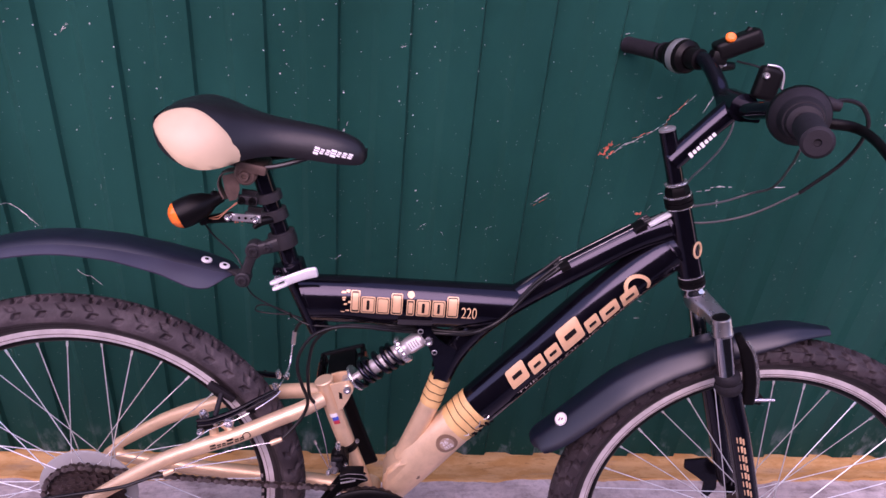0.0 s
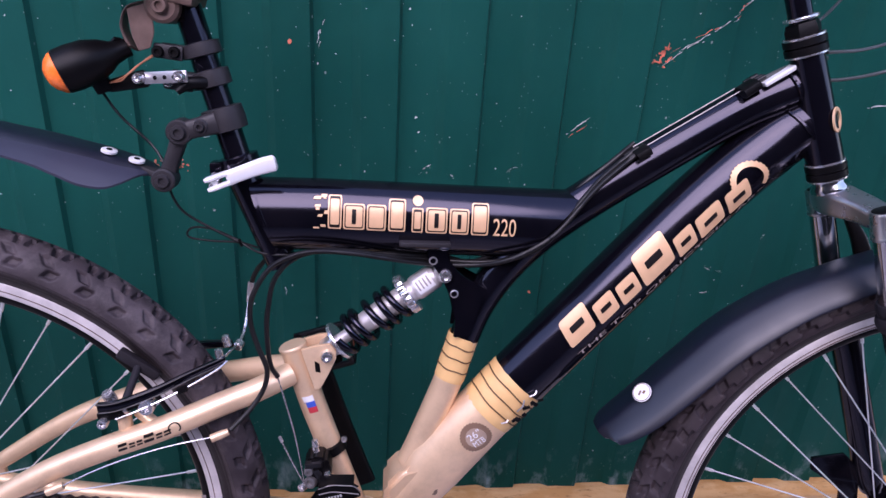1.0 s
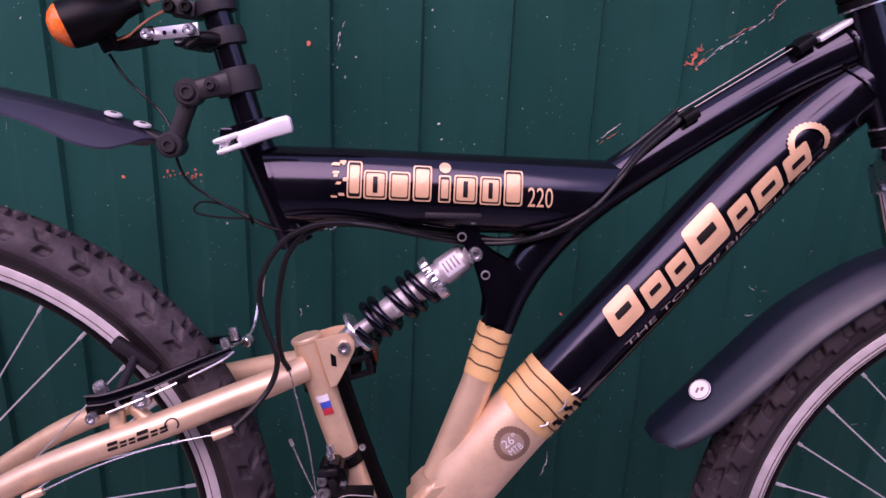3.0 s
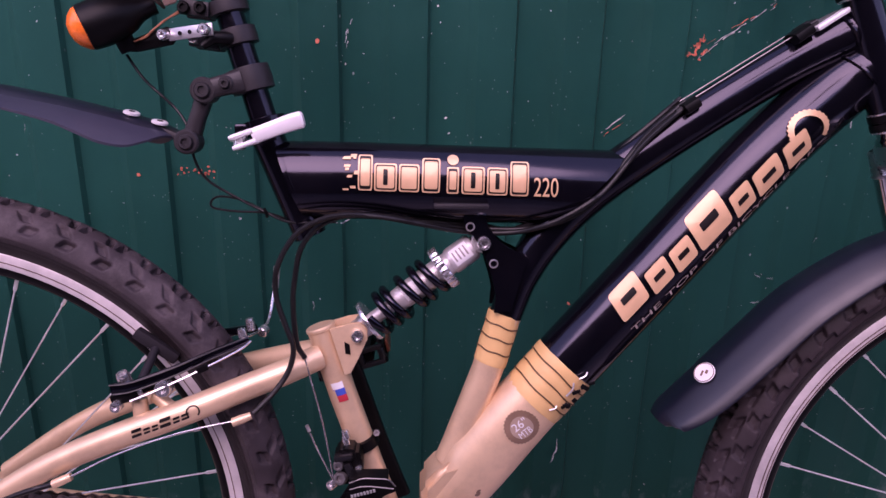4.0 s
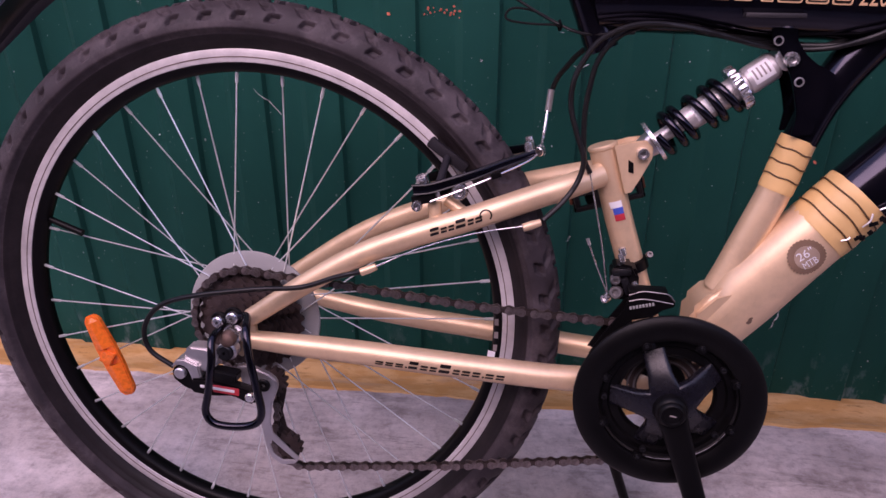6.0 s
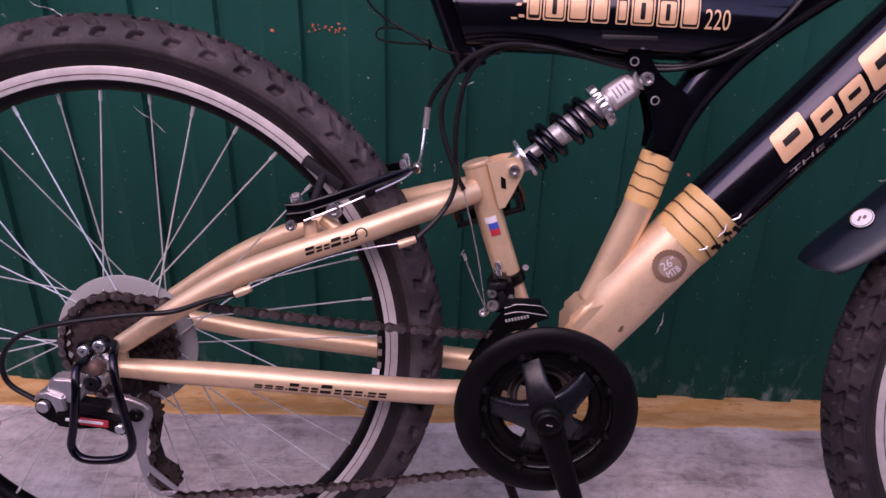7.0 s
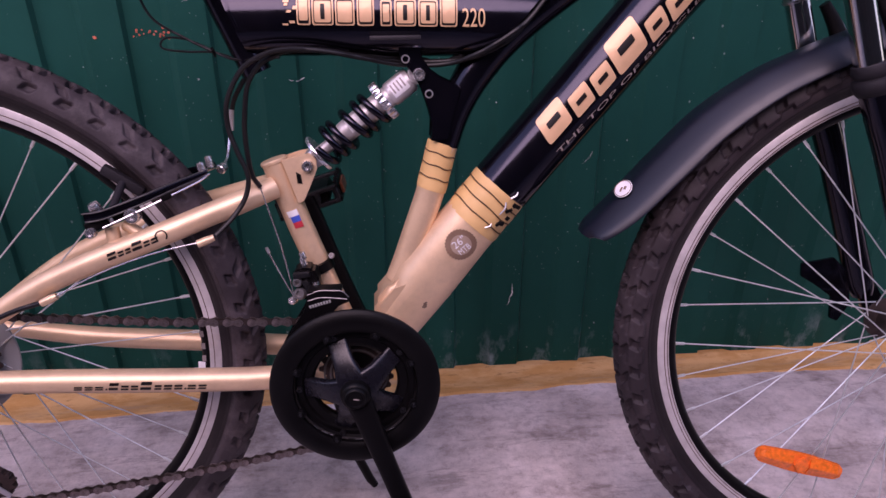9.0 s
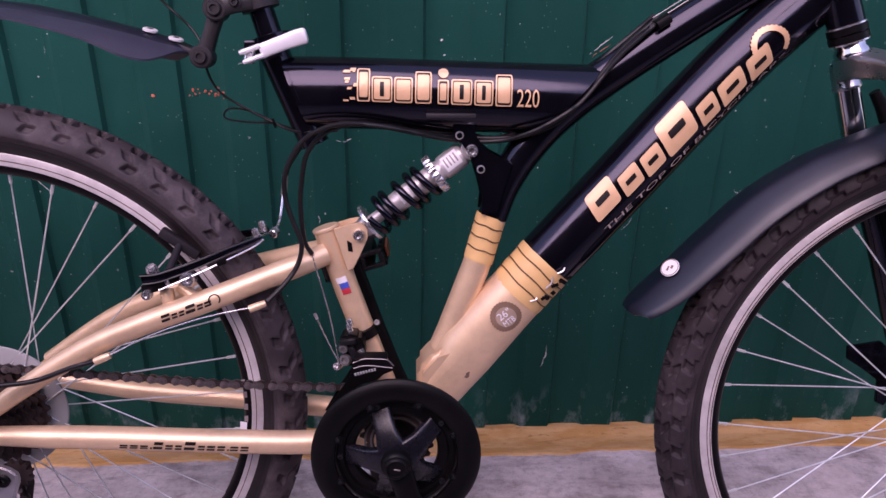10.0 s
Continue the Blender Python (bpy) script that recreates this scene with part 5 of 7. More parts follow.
for side in (-1, 1):
    bm = bmesh.new()
    rr, aa = 10, 44
    c = bm.verts.new(saddle_point(0.201, 58, side, 0.0016))
    last = None
    for i in range(1, rr + 1):
        r = i / rr
        ring = []
        for k in range(aa):
            f = 2 * math.pi * k / aa
            cf, sf = math.cos(f), math.sin(f)
            q = r * (1 + (0.22 if cf < 0 else 0.30) * max(0.0, -sf) * abs(cf) * 2)
            x = 0.2000 + 0.0510 * q * cf - 0.006 * q * sf
            th = 59 - 31 * q * sf + 9 * q * cf
            ring.append(bm.verts.new(saddle_point(max(x, 0.1505), min(th, 92), side, 0.0016 if i < rr else 0.0)))
        for k in range(aa):
            if last is None:
                bm.faces.new((c, ring[k], ring[(k + 1) % aa]))
            else:
                bm.faces.new((last[k], ring[k], ring[(k + 1) % aa], last[(k + 1) % aa]))
        last = ring
    bmesh.ops.recalc_face_normals(bm, faces=bm.faces)
    part("side_panel", bm, BEIGE_VINYL, saddle, "glossy beige side panel", angle=80)
bm = bmesh.new()
for k, w in enumerate((0.0078, 0.0058, 0.0062, 0.0088, 0.0058, 0.0066, 0.0070)):
    x = 0.350 + k * 0.0072
    hgt = 0.0105 if k in (0, 3) else 0.0072
    for j in range(3):
        box(bm, saddle_point(x + 0.0012 * j, 72, -1, 0.0008) + Vector((0, 0, (j - 1) * hgt / 3 - 0.0004)), (w * 0.86, 0.0010, hgt / 3 * (0.9 if j != 1 else 0.55)), Matrix.Rotation(radians(14), 4, "Y"), 0.0002, 1)
part("saddle_print", bm, WHITE, saddle, "white print")
for s in (-1, 1):
    bm = bmesh.new()
    sweep(bm, smooth(P3([(0.200, s * 0.030, 0.896), (0.225, s * 0.024, 0.884), (0.262, s * 0.022, 0.876), (0.300, s * 0.022, 0.879), (0.350, s * 0.012, 0.893)]), 6), [0.0034], 8)
    part("saddle_rail", bm, SATIN, saddle, "black steel saddle rail")
bm = bmesh.new()
box(bm, post(0.871) + Vector((-0.006, 0, 0.004)), (0.040, 0.056, 0.014), Matrix.Rotation(radians(10), 4, "Y"), 0.004)
disc(bm, post(0.865) + Vector((-0.016, 0, 0)), (0, 1, 0), 0.015, 0.050, 20, 0.003)
bolt(bm, post(0.865) + Vector((-0.016, -0.028, 0)), (0, -1, 0), 0.007, 0.004)
part("saddle_clamp", bm, RUST, saddle, "tarnished steel saddle clamp")

# indicator lamp on two post clamps
for z, h in ((0.8035, 0.016), (0.829, 0.013)):
    bm = bmesh.new()
    lathe(bm, [(0.0128, -h / 2), (0.0178, -h / 2 + 0.001), (0.0182, 0), (0.0178, h / 2 - 0.001), (0.0128, h / 2)], axis_matrix(post(z), tuple(pdir)), 24)
    for y in (-0.012, 0.012):
        box(bm, post(z) + Vector((-0.026, y, -0.003)), (0.026, 0.006, h), Matrix.Rotation(radians(6), 4, "Y"), 0.002)
    cl = part("post_clamp", bm, GREY_PLASTIC, bike, "black plastic post clamp")
    for dx in (-0.020, -0.034):
        bm = bmesh.new()
        bolt(bm, post(z) + Vector((dx, -0.017, -0.003)), (0, -1, 0), 0.0052, 0.003)
        part("clamp_bolt", bm, STEEL if z < 0.81 else PLASTIC, cl)
sp, sq = Vector((0.2345, -0.0150, 0.8022)), Vector((0.2735, -0.0290, 0.8062))
sx = (sq - sp).normalized()
sn = Vector((0, 0, 1)).cross(sx).normalized() * -1
SMX = Matrix((sx, sn, sx.cross(sn))).transposed().to_4x4()
bm = bmesh.new()
box(bm, (sp + sq) / 2, ((sq - sp).length + 0.011, 0.0020, 0.0105), SMX, 0.0007)
strip = part("lamp_strip", bm, ALLOY, bike, "punched bright metal strip")
for f in (0.36, 0.60, 0.82):
    bm = bmesh.new()
    disc(bm, sp.lerp(sq, f) + sn * 0.0012, tuple(sn), 0.0019, 0.0008, 12)
    part("strip_hole", bm, RIM_BLACK, strip)
for f in (0.0, 1.0):
    bm = bmesh.new()
    bolt(bm, sp.lerp(sq, f) + sn * 0.004, tuple(sn), 0.0050, 0.0035)
    part("strip_bolt", bm, STEEL, strip)
bm = bmesh.new()
sweep(bm, [(0.200, -0.006, 0.7925), (0.206, -0.007, 0.7940), (0.225, -0.012, 0.7990), (0.238, -0.0145, 0.8022), (0.241, -0.0150, 0.8030)], [(0.003, 0.0040), (0.003, 0.0058), (0.003, 0.0072), (0.003, 0.0078), (0.003, 0.0050)], 14, power=3.5)
part("lamp_arm", bm, PLASTIC, bike, "black lamp arm")
bm = bmesh.new()
sweep(bm, P3([(0.290, -0.014, 0.801), (0.276, -0.024, 0.800), (0.268, -0.027, 0.792)]), [(0.006, 0.006), (0.005, 0.006), (0.004, 0.003)], 10)
part("clamp_lug", bm, PLASTIC, bike, "black clamp lug")
ia, ib = Vector((0.1595, -0.0310, 0.8005)), Vector((0.2200, -0.0100, 0.8270))
IM = axis_matrix(ia, tuple(ib - ia)) @ Matrix.Diagonal((0.93, 0.93, 0.95, 1))
bm = bmesh.new()
lathe(bm, [(0.0190, 0.0125), (0.0208, 0.0140), (0.0216, 0.026), (0.0205, 0.042), (0.0160, 0.055), (0.0110, 0.063), (0.0090, 0.072), (0.0085, 0.078), (0.0001, 0.079)], IM, 32)
sweep(bm, P3([(0.196, -0.010, 0.800), (0.200, -0.006, 0.790)]), [(0.007, 0.008)], 12, power=3)
lamp = part("indicator_lamp", bm, PLASTIC, bike, "black indicator lamp with an amber lens")
bm = bmesh.new()
lathe(bm, [(0.0001, 0.0), (0.008, 0.0012), (0.0145, 0.0050), (0.0190, 0.0105), (0.0202, 0.0142), (0.0194, 0.0150)], IM, 32)
part("lens", bm, ORANGE, lamp, "amber lens")
bm = bmesh.new()
sweep(bm, P3([(0.209, -0.012, 0.829), (0.214, -0.012, 0.835), (0.218, -0.010, 0.834)]), [(0.004, 0.0025)], 8)
part("lamp_clip", bm, PLASTIC, lamp)
bm = bmesh.new()
sweep(bm, smooth(P3([(0.247, -0.010, 0.869), (0.228, -0.008, 0.863), (0.2215, -0.008, 0.850), (0.2245, -0.012, 0.838), (0.231, -0.016, 0.828)]), 5), [(0.009, 0.0014)], 10, power=4)
plate(bm, [(0.228, 0.861), (0.249, 0.868), (0.250, 0.842), (0.246, 0.829), (0.236, 0.826), (0.231, 0.838)], -0.0205, -0.0185, 0.0006)
part("lamp_bracket", bm, RUST, bike, "rust-brown lamp bracket")
for pts in ([(0.206, -0.010, 0.797), (0.220, -0.016, 0.803), (0.234, -0.018, 0.814), (0.246, -0.012, 0.822)], [(0.206, -0.012, 0.797), (0.219, -0.020, 0.800), (0.226, -0.022, 0.806), (0.240, -0.014, 0.819), (0.250, -0.012, 0.826)]):
    bm = bmesh.new()
    sweep(bm, smooth(P3(pts), 6), [0.0008], 6)
    part("copper_wire", bm, COPPER, lamp, "thin copper-brown wire")

# articulated mudguard arm
bm = bmesh.new()
lathe(bm, [(0.0128, -0.0115), (0.0190, -0.0105), (0.0198, 0.0), (0.0190, 0.0105), (0.0128, 0.0115)], axis_matrix(post(0.767), tuple(pdir)), 28)
sweep(bm, P3([(0.298, -0.014, 0.765), (0.284, -0.018, 0.761), (0.266, -0.018, 0.756)]), [(0.007, 0.0105), (0.007, 0.0090), (0.007, 0.0085)], 14, power=3.5)
arm = part("mudguard_arm", bm, GREY_PLASTIC, bike, "jointed black plastic mudguard arm")
bm = bmesh.new()
sweep(bm, P3([(0.266, -0.010, 0.756), (0.2575, -0.010, 0.733), (0.2495, -0.010, 0.711)]), [(0.008, 0.0080), (0.008, 0.0070), (0.008, 0.0080)], 14, power=3.5)
part("arm_link", bm, GREY_PLASTIC, arm)
bm = bmesh.new()
sweep(bm, P3([(0.2495, -0.006, 0.711), (0.236, -0.006, 0.716), (0.222, -0.006, 0.722)]), [(0.010, 0.004)], 12, power=3.5)
part("guard_tongue", bm, GREY_PLASTIC, arm)
for x, z, r in ((0.266, 0.756, 0.0115), (0.2495, 0.711, 0.0110), (0.2855, 0.762, 0.0072)):
    bm = bmesh.new()
    disc(bm, (x, -0.014, z), (0, 1, 0), r, 0.022, 24, 0.0015)
    bolt(bm, (x, -0.026, z), (0, -1, 0), r * 0.62, 0.0026)
    part("pivot_bolt", bm, GREY_PLASTIC, arm)

# ---- drive train ----
BB = Vector((0.438, 0, 0.302))
YA = (0, -1, 0)


def toothed(bm, c, y, r, teeth, thick, inner, depth=0.004):
    a = []
    n = teeth * 4
    for k in range(n):
        u = 2 * math.pi * k / n
        rr = r + (depth if k % 4 in (1, 2) else 0.0)
        a.append((math.cos(u), math.sin(u), rr))
    ring = [[bm.verts.new((c.x + x * q, y + dy, c.z + z * q)) for x, z, rr in a for q in (rr,)] for dy in (-thick / 2, thick / 2)]
    hole = [[bm.verts.new((c.x + x * inner, y + dy, c.z + z * inner)) for x, z, rr in a] for dy in (-thick / 2, thick / 2)]
    for k in range(n):
        j = (k + 1) % n
        bm.faces.new((ring[0][k], ring[0][j], ring[1][j], ring[1][k]))
        bm.faces.new((hole[0][j], hole[0][k], hole[1][k], hole[1][j]))
        bm.faces.new((ring[0][j], ring[0][k], hole[0][k], hole[0][j]))
        bm.faces.new((ring[1][k], ring[1][j], hole[1][j], hole[1][k]))
    return bm


bm = bmesh.new()
A = axis_matrix(BB + Vector((0, -0.082, 0)), YA)
lathe(bm, [(0.0655, -0.004), (0.0660, 0.0005), (0.0700, 0.0030), (0.0780, 0.0042), (0.0870, 0.0030), (0.0905, -0.0005), (0.0905, -0.0035), (0.0860, -0.0045)], A, 72, closed=True)
ring_guard = part("chain_guard", bm, PLASTIC, bike, "round black plastic chainring guard")
for k in range(8):
    u = radians(24 + 45 * k)
    bm = bmesh.new()
    box(bm, BB + Vector((0.0665 * math.cos(u), -0.0815, 0.0665 * math.sin(u))), (0.012, 0.005, 0.010), Matrix.Rotation(-u, 4, "Y"), 0.002)
    disc(bm, BB + Vector((0.0655 * math.cos(u), -0.0845, 0.0655 * math.sin(u))), YA, 0.0034, 0.0016, 14, 0.0003, 0.002)
    tab = part("guard_tab", bm, PLASTIC, ring_guard)
    bm = bmesh.new()
    bolt(bm, BB + Vector((0.0655 * math.cos(u), -0.0850, 0.0655 * math.sin(u))), YA, 0.0020, 0.0010)
    part("guard_screw", bm, SATIN, tab)
rings_ob = None
for r, y, teeth, inner, name in ((0.0720, -0.0600, 42, 0.0565, "chainring"), (0.0640, -0.0530, 32, 0.0500, "chainring"), (0.0375, -0.0470, 22, 0.0255, "chainring")):
    bm = bmesh.new()
    toothed(bm, BB, y, r, teeth, 0.0024, inner)
    rings_ob = part(name, bm, COG, bike, "dark oily steel chainring", angle=25)
bm = bmesh.new()
lathe(bm, [(0.0445, -0.005), (0.0675, -0.005), (0.0680, 0.003), (0.0640, 0.006), (0.0620, 0.0032), (0.0570, 0.0036), (0.0550, 0.0006), (0.0475, 0.0010), (0.0450, -0.001)], axis_matrix(BB + Vector((0, -0.070, 0)), YA), 60, closed=True)
part("ring_carrier", bm, PLASTIC, rings_ob)
bm = bmesh.new()
disc(bm, BB + Vector((0, -0.0395, 0)), YA, 0.0235, 0.003, 36, 0.001)
part("dust_cover", bm, PLASTIC, rings_ob)
for q in (0.0285, 0.0350):
    bm = bmesh.new()
    lathe(bm, [(q - 0.0012, -0.001), (q - 0.0008, 0.0016), (q + 0.0008, 0.0016), (q + 0.0012, -0.001)], axis_matrix(BB + Vector((0, -0.0484, 0)), YA), 48, closed=True)
    part("ring_step", bm, DULL, rings_ob, "bright machined step")
# spider of five arms and the near crank
crank_dir = math.degrees(math.atan2(-0.131, 0.046))
for k in range(5):
    u = radians(crank_dir + 180 + 72 * k)
    d = Vector((math.cos(u), 0, math.sin(u)))
    bm = bmesh.new()
    sweep(bm, smooth([BB + d * 0.004 + Vector((0, -0.0870, 0)), BB + d * 0.016 + Vector((0, -0.0862, 0)), BB + d * 0.030 + Vector((0, -0.0805, 0)), BB + d * 0.044 + Vector((0, -0.0725, 0)), BB + d * 0.0525 + Vector((0, -0.0685, 0))], 4),
          [(0.0060, 0.0190), (0.0060, 0.0155), (0.0058, 0.0118), (0.0052, 0.0110), (0.0045, 0.0112)], 20, power=4.0)
    part("spider_arm", bm, ARM_PAINT, rings_ob, "grey-black spider arm")
    bm = bmesh.new()
    bolt(bm, BB + d * 0.0600 + Vector((0, -0.0755, 0)), YA, 0.0032, 0.0020)
    part("ring_bolt", bm, SATIN, rings_ob)
bm = bmesh.new()
lathe(bm, [(0.0001, 0.0052), (0.0082, 0.0052), (0.0090, 0.0070), (0.0104, 0.0074), (0.0120, 0.0062), (0.0128, 0.0032), (0.0144, 0.0022), (0.0160, -0.002), (0.0172, -0.014)], axis_matrix(BB + Vector((0, -0.0985, 0)), YA), 40)
spider = part("crank_boss", bm, PLASTIC, bike, "black crank boss with a cap")
bm = bmesh.new()
box(bm, BB + Vector((0.001, -0.1039, -0.001)), (0.0065, 0.001, 0.0016), Matrix.Rotation(radians(10), 4, "Y"), 0.0004, 1)
part("boss_print", bm, DECAL_GREY, spider)


AMBER = mat("dull_amber", (0.16, 0.05, 0.025), 0.3)


def crank(side, u, name):
    d = Vector((math.cos(u), 0, math.sin(u)))
    bm = bmesh.new()
    o = Vector((0, side, 0))
    sweep(bm, smooth([BB + o * 0.090, BB + d * 0.03 + o * 0.094, BB + d * 0.085 + o * 0.101, BB + d * 0.150 + o * 0.108, BB + d * 0.172 + o * 0.108], 5), [(0.0075, 0.0150), (0.0075, 0.0128), (0.0072, 0.0108), (0.0070, 0.0104), (0.0065, 0.0085)], 18, power=3.2)
    c = part(name, bm, PLASTIC, bike, "black crank arm")
    e = BB + d * 0.165 + o * 0.150
    T = Matrix.Translation(e) @ Matrix.Rotation(radians(-17), 4, "Y")

    def bar(bm, at, size, bevel, seg=2):
        box(bm, (0, 0, 0), size, T @ Matrix.Translation((at[0], side * at[1], at[2])), bevel, seg)

    bm = bmesh.new()
    sweep(bm, [BB + d * 0.165 + o * 0.105, BB + d * 0.165 + o * 0.195], [0.008, 0.0075], 12, ref=(1, 0, 0))
    bar(bm, (0, 0.006, 0), (0.052, 0.080, 0.019), 0.006)
    ped = part("pedal", bm, PLASTIC, bike, "black plastic cage pedal")
    for q in (-1, 1):
        bm = bmesh.new()
        bar(bm, (q * 0.038, 0.006, 0.009), (0.007, 0.092, 0.006), 0.002)
        bar(bm, (q * 0.038, 0.006, -0.009), (0.007, 0.092, 0.006), 0.002)
        for w in range(5):
            bar(bm, (q * 0.038, -0.036 + w * 0.021, 0), (0.006, 0.006, 0.016), 0.001, 1)
            bar(bm, (q * 0.038, -0.030 + w * 0.018, 0.013), (0.005, 0.005, 0.005), 0.001, 1)
        part("pedal_cage", bm, PLASTIC, ped)
        bm = bmesh.new()
        bar(bm, (q * 0.043, 0.006, 0), (0.004, 0.050, 0.014), 0.0012)
        part("pedal_reflector", bm, AMBER, ped, "dull brown pedal reflector")
    for dy in (-0.038, 0.050):
        bm = bmesh.new()
        bar(bm, (0, dy, 0.009), (0.078, 0.008, 0.006), 0.002)
        bar(bm, (0, dy, -0.009), (0.078, 0.008, 0.006), 0.002)
        for q in (-0.036, -0.012, 0.012, 0.036):
            bar(bm, (q, dy, 0), (0.007, 0.007, 0.016), 0.0015, 1)
        part("pedal_frame", bm, SATIN, ped)
    return c


crank(-1, radians(crank_dir), "crank_arm")
crank(1, radians(crank_dir + 180), "crank_arm")

# kick-stand behind the chain set
bm = bmesh.new()
sweep(bm, P3([(0.392, 0.050, 0.292), (0.405, 0.072, 0.200), (0.420, 0.090, 0.110), (0.440, 0.100, 0.052), (0.447, 0.101, 0.040)]), [0.0075, 0.0070, 0.0065, 0.0062, 0.0050], 12)
part("kick_stand", bm, PLASTIC, bike, "folded black kick-stand")

# rear sprockets and spoke protector
RH = Vector((0, 0, 0.334))
cass = None
for k in range(7):
    bm = bmesh.new()
    r = 0.0560 - 0.0052 * k
    toothed(bm, RH, -0.0300 - 0.0046 * k, r, 28 - 2 * k - (k > 2), 0.0020, 0.020, 0.0042)
    cass = part("sprocket", bm, COG, bike, "rusty steel sprocket", angle=25)
bm = bmesh.new()
lathe(bm, [(0.0001, -0.062), (0.013, -0.062), (0.016, -0.058), (0.019, -0.030)][1:], axis_matrix(RH, (0, 1, 0)), 24)
part("freewheel", bm, COG, cass)
bm = bmesh.new()
lathe(bm, [(0.022, -0.0230), (0.0700, -0.0225), (0.0742, -0.0212), (0.0748, -0.0194), (0.0710, -0.0205), (0.022, -0.0212)], axis_matrix(RH, (0, 1, 0)), 64, closed=True)
part("spoke_protector", bm, PROTECTOR, bike, "frosted plastic spoke protector disc")

# chain
chain_path = [BB + Vector((0.0668 * math.cos(radians(a)), -0.0535, 0.0668 * math.sin(radians(a)))) for a in range(-80, 101, 10)]
chain_path += [Vector((0.245, -0.050, 0.3755)), Vector((0.103, -0.046, 0.3870))]
chain_path += [RH + Vector((0.0600 * math.cos(radians(a)), -0.0392, 0.0600 * math.sin(radians(a)))) for a in range(75, 236, 10)]
chain_path += [Vector((-0.012, -0.045, 0.278)), Vector((0.010, -0.052, 0.268)), Vector((0.030, -0.058, 0.262)), Vector((0.036, -0.060, 0.252)), Vector((0.0355, -0.062, 0.232)), Vector((0.0310, -0.062, 0.210)), Vector((0.0305, -0.062, 0.196)), Vector((0.0340, -0.062, 0.186)), Vector((0.046, -0.060, 0.178))]
chain_path += [Vector((0.058, -0.059, 0.1712)), Vector((0.224, -0.056, 0.1885)), Vector((0.388, -0.055, 0.2145)), chain_path[0]]
seglen = [(b - a).length for a, b in zip(chain_path, chain_path[1:])]
cum = np.concatenate(([0], np.cumsum(seglen)))


def on_chain(s):
    return Vector([float(np.interp(s, cum, [p[i] for p in chain_path])) for i in range(3)])


def link_mesh(name, y):
    bm = bmesh.new()
    L = 0.0127
    for s in (-1, 1):
        out = []
        for k in range(9):
            a = radians(90 + 180 * k / 8)
            out.append((0.0042 * math.cos(a), 0.0042 * math.sin(a)))
        out += [(L / 2, -0.0022)]
        for k in range(9):
            a = radians(-90 + 180 * k / 8)
            out.append((L + 0.0042 * math.cos(a), 0.0042 * math.sin(a)))
        out += [(L / 2, 0.0022)]
        plate(bm, out, s * y, s * (y - 0.0011))
    if y > 0.003:
        for x in (0, L):
            disc(bm, (x, 0, 0), (0, 1, 0), 0.0019, 0.0088, 10)
    else:
        for x in (0, L):
            disc(bm, (x, 0, 0), (0, 1, 0), 0.0038, 0.004, 12)
    return bm


bm = bmesh.new()
sweep(bm, [on_chain(0), on_chain(0.0127)], [0.0015], 6)
chain = part("chain", bm, CHAIN, bike, "oily brown drive chain")
outer = part("chain_link", link_mesh("o", 0.0036), CHAIN, chain)
inner = part("chain_link", link_mesh("i", 0.0025), CHAIN_DARK, chain)
om, im = outer.data, inner.data
bpy.data.objects.remove(outer)
bpy.data.objects.remove(inner)
k, s = 0, 0.0
while s + 0.0127 < cum[-1]:
    a, b = on_chain(s), on_chain(s + 0.0127)
    x = (b - a).normalized()
    y = Vector((0, 1, 0))
    y = (y - y.dot(x) * x).normalized()
    M = Matrix.Translation(a) @ Matrix((x, y, x.cross(y))).transposed().to_4x4()
    shared("chain_link", om if k % 2 else im, chain, M)
    s += 0.0127
    k += 1

# front derailleur
bm = bmesh.new()
lathe(bm, [(0.0140, -0.006), (0.0168, -0.005), (0.0168, 0.005), (0.0140, 0.006)], axis_matrix((0.4015, 0, 0.413), (-0.33, 0, 0.944)), 24)
fd = part("front_derailleur", bm, PLASTIC, bike, "black front derailleur with a white print")
bm = bmesh.new()
plate(bm, [(0.377, 0.421), (0.385, 0.427), (0.399, 0.425), (0.404, 0.417), (0.405, 0.399), (0.400, 0.390), (0.384, 0.390), (0.378, 0.406)], -0.044, -0.018, 0.003)
link = part("derailleur_link", bm, PLASTIC, fd)
bm = bmesh.new()
box(bm, (0.3865, -0.044, 0.4195), (0.018, 0.008, 0.0065), Matrix.Rotation(radians(-4), 4, "Y"), 0.002)
part("link_cap", bm, SATIN, link)
bm = bmesh.new()
box(bm, (0.3925, -0.0455, 0.4060), (0.007, 0.006, 0.018), Matrix.Rotation(radians(-22), 4, "Y"), 0.002)
part("link_blade", bm, SATIN, link)
bm = bmesh.new()
plate(bm, [(0.360, 0.340), (0.366, 0.352), (0.374, 0.366), (0.382, 0.378), (0.390, 0.390), (0.393, 0.405), (0.405, 0.4085), (0.429, 0.4070), (0.4355, 0.4005), (0.436, 0.3955), (0.425, 0.391), (0.418, 0.384), (0.398, 0.379), (0.384, 0.362), (0.370, 0.338)], -0.066, -0.064, 0.0007)
plate(bm, [(0.360, 0.340), (0.378, 0.372), (0.392, 0.394), (0.424, 0.401), (0.434, 0.394), (0.405, 0.376), (0.384, 0.352), (0.370, 0.338)], -0.048, -0.046, 0.0006)
box(bm, (0.411, -0.056, 0.4070), (0.036, 0.020, 0.003), None, 0.001)
cage = part("cage", bm, PLASTIC, fd)
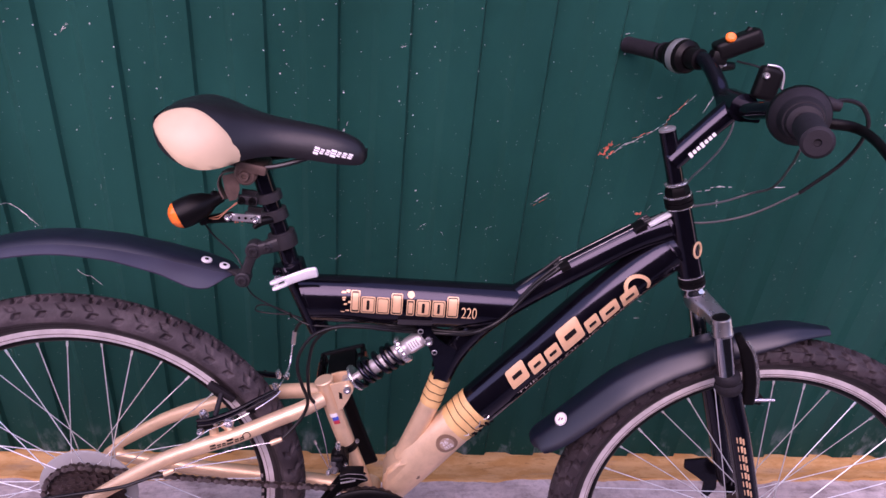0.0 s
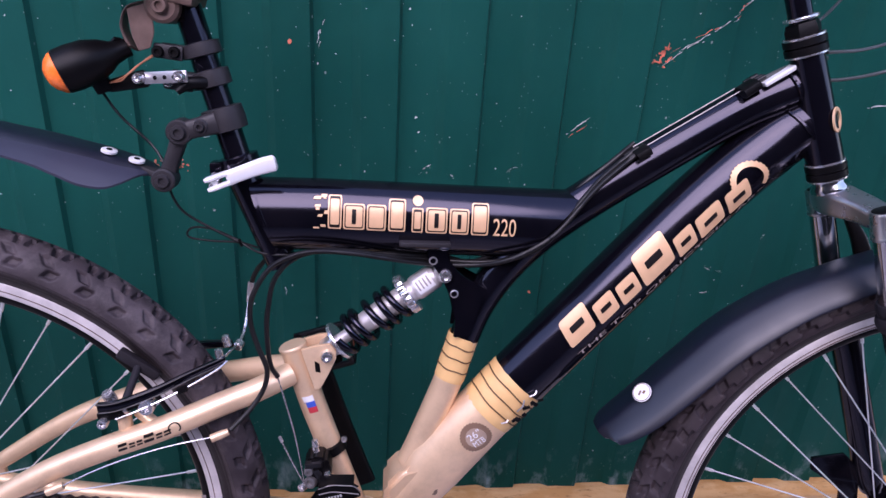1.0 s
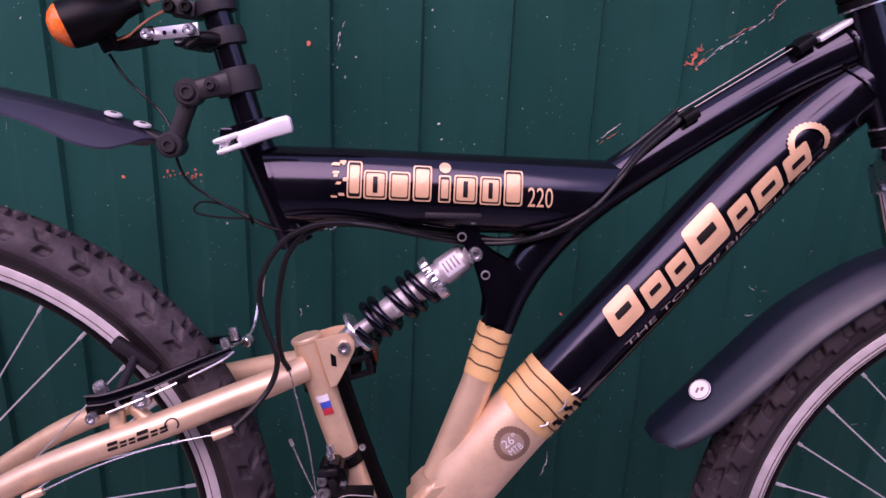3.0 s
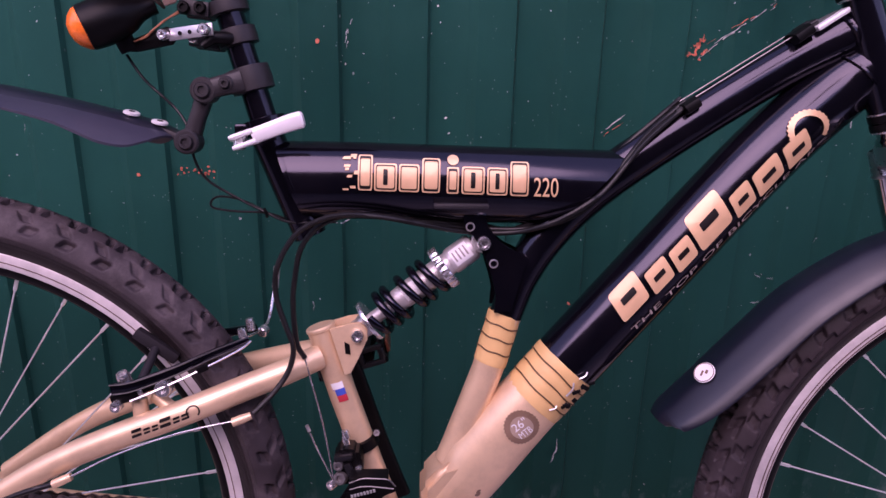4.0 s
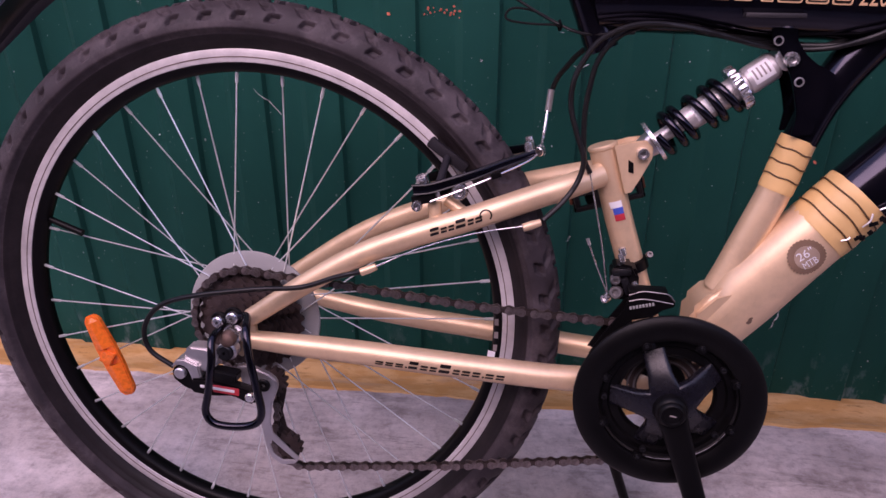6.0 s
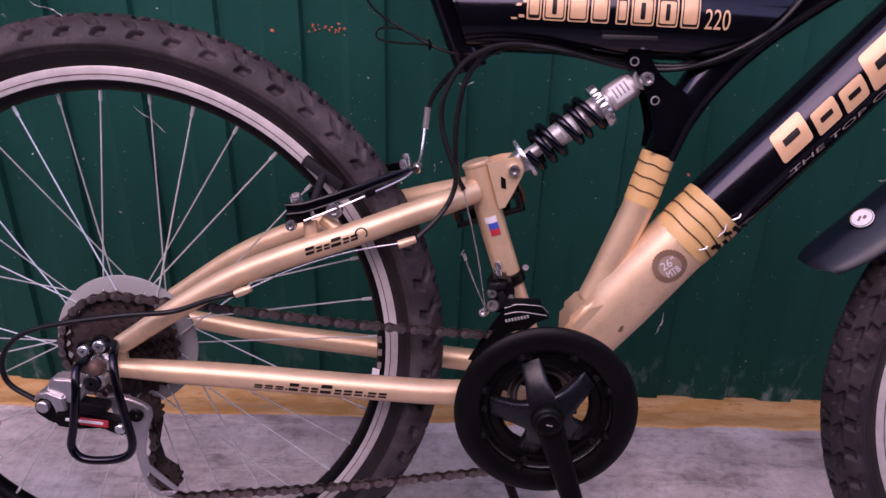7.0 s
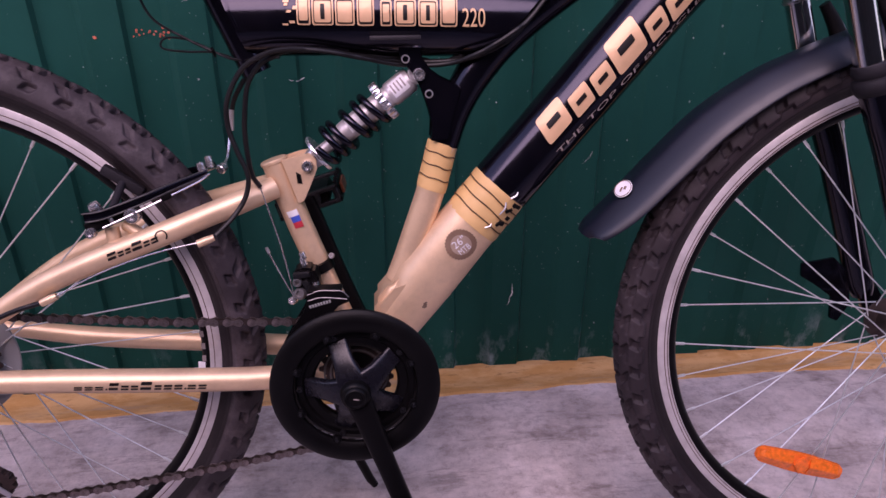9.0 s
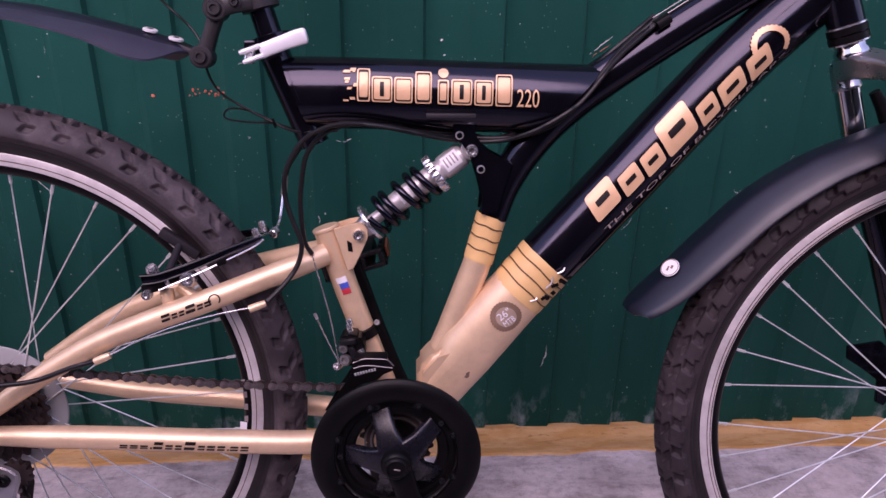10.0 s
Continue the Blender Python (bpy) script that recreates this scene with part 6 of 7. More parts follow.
for pts in ([(0.393, -0.0655, 0.4045), (0.405, -0.0655, 0.4088), (0.418, -0.0655, 0.4085), (0.429, -0.0655, 0.4072), (0.4355, -0.0655, 0.4005)], [(0.3935, -0.0662, 0.3985), (0.408, -0.0662, 0.4015), (0.434, -0.0662, 0.3985)]):
    bm = bmesh.new()
    sweep(bm, smooth(P3(pts), 4), [0.0007], 6)
    part("cage_edge", bm, DULL, cage, "worn bright cage edge")
bm = bmesh.new()
for k in range(8):
    box(bm, Vector((0.3955 + k * 0.0029, -0.0664, 0.3918 + k * 0.00075)), (0.0021, 0.0008, 0.0032), Matrix.Rotation(radians(-14.6), 4, "Y"), 0.0002, 1)
part("cage_print", bm, PROTECTOR, cage, "pale print bar")
for z in (0.4295, 0.4360):
    bm = bmesh.new()
    bolt(bm, (0.3875, -0.030, z), (-0.3, 0, 1), 0.0036, 0.004, False)
    part("limit_screw", bm, STEEL, fd)
for at, ax, r, m in (((0.3745, -0.040, 0.3895), (-0.5, -0.8, 0), 0.0046, STEEL), ((0.3815, -0.0445, 0.4115), (0, -1, 0), 0.0050, DULL), ((0.3835, -0.0445, 0.3985), (-0.3, -0.9, 0.2), 0.0066, DULL), ((0.4005, -0.0445, 0.4070), (0, -1, 0), 0.0036, STEEL), ((0.4165, -0.012, 0.4285), (0, -1, 0.4), 0.0034, DULL)):
    bm = bmesh.new()
    bolt(bm, at, ax, r, 0.0035)
    part("clamp_screw", bm, m, fd)

# rear derailleur and its wire guard
bm = bmesh.new()
plate(bm, [(-0.016, 0.346), (-0.004, 0.358), (0.012, 0.356), (0.012, 0.338), (0.004, 0.322), (0.000, 0.308), (-0.008, 0.306), (-0.014, 0.318), (-0.010, 0.334)], -0.080, -0.074, 0.001)
rd = part("rear_derailleur", bm, RUST, bike, "silver and black rear derailleur")
for x, z, r in ((-0.0105, 0.3545, 0.0068), (0.0050, 0.3600, 0.0072)):
    bm = bmesh.new()
    disc(bm, (x, -0.0865, z), YA, r * 0.86, 0.007, 24, 0.0012, 0.0016)
    hb = part("hanger_bolt", bm, STEEL, rd, "bright steel bolt")
    bm = bmesh.new()
    disc(bm, (x, -0.0825, z), YA, r * 1.35, 0.004, 24, 0.0008)
    part("washer", bm, PLASTIC, hb)
bm = bmesh.new()
lathe(bm, [(0.0085, 0), (0.0095, 0.001), (0.0095, 0.008), (0.0055, 0.009), (0.0050, 0.014), (0.0001, 0.0145)], axis_matrix((0.003, -0.080, 0.340), YA), 6)
lathe(bm, [(0.0112, -0.002), (0.0112, 0.0015), (0.006, 0.002)], axis_matrix((0.003, -0.080, 0.340), YA), 20)
part("axle_nut", bm, STEEL, rd)
bm = bmesh.new()
lathe(bm, [(0.0080, 0), (0.0086, 0.004), (0.0070, 0.0085), (0.0035, 0.0105), (0.0001, 0.0110)], axis_matrix((0.0025, -0.091, 0.3405), YA), 20)
part("dome_nut", bm, RUST, rd, "brown dome nut")
bm = bmesh.new()
disc(bm, (0.0005, -0.090, 0.3265), YA, 0.0102, 0.014, 24, 0.002, 0.0080)
part("pivot_sleeve", bm, ALLOY, rd, "silver pivot sleeve")
bm = bmesh.new()
disc(bm, (-0.0012, -0.0915, 0.3258), YA, 0.0088, 0.016, 24, 0.0015, 0.0018)
part("pivot_bolt", bm, SATIN, rd)
bm = bmesh.new()
plate(bm, [(-0.042, 0.318), (-0.041, 0.328), (-0.036, 0.333), (-0.019, 0.3325), (-0.006, 0.326), (-0.010, 0.310), (-0.020, 0.305), (-0.030, 0.308)], -0.104, -0.086, 0.0022)
part("knuckle", bm, ALLOY, rd, "silver cast knuckle")
bm = bmesh.new()
plate(bm, [(-0.0555, 0.309), (-0.0490, 0.3190), (-0.0400, 0.3205), (-0.0255, 0.3145), (-0.0225, 0.296), (-0.0250, 0.286), (-0.0320, 0.284), (-0.0350, 0.302), (-0.0390, 0.3115), (-0.0480, 0.3135)], -0.108, -0.088, 0.0016)
part("knuckle_band", bm, ALLOY, rd, "silver band")
bm = bmesh.new()
plate(bm, [(-0.0560, 0.306), (-0.0480, 0.3120), (-0.0400, 0.3105), (-0.0350, 0.3005), (-0.0325, 0.283), (-0.0440, 0.286), (-0.0560, 0.296)], -0.105, -0.089, 0.0018)
part("knuckle_face", bm, PLASTIC, rd)
bm = bmesh.new()
disc(bm, (-0.0455, -0.107, 0.3045), YA, 0.0060, 0.006, 20, 0.0010)
part("cable_anchor", bm, ALLOY, rd)
bm = bmesh.new()
plate(bm, [(-0.034, 0.300), (-0.020, 0.3015), (0.013, 0.2955), (0.031, 0.2905), (0.0345, 0.284), (0.0310, 0.2765), (0.0210, 0.2790), (0.0100, 0.2845), (-0.015, 0.2825), (-0.034, 0.285)], -0.111, -0.096, 0.0020)
body = part("parallelogram", bm, PLASTIC, rd, "black link with a red and white print")
bm = bmesh.new()
plate(bm, [(-0.023, 0.309), (0.012, 0.3045), (0.010, 0.294), (-0.022, 0.299)], -0.103, -0.088, 0.0016)
part("outer_link", bm, SATIN, rd)
bm = bmesh.new()
box(bm, (0.0040, -0.1114, 0.2915), (0.027, 0.0012, 0.0078), Matrix.Rotation(radians(5), 4, "Y"), 0.0003, 1)
part("link_print", bm, RED_PRINT, rd, "red print patch")
bm = bmesh.new()
box(bm, (-0.0050, -0.1122, 0.2928), (0.036, 0.0010, 0.0030), Matrix.Rotation(radians(5), 4, "Y"), 0.0003, 1)
part("link_lettering", bm, WHITE, rd, "white print bar")
bm = bmesh.new()
disc(bm, (0.0280, -0.110, 0.2850), YA, 0.0050, 0.006, 18, 0.001)
part("link_rivet", bm, STEEL, rd)
bm = bmesh.new()
plate(bm, [(0.004, 0.305), (0.016, 0.3075), (0.039, 0.2985), (0.0465, 0.2920), (0.0470, 0.2830), (0.0385, 0.2605), (0.0310, 0.2580), (0.0240, 0.2640), (0.010, 0.2830)], -0.086, -0.079, 0.0014)
part("cage_pivot", bm, ALLOY, rd, "silver cage pivot")
bm = bmesh.new()
disc(bm, (0.0330, -0.0875, 0.2865), YA, 0.0072, 0.004, 18, 0.0010, 0.0025)
part("cage_bolt", bm, PLASTIC, rd)
bm = bmesh.new()
plate(bm, [(0.0240, 0.2640), (0.0370, 0.2630), (0.0325, 0.2360), (0.0350, 0.2220), (0.0630, 0.1935), (0.0600, 0.1890), (0.0470, 0.2000), (0.0330, 0.2130), (0.0305, 0.2080), (0.0340, 0.1960), (0.0440, 0.1890), (0.0560, 0.1905), (0.0600, 0.1890), (0.0570, 0.1855), (0.0420, 0.1830), (0.0310, 0.1910), (0.0265, 0.2060), (0.0225, 0.2310)], -0.0755, -0.0735, 0.0005)
part("cage_plate", bm, ALLOY, rd, "slim silver jockey cage", angle=25)
bm = bmesh.new()
plate(bm, [(0.0300, 0.290), (0.0430, 0.287), (0.0440, 0.262), (0.0380, 0.2360), (0.0420, 0.2160), (0.0560, 0.2050), (0.0580, 0.1900), (0.0440, 0.1840), (0.0330, 0.1930), (0.0290, 0.2080), (0.0290, 0.2400)], -0.0530, -0.0515, 0.0004)
part("inner_plate", bm, COG, rd, angle=25)
for x, z in ((0.0335, 0.2790), (0.0465, 0.2000)):
    bm = bmesh.new()
    toothed(bm, Vector((x, 0, z)), -0.062, 0.0130, 11, 0.006, 0.003, 0.0038)
    part("jockey_wheel", bm, COG, rd, "brown grimy jockey wheel", angle=25)
bm = bmesh.new()
wire = smooth(P3([(-0.006, -0.092, 0.350), (-0.006, -0.112, 0.346), (-0.004, -0.122, 0.325), (-0.010, -0.123, 0.292), (-0.014, -0.123, 0.272), (-0.006, -0.123, 0.260), (0.014, -0.123, 0.258), (0.036, -0.123, 0.263), (0.0445, -0.123, 0.277), (0.041, -0.123, 0.305), (0.036, -0.122, 0.335), (0.030, -0.112, 0.358), (0.022, -0.090, 0.364), (0.010, -0.082, 0.360)]), 6)
sweep(bm, wire, [0.0040], 10)
part("derailleur_guard", bm, BLACK_PAINT, bike, "bent black wire derailleur guard")

# rear brake
for s in (-1, 1):
    bm = bmesh.new()
    arm = smooth(P3([(0.184, s * 0.057, 0.4945), (0.200, s * 0.057, 0.4965), (0.218, s * 0.055, 0.5020), (0.241, s * 0.048, 0.5095), (0.267, s * 0.034, 0.5185), (0.296, s * 0.018, 0.5270)]), 6)
    sweep(bm, arm, [(0.0030, 0.0050), (0.0030, 0.0052), (0.0030, 0.0050), (0.0028, 0.0044), (0.0026, 0.0036)], 12, power=4)
    rb = part("rear_brake_arm", bm, BLACK_PAINT, bike, "black linear-pull brake arm")
    # rolled edges along the blade, and the pivot block under its root
    for k, e in enumerate((0.0042, -0.0042)):
        bm = bmesh.new()
        sweep(bm, [p + Vector((0.25 * -e, s * 0.0032, e * (1 - 0.35 * i / len(arm)))) for i, p in enumerate(arm)], [(0.0013, 0.0009)], 8)
        part("arm_edge", bm, SATIN, rb)
    bm = bmesh.new()
    box(bm, (0.194, s * 0.052, 0.4855), (0.024, 0.012, 0.010), Matrix.Rotation(radians(-14), 4, "Y"), 0.002)
    box(bm, (0.212, s * 0.050, 0.4920), (0.022, 0.008, 0.006), Matrix.Rotation(radians(-20), 4, "Y"), 0.0015)
    part("pivot_block", bm, PLASTIC, rb)
    for at, ax, r, h, sock in (((0.188, s * 0.060, 0.4790), (0, s, 0), 0.0052, 0.004, True), ((0.191, s * 0.046, 0.5000), (-0.2, s * 0.3, 0.8), 0.0060, 0.006, False),
                               ((0.2283, s * 0.055, 0.4940), (0, s, 0), 0.0080, 0.005, True), ((0.291, s * 0.017, 0.5315), (-0.2, 0, 1), 0.0044, 0.006, False)):
        bm = bmesh.new()
        bolt(bm, at, ax, r, h, sock)
        part("brake_bolt", bm, STEEL, rb)
    for c in (0.0, 0.011):
        bm = bmesh.new()
        disc(bm, (0.196 + c, s * 0.050, 0.4880 + c * 0.25), (0.93, 0, 0.36), 0.0068, 0.004, 18, 0.001)
        part("brake_washer", bm, ALLOY if c else PLASTIC, rb)
    bm = bmesh.new()
    sweep(bm, smooth(P3([(0.201, s * 0.062, 0.4845), (0.226, s * 0.060, 0.4948), (0.256, s * 0.052, 0.5072), (0.289, s * 0.030, 0.5200), (0.299, s * 0.020, 0.5260)]), 6), [0.0010], 6)
    part("return_spring", bm, STEEL, rb)
    bm = bmesh.new()
    box(bm, (0.262, s * 0.051, 0.5105), (0.010, 0.005, 0.006), Matrix.Rotation(radians(-22), 4, "Y"), 0.001)
    part("spring_clip", bm, PLASTIC, rb)
    bm = bmesh.new()
    box(bm, (0.212, s * 0.019, 0.5220), (0.046, 0.010, 0.0115), Matrix.Rotation(radians(36), 4, "Y"), 0.003)
    sweep(bm, [(0.212, s * 0.022, 0.520), (0.208, s * 0.050, 0.500)], [0.0040], 10, ref=(1, 0, 0))
    part("brake_pad", bm, GRIP_RUBBER, rb, "grey-black brake block")
bm = bmesh.new()
sweep(bm, smooth(P3([(0.296, -0.018, 0.530), (0.299, 0.008, 0.526), (0.3015, 0.030, 0.523)]), 4), [0.0011], 6)
disc(bm, (0.3015, 0.028, 0.5215), (0.3, 1, 0.3), 0.0052, 0.010, 14, 0.001)
sweep(bm, smooth(P3([(0.3015, 0.030, 0.522), (0.3045, 0.050, 0.532), (0.3075, 0.064, 0.560)]), 5), [0.0016], 8)
noodle = part("brake_noodle", bm, STEEL, bike, "bright steel brake noodle")
bm = bmesh.new()
sweep(bm, P3([(0.3078, 0.065, 0.557), (0.3100, 0.0665, 0.580)]), [0.0036], 12)
part("noodle_ferrule", bm, ALLOY, noodle)

# ---- cables ----
def cable(name, pts, r, material=CABLE, label="black cable housing", n=6):
    bm = bmesh.new()
    sweep(bm, smooth(P3(pts), n), [r], 9)
    return part(name, bm, material, bike, label)


cable("gear_cable", [(0.885, -0.006, 0.848), (0.844, -0.012, 0.838), (0.806, -0.016, 0.819)], 0.0024, GREY_CABLE, "grey gear cable housing")
cable("gear_cable", [(0.704, -0.016, 0.751), (0.664, -0.022, 0.716), (0.630, -0.027, 0.675), (0.606, -0.033, 0.657), (0.576, -0.028, 0.640), (0.545, -0.013, 0.630), (0.501, -0.011, 0.630), (0.461, -0.022, 0.638), (0.422, -0.030, 0.646), (0.387, -0.034, 0.648), (0.363, -0.036, 0.642), (0.344, -0.038, 0.629), (0.329, -0.04, 0.602), (0.327, -0.04, 0.576), (0.334, -0.042, 0.551), (0.342, -0.044, 0.528), (0.338, -0.046, 0.507), (0.326, -0.052, 0.489), (0.308, -0.062, 0.472)], 0.0026, label="black gear cable housing")
cable("gear_cable", [(0.704, -0.010, 0.754), (0.664, -0.018, 0.720), (0.625, -0.022, 0.668), (0.599, -0.027, 0.648), (0.562, -0.014, 0.634), (0.502, -0.006, 0.633), (0.460, -0.016, 0.639), (0.423, -0.025, 0.6460), (0.389, -0.028, 0.6465), (0.365, -0.03, 0.637), (0.349, -0.03, 0.617), (0.343, -0.03, 0.591), (0.3405, -0.03, 0.565), (0.343, -0.03, 0.528), (0.350, -0.028, 0.512)], 0.0026, label="black gear cable housing")
cable("brake_cable", [(0.704, 0.002, 0.757), (0.650, -0.006, 0.712), (0.56, -0.008, 0.637), (0.51, -0.002, 0.636), (0.46, -0.010, 0.639), (0.40, 0.004, 0.646), (0.362, 0.024, 0.636), (0.338, 0.044, 0.621), (0.322, 0.058, 0.602), (0.3145, 0.064, 0.590), (0.3098, 0.0665, 0.577)], 0.0027, label="black brake cable housing")
cable("bare_wire", [(0.350, -0.028, 0.511), (0.3655, -0.030, 0.449), (0.376, -0.037, 0.395)], 0.0008, STEEL, "bare steel gear wire", 3)
cable("bare_wire", [(0.376, -0.040, 0.394), (0.362, -0.040, 0.425), (0.353, -0.040, 0.447)], 0.0008, STEEL, "cut end of a steel gear wire", 3)
cable("wire_tip", [(0.3545, -0.040, 0.444), (0.3520, -0.040, 0.450)], 0.0017, ALLOY, "crimped wire tip", 2)
cable("bare_wire", [(0.298, -0.066, 0.468), (0.245, -0.070, 0.458), (0.191, -0.073, 0.440), (0.146, -0.075, 0.418)], 0.0008, STEEL, "bare steel gear wire", 3)
cable("gear_cable", [(0.142, -0.076, 0.416), (0.113, -0.080, 0.409), (0.078, -0.086, 0.398), (0.035, -0.097, 0.397), (-0.031, -0.100, 0.386), (-0.066, -0.100, 0.372), (-0.083, -0.100, 0.348), (-0.080, -0.100, 0.324), (-0.056, -0.100, 0.307)], 0.0026, label="black gear cable loop")
cable("lamp_wire", [(0.192, 0.006, 0.787), (0.207, 0.006, 0.765), (0.234, 0.002, 0.740), (0.247, -0.005, 0.721), (0.249, 0.0, 0.696), (0.26, 0.0, 0.676), (0.287, 0.0, 0.659), (0.312, 0.0, 0.646), (0.338, -0.012, 0.638), (0.38, -0.02, 0.640)], 0.0013, label="thin black lamp wire")
cable("lamp_wire", [(0.335, 0.002, 0.638), (0.312, 0.002, 0.645), (0.287, 0.002, 0.646), (0.265, 0.002, 0.649), (0.262, 0.002, 0.655), (0.270, 0.002, 0.660), (0.290, 0.002, 0.657), (0.314, 0.002, 0.6455)], 0.0011, label="looped thin black wire")
cable("zip_tie", [(0.312, -0.004, 0.650), (0.314, -0.004, 0.645), (0.313, 0.004, 0.641), (0.311, 0.004, 0.648)], 0.0014, PLASTIC, "black cable tie", 3)
cable("brake_cable", [(0.842, -0.010, 0.829), (0.891, -0.022, 0.828), (0.955, -0.030, 0.847), (1.008, -0.050, 0.890)], 0.0017, GREY_CABLE, "grey brake cable housing")
cable("brake_cable", [(1.006, -0.049, 0.888), (1.030, -0.083, 0.942), (1.022, -0.120, 0.992), (0.998, -0.135, 1.022), (0.972, -0.138, 1.030), (0.945, -0.138, 1.024)], 0.0026)
cable("gear_cable", [(0.872, -0.025, 0.853), (0.920, -0.012, 0.858), (0.960, -0.010, 0.872), (0.966, -0.050, 0.895), (0.945, -0.110, 0.942), (0.925, -0.150, 0.972)], 0.0017, GREY_CABLE, "grey gear cable housing")
cable("gear_cable", [(0.862, -0.005, 0.872), (0.888, 0.030, 0.880), (0.917, 0.055, 0.894), (0.952, 0.085, 0.918), (0.972, 0.110, 0.950), (0.965, 0.130, 0.995)], 0.0017, GREY_CABLE, "grey gear cable housing")
cable("switch_wire", [(0.945, 0.09, 1.040), (0.970, 0.06, 1.035), (0.992, 0.03, 1.010), (0.990, 0.00, 0.985), (0.972, -0.02, 0.970)], 0.0016, label="thin black switch wire")
for p, q in (((0.700, -0.014, 0.746), (0.712, -0.014, 0.754)), ((0.798, -0.014, 0.811), (0.812, -0.014, 0.821))):
    bm = bmesh.new()
    sweep(bm, P3([p, q]), [(0.012, 0.0056)], 12, power=3)
    part("cable_guide", bm, PLASTIC, upper_tube, "black cable guide")
for y in (-0.016, -0.006):
    bm = bmesh.new()
    sweep(bm, P3([(0.700, y, 0.7512 + (y + 0.016) * 0.3), (0.812, y, 0.8232 + (y + 0.016) * 0.2)]), [0.0006], 6)
    part("bare_wire", bm, DULL, upper_tube, "bare steel wire")
for y in (-0.016, -0.010, -0.002):
    for p, q in (((0.694, 0.744), (0.706, 0.753)), ((0.806, 0.820), (0.819, 0.828))):
        bm = bmesh.new()
        sweep(bm, P3([(p[0], y, p[1]), (q[0], y, q[1])]), [0.0026], 10)
        part("ferrule", bm, CABLE, upper_tube)
bm = bmesh.new()
box(bm, (0.836, -0.0175, 0.8325), (0.046, 0.013, 0.005), Matrix.Rotation(radians(-33), 4, "Y"), 0.002)
part("tube_plate", bm, LEVER_SILVER, upper_tube, "small silver plate")

# ---- printed marks on the tubes ----
def main_surf(u, v, lift=0.0009):
    """u along the main tube (x), v upward over its near side."""
    zc = 0.6765 - 0.0222 * max(u - 0.40, 0)
    f = v / 0.0325
    return Vector((u, -(0.0295 + lift) * math.cos(f), zc + (0.0362 + lift) * math.sin(f)))


DT0, DTD = Vector((0.6055, 0, 0.4965)), Vector((0.6546, 0, 0.756)).normalized()
DTN = Vector((-DTD.z, 0, DTD.x))


def down_surf(u, v, lift=0.0010):
    r = float(np.interp(u, [0.0, 0.13, 0.28, 0.36], [0.0345, 0.0345, 0.0328, 0.0312]))
    bend = float(np.interp(u, [0.0, 0.12, 0.27, 0.37], [0.0, -0.0003, 0.0, -0.0045]))
    f = v / 0.031
    return DT0 + DTD * u + DTN * ((r + lift) * math.sin(f) + bend) + Vector((0, -(0.0318 + lift) * math.cos(f), 0))


def foot_surf(u, v, lift=0.0010):
    """Gold foot of the down tube: u from the tape downward."""
    f = v / 0.033
    return DT0 - DTD * u + DTN * ((0.0345 + lift) * math.sin(f)) + Vector((0, -(0.030 + lift) * math.cos(f), 0))


def patch(bm, surf, u0, u1, v0, v1, slant=0.0, nu=2, nv=4, rise=0.0):
    """A slanted block on a surface."""
    g = []
    for j in range(nv + 1):
        v = v0 + (v1 - v0) * j / nv
        g.append([bm.verts.new(surf(u0 + (u1 - u0) * i / nu + slant * (v - v0), v + rise * (u1 - u0) * i / nu)) for i in range(nu + 1)])
    for a, b in zip(g, g[1:]):
        for i in range(nu):
            bm.faces.new((a[i], a[i + 1], b[i + 1], b[i]))


def ring_patch(bm, surf, u, v, r0, r1, n=36, a0=0, a1=360, teeth=0):
    pr = None
    for k in range(n + 1):
        a = radians(a0 + (a1 - a0) * k / n)
        q = r1 * (1 + (0.06 if teeth and k % 2 else 0))
        cur = (bm.verts.new(surf(u + r0 * math.cos(a), v + r0 * math.sin(a))), bm.verts.new(surf(u + q * math.cos(a), v + q * math.sin(a))))
        if pr:
            bm.faces.new((pr[0], pr[1], cur[1], cur[0]))
        pr = cur


def lettering(text, surf, u, v, height, slant=0.0, rise=0.0, width=None, flip=False):
    """Text in the built-in font, laid on a surface: left end at u, base line at v."""
    cu = bpy.data.curves.new("print", "FONT")
    cu.body, cu.size = text, height * 1.42
    ob = new("print", cu)
    bpy.context.view_layer.update()
    me = bpy.data.meshes.new_from_object(ob.evaluated_get(bpy.context.evaluated_depsgraph_get()))
    bpy.data.objects.remove(ob)
    bm = bmesh.new()
    bm.from_mesh(me)
    bpy.data.meshes.remove(me)
    xs = [q.co.x for q in bm.verts]
    k = width / (max(xs) - min(xs)) if width else 1.0
    for q in bm.verts:
        x, y = (q.co.x - min(xs)) * k, q.co.y
        q.co = surf(u + x + slant * y, v + y + rise * x)
    return bm


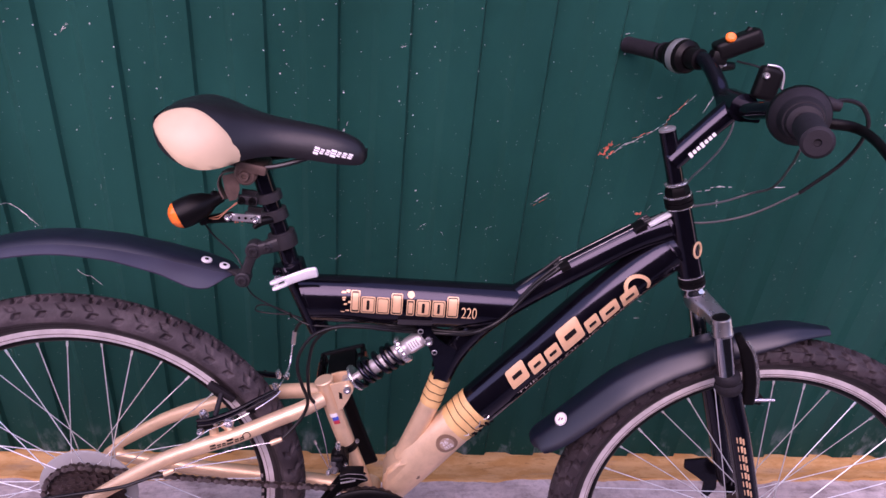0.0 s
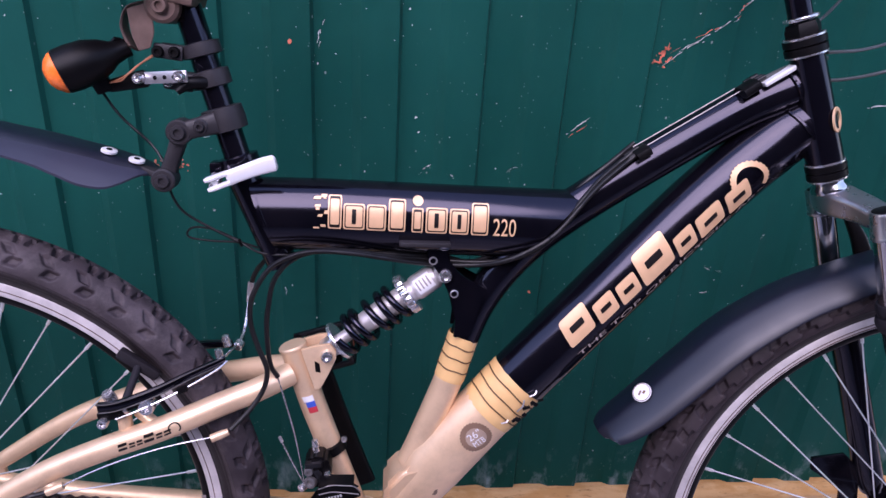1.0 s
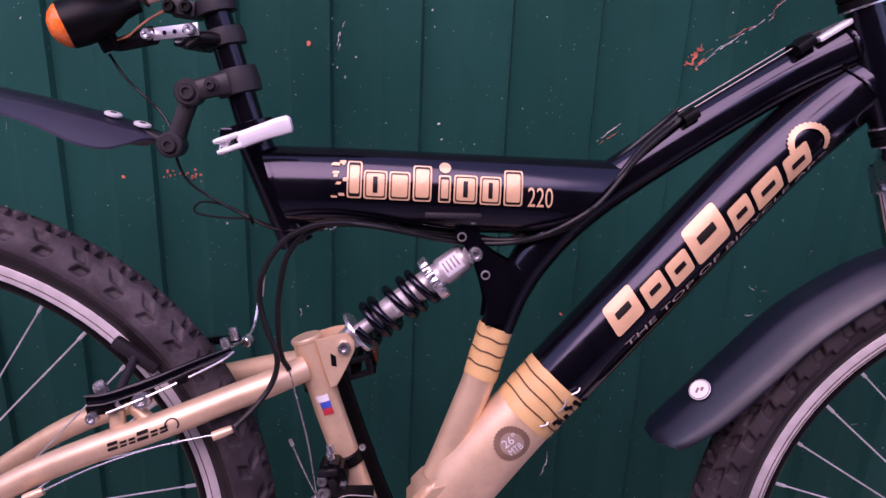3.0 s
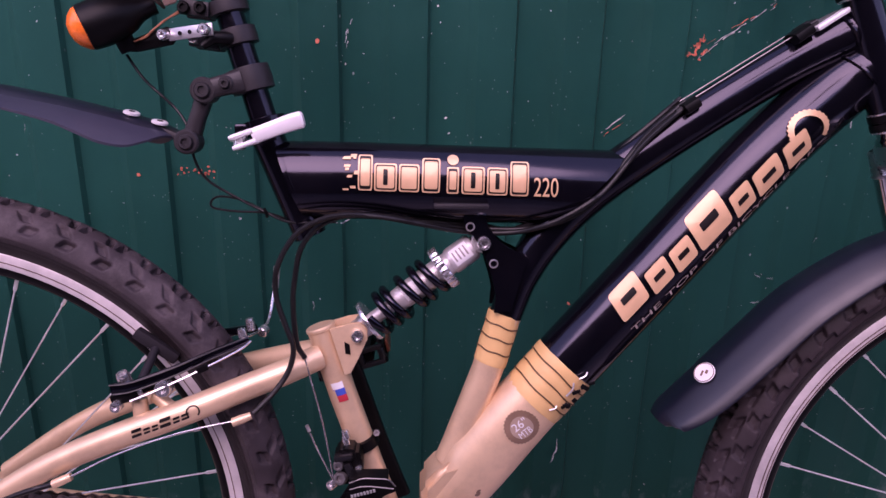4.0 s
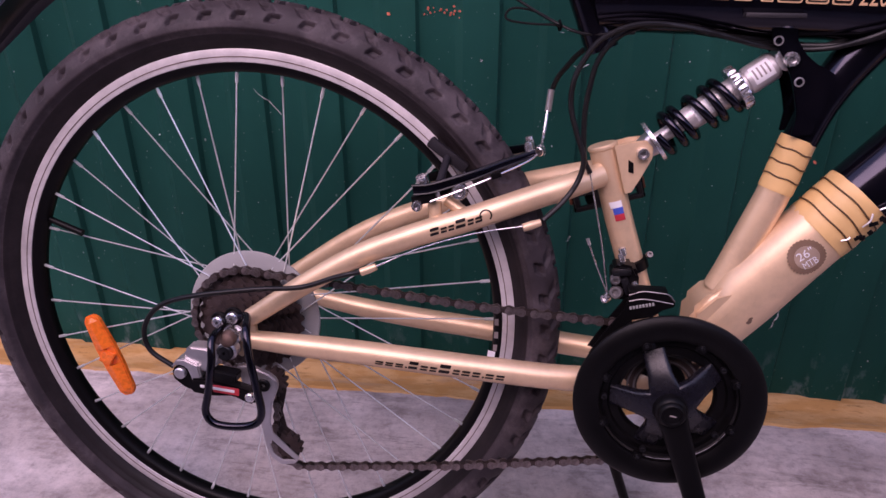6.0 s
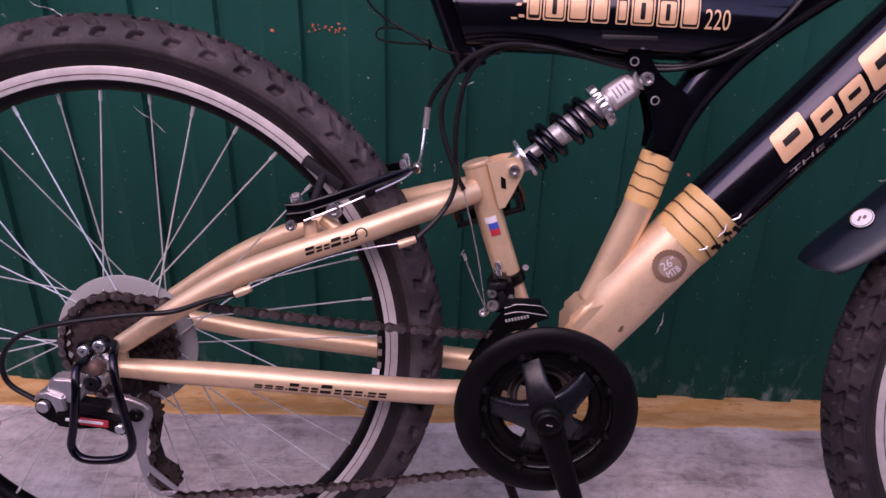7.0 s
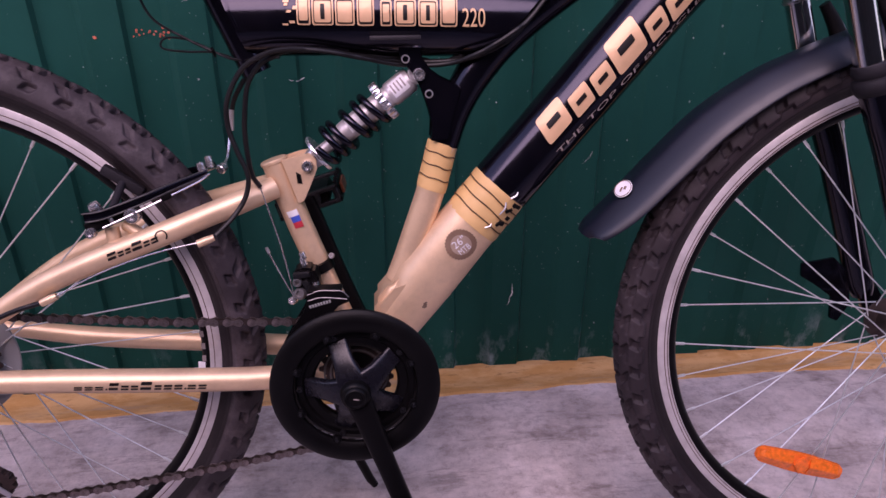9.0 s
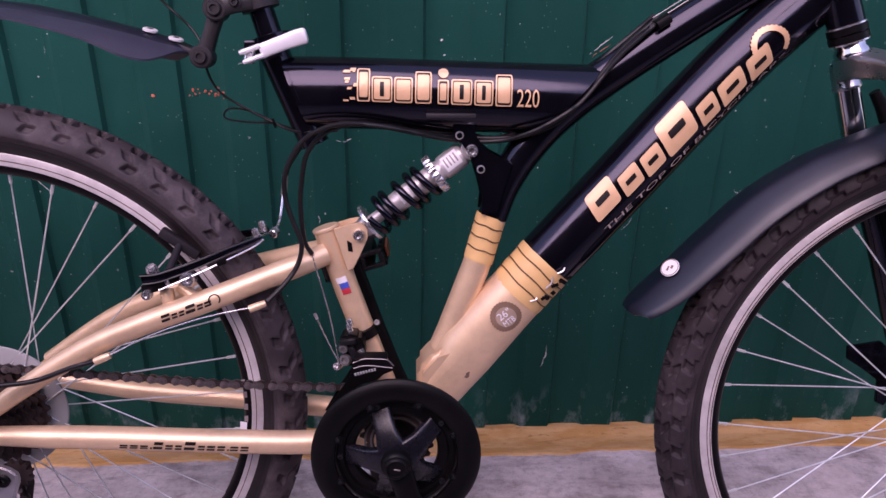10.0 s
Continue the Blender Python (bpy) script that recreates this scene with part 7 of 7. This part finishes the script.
def pad(bm, surf, u, v, w, h, slant, hole=0.0, lift=0.0010, square=5.0, n=32):
    """A rounded slanting tile on a surface, solid or with a like-shaped hole."""
    def at(k, f):
        a = 2 * math.pi * (k % n) / n
        c, q = math.cos(a), math.sin(a)
        x = math.copysign(abs(c) ** (2 / square), c) * 0.5 * f
        y = math.copysign(abs(q) ** (2 / square), q) * 0.5 * f
        return surf(u + w * (0.5 + x) + slant * h * (0.5 + y), v + h * (0.5 + y), lift)

    levels = [hole, hole + (1 - hole) * 0.5, 1.0] if hole else [0.02, 0.35, 0.7, 1.0]
    rings = [[bm.verts.new(at(k, f)) for k in range(n)] for f in levels]
    for a, b in zip(rings, rings[1:]):
        for k in range(n):
            bm.faces.new((a[k], a[(k + 1) % n], b[(k + 1) % n], b[k]))
    if not hole:
        bm.faces.new(rings[0])


# model mark on the main tube: rounded gold tiles with a dark inner line
row = [(0.4005, 0.0130, 0.0300, 0), (0.4150, 0.0205, 0.0225, 1), (0.4372, 0.0185, 0.0225, 0), (0.4580, 0.0165, 0.0290, 0), (0.4805, 0.0110, 0.0215, 0), (0.4940, 0.0210, 0.0225, 1), (0.5172, 0.0190, 0.0225, 1), (0.5385, 0.0170, 0.0290, 0)]
for u, w, h, ring in row:
    v = -0.0055 - 0.005 * (u - 0.40)
    bm = bmesh.new()
    pad(bm, main_surf, u, v, w, h, 0.02, 0.0, 0.0009, 11.0)
    tile = part("mark_tile", bm, DECAL, main_tube)
    bm = bmesh.new()
    e = 0.0014
    pad(bm, main_surf, u + e, v + e, w - 2 * e, h - 2 * e, 0.02, 1 - 0.0018 / min(w - 2 * e, h - 2 * e), 0.0013, 11.0)
    if ring:
        pad(bm, main_surf, u + w * 0.40, v + h * 0.22, w * 0.20, h * 0.56, 0.02, 0.0, 0.0013, 11.0, 20)
    part("mark_line", bm, DECAL_DARK, main_tube)
bm = bmesh.new()
ring_patch(bm, main_surf, 0.4865, 0.0225, 0.0, 0.0052, 18)
part("mark_dot", bm, DECAL, main_tube)
bm = bmesh.new()
rng = random.Random(3)
for k in range(12):
    u, v = 0.3865 + rng.random() * 0.011, -0.006 + rng.random() * 0.030
    patch(bm, main_surf, u, u + rng.uniform(0.002, 0.006), v, v + rng.uniform(0.001, 0.003), rng.uniform(-0.6, 0.6), 1, 2)
tagged(part("mark_ornament", bm, DECAL, main_tube), kind="stuff")
part("number_print", lettering("220", main_surf, 0.5605, -0.0060, 0.0155, width=0.0225), DECAL, main_tube, "gold number print")

# brand mark on the down tube: slanting gold blocks and a cog ring
row = [(0.0680, 0.0350, 0.0265), (0.1075, 0.0262, 0.0195), (0.1375, 0.0255, 0.0195), (0.1665, 0.0410, 0.0320), (0.2115, 0.0245, 0.0205), (0.2395, 0.0320, 0.0210), (0.2760, 0.0290, 0.0215)]
for u, w, h in row:
    bm = bmesh.new()
    v = -0.0025 - 0.080 * (u - 0.07)
    pad(bm, down_surf, u, v, w, h, 0.30, 0.0, 0.0010, 10.0)
    part("mark_tile", bm, DECAL, down_tube)
    bm = bmesh.new()
    pad(bm, down_surf, u + w * 0.24 + 0.30 * h * 0.40, v + h * 0.40, w * 0.52, h * 0.22, 0.30, 0.0, 0.0014, 10.0, 20)
    part("mark_slot", bm, DECAL_DARK, down_tube)
bm = bmesh.new()
ring_patch(bm, down_surf, 0.3120, -0.0035, 0.0140, 0.0190, 44, -60, 215, 1)
part("cog_ring", bm, DECAL, down_tube, "gold cog ring")
part("slogan", lettering("THE TOP OF BICYCLE ART", down_surf, 0.0665, -0.0155, 0.0052, 0.25, -0.046, 0.2560), SLOGAN, down_tube, "small grey slogan")

# round badge on the gold foot
bm = bmesh.new()
ring_patch(bm, foot_surf, 0.0735, -0.0005, 0.0, 0.0165, 60, teeth=1)
badge = part("wheel_size_badge", bm, BROWN_PRINT, down_gold, "round brown badge with white figures")
bm = bmesh.new()
ring_patch(bm, lambda a, b: foot_surf(a, b, 0.0013), 0.0735, -0.0005, 0.0, 0.0112, 40)
part("badge_disc", bm, mat("badge_tan", (0.36, 0.26, 0.19), 0.45), down_gold)


def badge_surf(u, v):
    c, s = math.cos(radians(38)), math.sin(radians(38))
    # upright on the badge, leaning with the tube
    a, b = u * c - v * s, u * s + v * c
    p = foot_surf(0.0735, -0.0005, 0.0016)
    return p + Vector((a, 0.0, b))


part("badge_figures", lettering('26"', badge_surf, -0.0075, 0.0004, 0.0085, width=0.0150), WHITE, down_gold, "white figures")
part("badge_letters", lettering("MTB", badge_surf, -0.0070, -0.0090, 0.0070, width=0.0140), WHITE, down_gold, "white letters")
bm = bmesh.new()
for u, v, r in ((0.1500, -0.0170, 0.0030), (0.1478, -0.0150, 0.0024), (0.1520, -0.0182, 0.0020)):
    pad(bm, foot_surf, u, v, r * 2.0, r * 1.3, 0.5, 0.0, 0.0010 + 0.02 * r, 2.3, 14)
part("foot_stain", bm, BROWN_PRINT, down_gold)

# flag sticker on the pivot tube
pv0, pvd = Vector((0.3625, 0, 0.532)), Vector((0.0685, 0, -0.204)).normalized()
pvn = Vector((-pvd.z, 0, pvd.x))


def pivot_surf(u, v, lift=0.0006):
    f = v / 0.0138
    return pv0 + pvd * u + pvn * ((0.0138 + lift) * math.sin(f)) + Vector((0, -(0.0138 + lift) * math.cos(f), 0))


for k, m in enumerate((WHITE, BLUE_PRINT, RED_PRINT)):
    bm = bmesh.new()
    patch(bm, pivot_surf, 0.0525 + 0.0068 * k, 0.0525 + 0.0068 * (k + 1), -0.0095, 0.0040, 0, 2, 6)
    part("flag_stripe", bm, m, pivot)

# dark block marks on the stays
def stay_surf_on(path, r):
    pts = [Vector(p) for p in path]
    d = np.concatenate(([0], np.cumsum([(b - a).length for a, b in zip(pts, pts[1:])])))

    def surf(u, v, lift=0.0007):
        p = Vector([float(np.interp(u, d, [q[i] for q in pts])) for i in range(3)])
        e = Vector([float(np.interp(u + 0.004, d, [q[i] for q in pts])) for i in range(3)])
        t = (e - p).normalized()
        if t.x < 0:
            t = -t
        side = Vector((0, -1, 0))
        side = (side - side.dot(t) * t).normalized()
        up = Vector((-t.z, 0, t.x)).normalized()
        f = v / r
        return p + side * ((r + lift) * math.cos(f)) + up * ((r + lift) * math.sin(f))
    return surf


ss = stay_surf_on(stay_near[::-1], 0.0121)
bm = bmesh.new()
u0 = 0.212
row = [(u0, 0.0100, 0.0078), (u0 + 0.0108, 0.0066, 0.0056), (u0 + 0.0182, 0.0062, 0.0056), (u0 + 0.0252, 0.0105, 0.0090), (u0 + 0.0365, 0.0062, 0.0058), (u0 + 0.0433, 0.0078, 0.0058)]
for u, w, h in row:
    pad(bm, ss, u, -0.0030, w * 0.88, h * 0.34, 0.25, 0.0, 0.0007, 10.0, 16)
    pad(bm, ss, u + 0.25 * h * 0.55, -0.0030 + h * 0.55, w * 0.88, h * 0.34, 0.25, 0.0, 0.0007, 10.0, 16)
ring_patch(bm, ss, u0 + 0.0545, 0.0010, 0.0044, 0.0058, 24, -60, 215)
tagged(part("stay_mark", bm, DECAL_DARK, stays[0]), "small dark printed block mark", kind="stuff")
cs = stay_surf_on(smooth(chain_near, 4), 0.0126)
bm = bmesh.new()
u = 0.136
for w, h in [(0.0090, 0.0048)] * 3 + [(0.0022, 0.0022), (0.0105, 0.0092), (0.0086, 0.0062), (0.0080, 0.0062), (0.0125, 0.0104), (0.0080, 0.0064), (0.0095, 0.0064), (0.0090, 0.0064), (0.0022, 0.0022), (0.0095, 0.0062), (0.0095, 0.0062)]:
    for f in (0.0, 0.55) if w > 0.005 else (0.0,):
        pad(bm, cs, u + 0.2 * h * f, -0.0040 + h * f, w * 0.88, h * 0.34 if w > 0.005 else h, 0.2, 0.0, 0.0007, 10.0, 16)
    u += w * 1.08 + 0.0006
tagged(part("stay_mark", bm, DECAL_DARK, stays[2]), "dark printed block mark along the chain stay", kind="stuff")
# head badge and stem print
bm = bmesh.new()
disc(bm, steer(0.31) + Vector((0.62, -0.72, 0.22)).normalized() * 0.0168, (0.62, -0.72, 0.22), 0.0125, 0.0016, 32, 0.0003, 0.0088)
part("head_mark", bm, DECAL, head_tube, "gold ring mark")
bm = bmesh.new()
for k in range(7):
    p = Vector((-0.231, 0, 0.603)).lerp(Vector((-0.206, 0, 0.633)), k / 6)
    hgt = 0.0075 if k in (0, 3) else 0.0052
    box(bm, p + Vector((0.004, -0.0146, -0.004)), (0.0046, 0.0010, hgt), Matrix.Rotation(radians(-48), 4, "Y"), 0.0002, 1)
part("stem_print", bm, WHITE, stem, "white print")

# ---- chips and scratches on the fence: bare orange primer and pale scuffs ----
FLAKE = mat("orange_primer", (0.50, 0.14, 0.08), 0.7, 0, 0.45, 90)
SCUFF = mat("pale_scuff", (0.42, 0.47, 0.45), 0.8, 0, 0.5, 90)
rng = random.Random(21)


def fence_depth(x):
    """How deep the sheet lies at x."""
    t = (x - 0.361) % 0.1195
    return float(np.interp(t, [0, 0.004, 0.007, 0.052, 0.056, 0.068, 0.1195], [0, 0.009, 0.010, 0.010, 0.009, 0, 0]))


def flake(bm, x, z, size, turn=0.0, long=1.0):
    """An irregular chip, stretched along its own direction."""
    n = rng.randint(6, 10)
    y = FENCE_Y + fence_depth(x) - 0.0022
    c, q = math.cos(turn), math.sin(turn)
    ring = []
    for k in range(n):
        a = 2 * math.pi * k / n
        u, w = size * long * rng.uniform(0.5, 1.1) * math.cos(a), size * rng.uniform(0.5, 1.1) * math.sin(a)
        ring.append(bm.verts.new((x + u * c - w * q, y, z + u * q + w * c)))
    bm.faces.new(ring)


def streak(bm, pts, size, gaps=0.25, fray=1):
    """A scratched line: thin wandering ribbons that swell, taper and break off."""
    curve = [Vector(p) for p in smooth([(x, 0, z) for x, z in pts], 14 if len(pts) > 2 else 8)]
    for strand in range(fray):
        drift = rng.uniform(-1, 1) * size * 1.6 * (strand > 0)
        rows, alive = [], True
        for k, p in enumerate(curve):
            t = (curve[min(k + 1, len(curve) - 1)] - curve[max(k - 1, 0)]).normalized()
            n = Vector((-t.z, 0, t.x))
            if rng.random() < 0.3:
                alive = rng.random() > gaps + 0.18 * strand
            drift += rng.uniform(-0.35, 0.35) * size
            w = size * rng.uniform(0.25, 1.0) * (0.6 if strand else 1.0) * min(1.0, 0.25 + 3 * min(k, len(curve) - 1 - k) / len(curve))
            y = FENCE_Y + fence_depth(p.x) - 0.0022
            q = p + n * drift
            row = [bm.verts.new((q.x + n.x * e * w, y, q.z + n.z * e * w)) for e in (-0.5, 0.5)]
            if alive and rows:
                bm.faces.new((rows[-1][0], rows[-1][1], row[1], row[0]))
            rows = [row] if alive else []
    bmesh.ops.delete(bm, geom=[v for v in bm.verts if not v.link_faces], context="VERTS")


def chips(name, build, material, label):
    bm = bmesh.new()
    bm.faces.ensure_lookup_table()
    build(bm)
    bmesh.ops.recalc_face_normals(bm, faces=bm.faces)
    tagged(part(name, bm, material, fence, label), kind="stuff")


def orange(bm):
    streak(bm, [(0.846, 0.774), (0.855, 0.784), (0.866, 0.790), (0.872, 0.793)], 0.0075, 0.05, 3)
    streak(bm, [(0.868, 0.792), (0.905, 0.818), (0.934, 0.836), (0.958, 0.855)], 0.0022, 0.3, 2)
    streak(bm, [(0.955, 0.853), (0.972, 0.868), (0.990, 0.892)], 0.0030, 0.3, 2)
    for x, z, w in ((0.704, 0.406, 0.0022), (0.334, 0.785, 0.0028), (0.084, 0.602, 0.0024), (0.944, 0.661, 0.0032), (0.951, 0.662, 0.0030)):
        flake(bm, x, z, w, rng.uniform(0, 3), 1.7)
    streak(bm, [(0.737, 0.662), (0.748, 0.673), (0.762, 0.684)], 0.0014, 0.3, 1)
    for k in range(22):
        flake(bm, rng.uniform(0.130, 0.188), rng.gauss(0.606, 0.004), rng.uniform(0.0007, 0.0021), rng.uniform(0, 3.1), 1.3)


def pale(bm):
    streak(bm, [(0.732, 0.667), (0.748, 0.678), (0.765, 0.694)], 0.0018, 0.2, 2)
    streak(bm, [(0.704, 0.166), (0.706, 0.148), (0.703, 0.133), (0.697, 0.120)], 0.0026, 0.0)
    streak(bm, [(0.371, 0.776), (0.375, 0.798), (0.384, 0.812)], 0.0020, 0.3, 2)
    streak(bm, [(0.862, 0.772), (0.905, 0.808), (0.945, 0.838), (0.985, 0.872), (1.005, 0.900)], 0.0022, 0.35, 3)
    streak(bm, [(0.98, 0.70), (1.02, 0.709)], 0.0022, 0.4, 2)
    streak(bm, [(1.05, 0.713), (1.10, 0.722), (1.15, 0.718)], 0.0024, 0.4, 2)
    streak(bm, [(1.19, 0.724), (1.26, 0.73)], 0.0020, 0.4, 2)
    streak(bm, [(-0.25, 0.632), (-0.215, 0.612), (-0.187, 0.576)], 0.0028, 0.05)
    streak(bm, [(-0.130, 0.49), (-0.093, 0.447)], 0.0028, 0.05)
    streak(bm, [(1.02, 0.87), (1.03, 0.91)], 0.0024, 0.2, 2)
    for k in range(560):
        x, z = rng.uniform(-0.6, 1.6), rng.uniform(0.05, 1.25)
        flake(bm, x, z, rng.uniform(0.0003, 0.0010), rng.uniform(0, 3.1), rng.uniform(1.0, 1.8))
    for k in range(70):
        x, z = rng.uniform(-0.6, 1.6), rng.uniform(0.05, 1.25)
        flake(bm, x, z, rng.choice((0.0009, 0.0011, 0.0014, 0.0018)), rng.uniform(0, 3.1), rng.uniform(1.0, 1.8))
    # spatter, thickest high up behind the saddle
    for k in range(120):
        x, z = rng.gauss(0.10, 0.30), rng.gauss(0.95, 0.16)
        flake(bm, x, z, rng.choice((0.0006, 0.0008, 0.0010, 0.0014)), rng.uniform(0, 3.1), rng.uniform(1.0, 1.6))
    for k in range(44):
        x, z, a, l = rng.uniform(-0.5, 1.5), rng.uniform(0.2, 1.2), rng.uniform(-0.4, 1.8), rng.uniform(0.006, 0.030)
        b = a + rng.uniform(-0.6, 0.6)
        m = (x + 0.5 * l * math.cos(a), z + 0.5 * l * math.sin(a))
        streak(bm, [(x, z), m, (m[0] + 0.5 * l * math.cos(b), m[1] + 0.5 * l * math.sin(b))], rng.uniform(0.0008, 0.0020), 0.35, rng.choice((1, 1, 2)))


chips("paint_chip", orange, FLAKE, "bare orange primer where the paint has chipped")
chips("pale_scuff", pale, SCUFF, "pale specks and scratches in the paint")
